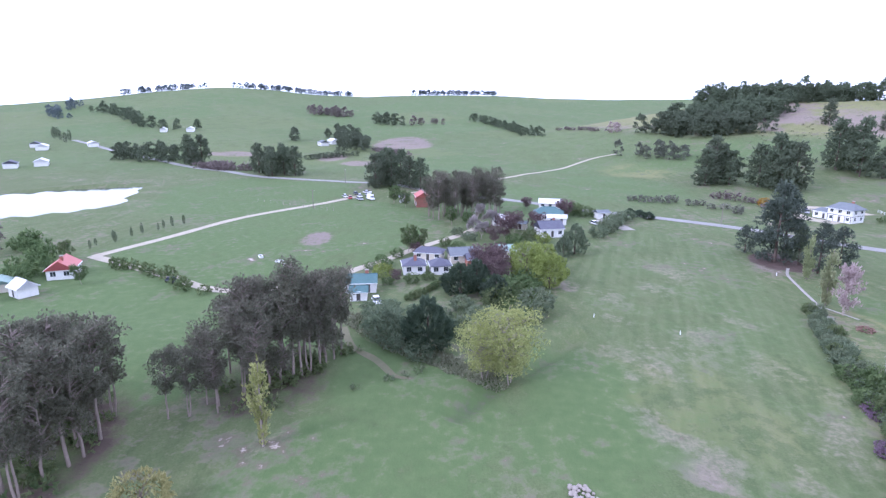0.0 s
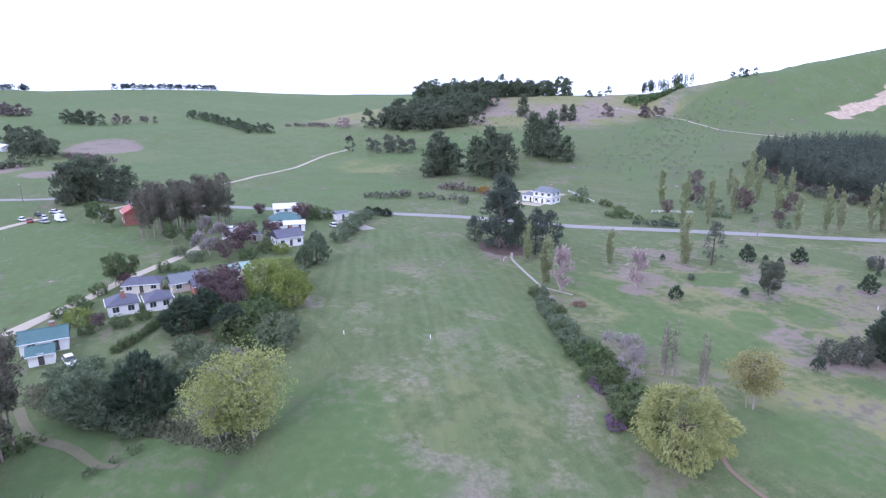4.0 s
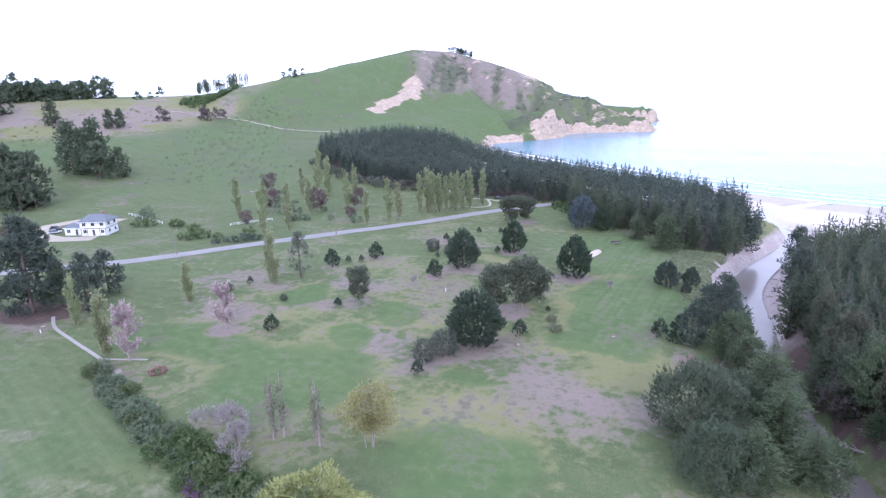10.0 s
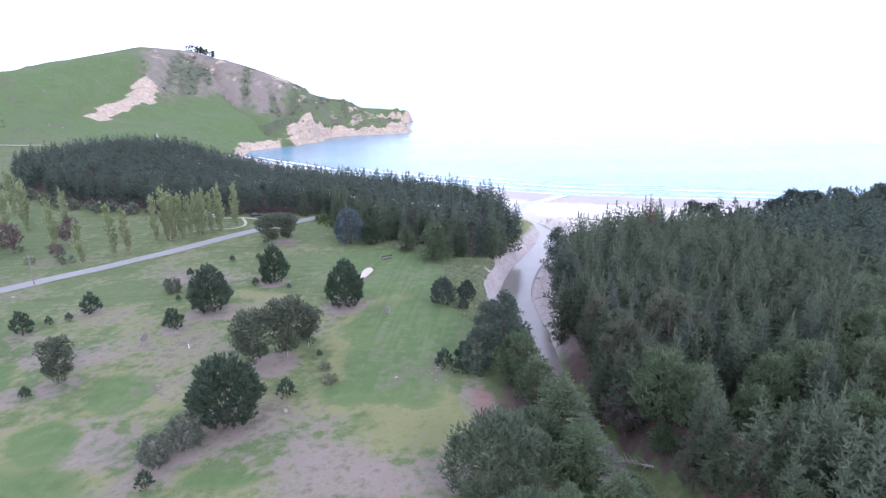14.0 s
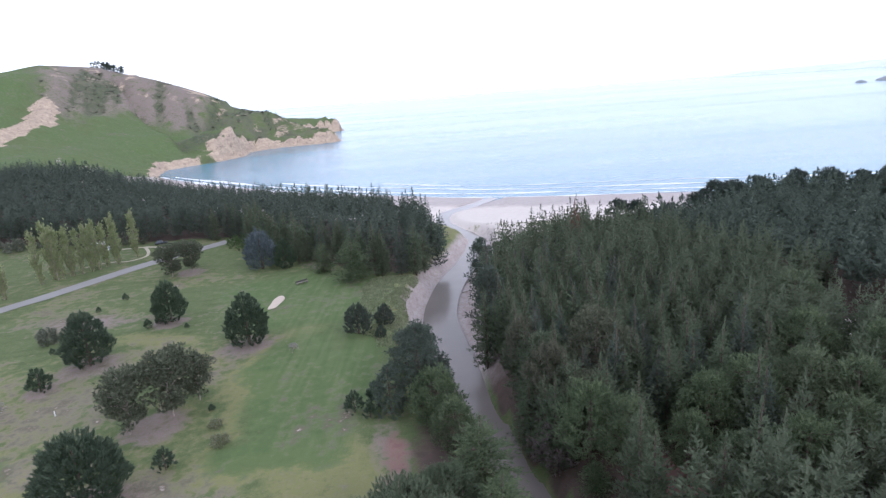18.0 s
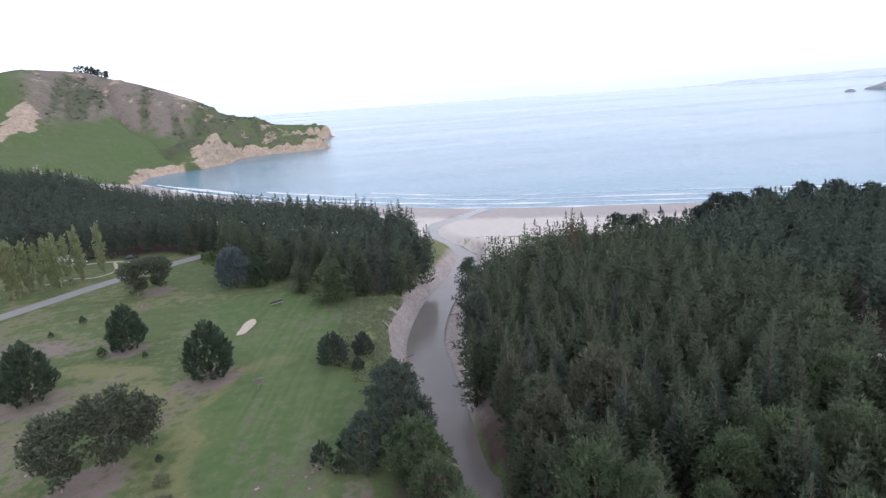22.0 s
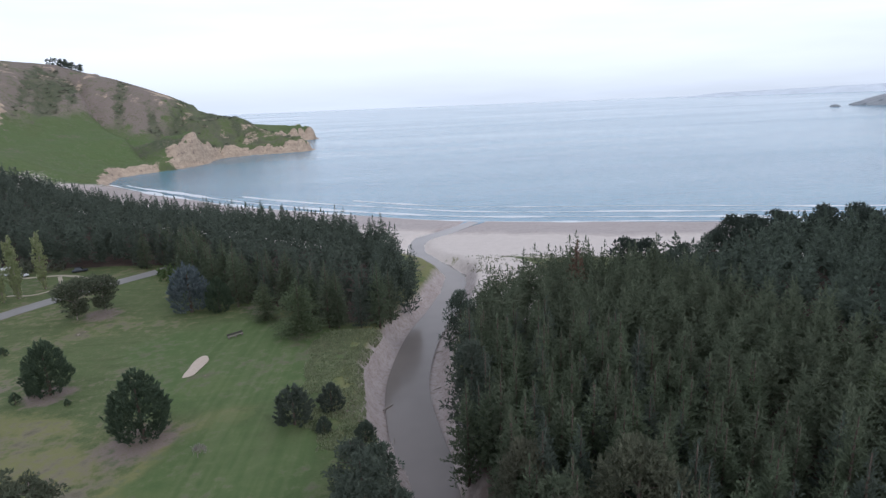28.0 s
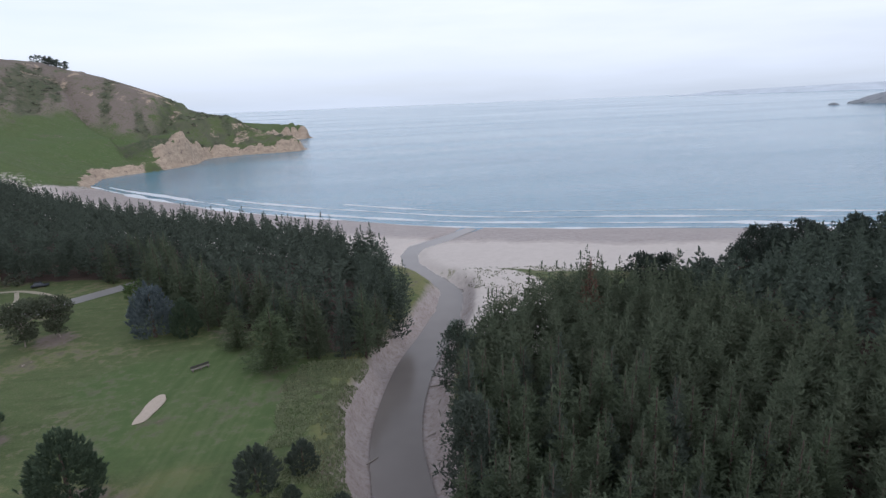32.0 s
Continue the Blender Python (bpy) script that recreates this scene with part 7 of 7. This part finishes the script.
    bt = make_bare(89, 8, 3.2, "twig_grey", 1300, "leafless grey tree in the village")
    first(bt, -184, -76)
    for x, y, s in ((-177, -82, 0.9), (-171, -80, 0.8), (-200, -80, 0.9), (-88, -84, 0.5), (-93, -80, 0.5)):
        put(bt, x, y, rng.uniform(0, 360), s)
    go = make_bush(90, 4.0, 2.8, "gorse", 620, 0.5, "orange-flowering gorse bush below the white house", "gorse_bush", "bush")
    first(go, -238, 50)
    # yard hedge and clutter
    hd = make_bush(91, 1.6, 1.1, "shrub", 240, 0.35, "clipped garden hedge shrub", "hedge_shrub", "hedge", group="garden hedge")
    line = smooth_line([(-122, -92), (-114, -96), (-108, -100)], 1.6)
    first(hd, line[0][0], line[0][1])
    for q in line[1:]:
        put(hd, q[0], q[1], rng.uniform(0, 360), rng.uniform(0.8, 1.1))


garden(rng_of(8))

# ---- small things of the course and the stream ----
def build_bunker():
    bm = bmesh.new()
    n, rings = 40, []
    for r, dz in ((1.0, 0.02), (0.95, 0.14), (0.8, 0.10), (0.4, 0.08)):
        ring = []
        for k in range(n):
            a = 2 * math.pi * k / n
            w = 1 + 0.08 * math.sin(3 * a + 1) + 0.05 * math.sin(5 * a)
            x, y = -32.2 + r * w * 1.35 * math.copysign(abs(math.cos(a)) ** 0.6, math.cos(a)), 92.5 + r * w * 4.6 * math.sin(a)
            ring.append(bm.verts.new((x + 0.09 * (y - 92.5), y, hz(x, y) + dz + 0.06)))
        rings.append(ring)
    for a, b in zip(rings[:-1], rings[1:]):
        for k in range(n):
            bm.faces.new((a[k], a[(k + 1) % n], b[(k + 1) % n], b[k]))
    bm.faces.new(rings[-1])
    bmesh.ops.recalc_face_normals(bm, faces=bm.faces)
    tagged(part("bunker", bm, M["bunker_sand"]), "long narrow sand bunker beside the green", "bunker")


build_bunker()


def build_bench(x, y, turn):
    ob = thing("bench", x, y, None, turn, "long low timber bench on the grass", "bench")
    for k in range(2):
        part("slat", a_box(-1.7, 1.7, -0.30 + 0.31 * k, -0.02 + 0.31 * k, 0.42, 0.48, bevel=0.01), M["post"], ob)
    for s in (-1.4, 0, 1.4):
        part("leg", a_box(s - 0.07, s + 0.07, -0.25, 0.25, -0.1, 0.418), M["post"], ob)
    part("backrest", a_box(-1.7, 1.7, 0.30, 0.36, 0.55, 0.95, bevel=0.01), M["dark_wall"], ob)
    for s in (-1.4, 1.4):
        part("back_post", a_box(s - 0.05, s + 0.05, 0.362, 0.42, 0.0, 0.95), M["post"], ob)


build_bench(-28, 106, 35)


def build_logs():
    rng = rng_of(33)
    v, f = tube(np.array([[-1.6, 0, 0.1], [-0.5, 0.06, 0.13], [0.6, -0.04, 0.11], [1.7, 0.05, 0.09]]), np.array([0.15, 0.14, 0.12, 0.07]), 7)
    lg = part("driftwood_log", mesh_np("driftwood_log", v, f, True), M["log"])
    tagged(lg, "bleached driftwood log on the stream's sandy edge", "driftwood", "driftwood logs")
    spots = [(13, 74), (13.5, 79), (12, 83), (13.8, 87), (14.5, 92), (3, 68), (2.5, 78), (15, 98), (12.6, 70), (13, 64), (17, 104), (3, 60), (21, 112), (12, 76)]
    for i, (x, y) in enumerate(spots):
        m = Matrix.LocRotScale((x, y, max(0.12, hz(x, y)) + 0.02), Euler((0, 0, rng.uniform(0, 6.28))), [float(rng.uniform(0.5, 1.1))] * 3)
        if i == 0:
            lg.matrix_basis = m
        else:
            copy_thing(lg, m).matrix_basis = m


build_logs()


def build_fallen_tree():
    """A bleached fallen tree whose forked limbs reach into the stream."""
    rng = rng_of(34)
    ts = [tube(np.array([[0, 0, 0.5], [2.2, 0.2, 0.8], [4.6, 0.1, 0.9], [6.6, -0.3, 1.2]]), np.array([0.26, 0.22, 0.15, 0.05]), 7)]
    for k in range(22):
        u = rng.uniform(0.25, 1.0)
        b = np.array([6.4 * u, 0.1, 0.6 + 0.4 * u])
        d = unit(np.array([rng.uniform(0.2, 1.0), rng.normal() * 0.9, rng.uniform(-0.3, 0.7)]))
        q = rng.uniform(0.9, 2.2)
        ts.append(tube(np.array([b, b + d * q * 0.5 + [0, 0, 0.1], b + d * q]), np.array([0.07, 0.05, 0.015]), 4))
    v, f = join_tubes(ts)
    ob = part("fallen_tree", mesh_np("fallen_tree", v, f, True), M["log"])
    ob.matrix_basis = Matrix.LocRotScale((20.0, 13.5, 1.2), Euler((0, radians(6), radians(158))), (1, 1, 1))
    tagged(ob, "bleached fallen tree with bare limbs over the stream", "fallen tree")


build_fallen_tree()


def build_rough():
    """Rank grass between the green and the stream, and rough tufts on the course."""
    rng = rng_of(60)

    def field(name, x, y, size, label, blades=3, leaf="tussock"):
        z = height(x, y)
        v, f = tufts(np.stack([x, y, z], 1), np.tile([0, 0, 1.0], (len(x), 1)), size, rng, blades, 0.45, 0.6)
        tagged(part(name, mesh_np(name, v, f), M[leaf]), label, "grass", kind="stuff")

    x, y = rng.uniform(-14, 8, 26000), rng.uniform(60, 128, 26000)
    d, _, w = line_dist(x, y, STREAM, STREAM_W)
    side = line_dist(x, y, STREAM)[1]
    k = (side > 0) & (d - w > 2.2) & (d - w < 11.0 + 9 * (vnoise(x, y, 9, 94, 2) - 0.5)) & ~inside(x, y, FOREST_NORTH) & (vnoise(x, y, 5, 91, 3) > 0.27)
    field("rank_grass", x[k], y[k], 0.5, "rank pale green grass along the stream bank", leaf="rank")
    x, y = rng.uniform(-100, -66, 9000), rng.uniform(-112, -80, 9000)
    d = line_dist(x, y, [(-96, -110), (-84, -98), (-76, -90), (-69, -84)])[0]
    k = d + 4 * (vnoise(x, y, 5, 95, 3) - 0.5) < 3.2
    field("reed_grass", x[k], y[k], 0.8, "tall pale brown reeds in the ditch below the gardens")
    x, y = rng.uniform(30, 60, 3000), rng.uniform(100, 160, 3000)
    k = (vnoise(x, y, 4, 93, 3) > 0.52) & (height(x, y) > 1.6) & ~inside(x, y, FOREST_SOUTH)
    field("dune_grass", x[k], y[k], 0.5, "sparse marram grass on the sand")


build_rough()


def build_poles():
    ob = thing("power_pole", -153, 51.5, None, 40, "timber power pole beside the road", "power pole", "power poles")
    v, f = tube(np.array([[0, 0, -0.4], [0, 0, 4], [0, 0, 8.2]]), np.array([0.17, 0.14, 0.11]), 8)
    part("pole", mesh_np("pole", v, f, True), M["post"], ob)
    part("crossarm", a_box(-1.0, 1.0, -0.19, -0.09, 7.6, 7.75), M["post"], ob)
    for s in (-0.9, 0, 0.9):
        v, f = tube(np.array([[s, -0.14, 7.75], [s, -0.14, 7.95]]), np.array([0.05, 0.04]), 6)
        part("insulator", mesh_np("insulator", v, f, True), M["trim"], ob)
    for x, y, t in ((-197, 12, 40), (-120, 90, 40), (-262, -82, 40), (-306, -150, 30), (-228, -150, 60)):
        copy_thing(ob, place(x, y, t))


build_poles()


def car_paint(name, col):
    m, N, L, b = mat(name, 0.32, 0.5)
    n = noise_of(N, L, 3.0, 3.0)
    L.new(mixc(N, L, ramp(N, L, n, 0.3, 0.8), col, tuple(c * 0.85 for c in col)), b.inputs["Base Color"])
    return m


PAINTS = {k: car_paint(k + "_car_paint", c) for k, c in (("white", (0.74, 0.74, 0.75)), ("silver", (0.42, 0.43, 0.45)), ("dark", (0.04, 0.045, 0.055)), ("red", (0.38, 0.05, 0.045)))}


def car(x, y, turn, paint, van=False):
    lab = f"parked {paint} {'camper van' if van else 'car'} on the gravel"
    ob = thing("camper_van" if van else "car", x, y, None, turn, lab, "van" if van else "car", "parked vehicles")
    L, W, H, B = (5.6, 2.1, 2.6, 0.95) if van else (4.3, 1.7, 1.42, 0.78)
    body = part("body", a_box(-L / 2, L / 2, -W / 2, W / 2, 0.32, B, bevel=0.12), PAINTS[paint], ob)
    bm = bmesh.new()
    a, b_ = (-L * 0.48, L * 0.36) if van else (-L * 0.40, L * 0.20)
    t0, t1 = (a + 0.05, b_ - 0.25) if van else (a + 0.45, b_ - 0.55)
    lo = [bm.verts.new(p) for p in ((a, -W / 2 + 0.06, B), (b_, -W / 2 + 0.06, B), (b_, W / 2 - 0.06, B), (a, W / 2 - 0.06, B))]
    hi = [bm.verts.new(p) for p in ((t0, -W / 2 + 0.2, H), (t1, -W / 2 + 0.2, H), (t1, W / 2 - 0.2, H), (t0, W / 2 - 0.2, H))]
    bm.faces.new(hi)
    for k in range(4):
        bm.faces.new((lo[k], lo[(k + 1) % 4], hi[(k + 1) % 4], hi[k]))
    bmesh.ops.recalc_face_normals(bm, faces=bm.faces)
    part("cabin", bm, PAINTS[paint] if van else M["glass"], ob)
    part("roof", a_box(t0, t1, -W / 2 + 0.2, W / 2 - 0.2, H + 0.003, H + 0.06, bevel=0.02), PAINTS[paint], ob)
    if van:
        part("windscreen", a_box(b_ - 0.13, b_ - 0.02, -W / 2 + 0.3, W / 2 - 0.3, B + 0.45, H - 0.7), M["glass"], ob)
    for sx in (-L * 0.32, L * 0.32):
        for sy in (-W / 2, W / 2):
            v, f = tube(np.array([[sx, sy - 0.11, 0.31], [sx, sy + 0.11, 0.31]]), np.array([0.31, 0.31]), 12)
            f = [f, ]
            wh = part("wheel", mesh_np("wheel", v, f, True), M["tyre"], ob)
    return ob


for args in ((-256, -134, 20, "white"), (-260, -130, 60, "silver"), (-263, -137, 30, "dark"), (-252, -138, 10, "red"), (-267, -132, 80, "white"), (-249, -133, 40, "silver"), (-255, -141, 25, "white"),
             (-88, 172, 20, "dark"), (-104, 170, 50, "white"), (-228, 62, 10, "dark"), (-222, 58, 60, "silver"), (-196, -36, 20, "white"), (-120, -160, 60, "dark"), (-106, -107, 20, "white")):
    car(*args)
for args in ((-110, 173, 30, "white", True), (-250, -128, 30, "white", True)):
    car(*args)


def build_island():
    def rock(name, x, y, l, w, h, seed, label):
        n, m = 44, 12
        a = np.linspace(0, 2 * np.pi, n, endpoint=False)
        v = []
        for k in range(m):
            t = k / (m - 1)
            r = (1 - t) ** 0.55
            jag = 1 + 0.35 * (vnoise(np.cos(a) * 3 + 9 + t * 2, np.sin(a) * 3 + 5, 1.0, seed, 3) - 0.5)
            v.append(np.stack([l / 2 * r * jag * np.cos(a), w / 2 * r * jag * np.sin(a), np.full(n, h * t ** 0.8) - 2 + 0.12 * h * (vnoise(np.cos(a) * 4 + t * 5, np.sin(a) * 4, 1.0, seed + 3, 2) - 0.5)], 1))
        v = np.concatenate(v)
        i = np.arange(m - 1)[:, None] * n + np.arange(n)[None]
        j = np.arange(m - 1)[:, None] * n + (np.arange(n)[None] + 1) % n
        f = np.stack([i, j, j + n, i + n], -1).reshape(-1, 4)
        ob = part(name, mesh_np(name, v, [f, np.arange(n)[None] + (m - 1) * n], False), M["island"])
        ob.matrix_basis = pose(x, y, 0, 0, 0, -45)
        tagged(ob, label, "island")

    # rock colour raised to a pale grey that includes the sea haze
    M["island"] = rough_mat("haze_grey_rock", (0.36, 0.37, 0.39), (0.28, 0.30, 0.30), 0.02, 0.12, 0.95, 0.6, dist=2.0)
    rock("island", 1265, 1215, 200, 110, 30, 5, "low grey rocky island out at sea")
    rock("sea_rock", 1105, 1232, 26, 14, 8, 8, "small grey sea stack beside the island")


build_island()


def build_rubble(x, y, wide, count, label):
    """A low heap of pale stones."""
    rng = rng_of(36)
    ob = thing("rubble_heap", x, y, None, 20, label, "rubble")
    for k in range(count):
        bm = bmesh.new()
        bmesh.ops.create_icosphere(bm, subdivisions=1, radius=float(rng.uniform(0.18, 0.42)))
        for v in bm.verts:
            v.co = v.co * float(rng.uniform(0.75, 1.15))
            v.co.z *= 0.62
        a, q = rng.uniform(0, 6.28), wide * math.sqrt(rng.uniform(0, 1))
        st = part("stone", bm, M["log"], ob)
        st.matrix_basis = pose(q * math.cos(a), 0.55 * q * math.sin(a), 0.12 + 0.28 * (1 - q / wide), 0, 0, float(rng.uniform(0, 360)))


build_rubble(-40.4, -75, 2.6, 46, "low heap of pale stones on the fairway")


def build_trough():
    ob = thing("water_trough", -145, -146, None, 30, "pale concrete water trough in the paddock", "trough", "paddock troughs")
    part("basin", box(box(box(box(a_box(-1.1, 1.1, -0.5, 0.5, -0.1, 0.1), -1.1, 1.1, -0.5, -0.4, 0.102, 0.6), -1.1, 1.1, 0.4, 0.5, 0.102, 0.6), -1.1, -1.0, -0.398, 0.398, 0.102, 0.6), 1.0, 1.1, -0.398, 0.398, 0.102, 0.6), M["trim"], ob)
    part("water", a_box(-0.99, 0.99, -0.39, 0.39, 0.4, 0.45), M["pond"], ob)
    copy_thing(ob, place(-140, -139, 80)); copy_thing(ob, place(-135.5, -136, 10))


build_trough()


def build_markers():
    v, f = tube(np.array([[0, 0, -0.1], [0, 0, 0.5], [0, 0, 0.9]]), np.array([0.09, 0.09, 0.07]), 8)
    mk = part("marker_post", mesh_np("marker_post", v, f, True), M["trim"])
    tagged(mk, "short white marker post on the fairway", "marker post", "fairway markers")
    mk.matrix_basis = place(-88.8, -45.4)
    for x, y in ((-130, -4), (-72, -20), (-98, -60), (-60, 48)):
        copy_thing(mk, place(x, y))
    bd = thing("footbridge", -97.5, -11, None, -25, "small timber footbridge at the end of the path", "footbridge")
    for k in range(9):
        part("plank", a_box(-1.5 + 0.34 * k, -1.2 + 0.34 * k, -0.9, 0.9, 0.12, 0.18), M["log"], bd)
    for s in (-0.85, 0.85):
        part("beam", a_box(-1.6, 1.7, s - 0.08, s + 0.08, -0.1, 0.117), M["post"], bd)


build_markers()


def build_far_coast():
    """The low coast beyond the bay; haze is put into its pale blue colour."""
    az = np.radians(np.linspace(29, 66, 75))
    top = 22 + 22 * sstep(0, 30, np.arange(75)) * (0.6 + 0.8 * vnoise(np.arange(75) * 1.0, np.zeros(75), 11, 411, 4))
    top = top * sstep(0, 9, np.arange(75.0))
    rows = []
    for r, k in ((4500, -0.3), (4560, 0.55), (4660, 1.0), (4900, 0.2)):
        rows.append(np.stack([r * np.sin(az), r * np.cos(az), top * k if k > 0 else top * 0 - 4], 1))
    v = np.concatenate(rows)
    i = (np.arange(3)[:, None] * 75 + np.arange(74)[None]).ravel()
    f = np.stack([i, i + 75, i + 76, i + 1], 1)[:, ::-1]
    m = rough_mat("haze_tinted_coast", (0.70, 0.75, 0.80), (0.66, 0.715, 0.77), 0.002, 0.01, 0.95, 0.0)
    tagged(part("backdrop_coast", mesh_np("backdrop_coast", v, f, True), m), "low far coast across the sea, tinted pale haze blue", "coast", kind="structure")


build_far_coast()


def build_fences():
    """White rails beside the road and a line of pale posts across the paddock."""
    def rail_fence(pts, gap, h, label):
        line = smooth_line(pts, gap)
        ob = thing("rail_fence", line[0][0], line[0][1], None, 0, label, "fence", "roadside fences")
        base = np.array([line[0][0], line[0][1], hz(line[0][0], line[0][1])])
        tops = []
        for x, y in line:
            p = np.array([x, y, hz(x, y)]) - base
            part("post", a_box(p[0] - 0.07, p[0] + 0.07, p[1] - 0.07, p[1] + 0.07, p[2] - 0.2, p[2] + h), M["trim"], ob)
            tops.append(p)
        for k in (0.55, 0.95):
            v, f = join_tubes([tube(np.array(tops) + [0, 0, h * k], np.full(len(tops), 0.07), 4)])
            part("rail", mesh_np("rail", v, f, False), M["trim"], ob)

    rail_fence([(-225, 91), (-210, 87), (-196, 83)], 2.8, 1.1, "white post and rail fence above the road")
    rail_fence([(-167, 89), (-162, 96), (-158, 102)], 2.4, 1.0, "low white rail fence among the poplars")
    post = part("fence_post", a_box(-0.07, 0.07, -0.07, 0.07, -0.3, 1.1, bevel=0.01), M["log"])
    tagged(post, "pale wooden post of the paddock fence", "fence post", "paddock fence posts")
    line = smooth_line([(-246, -180), (-238, -166), (-231, -155), (-222, -140)], 3.4)
    post.matrix_basis = place(line[0][0], line[0][1])
    for x, y in line[1:]:
        copy_thing(post, place(x, y))


build_fences()
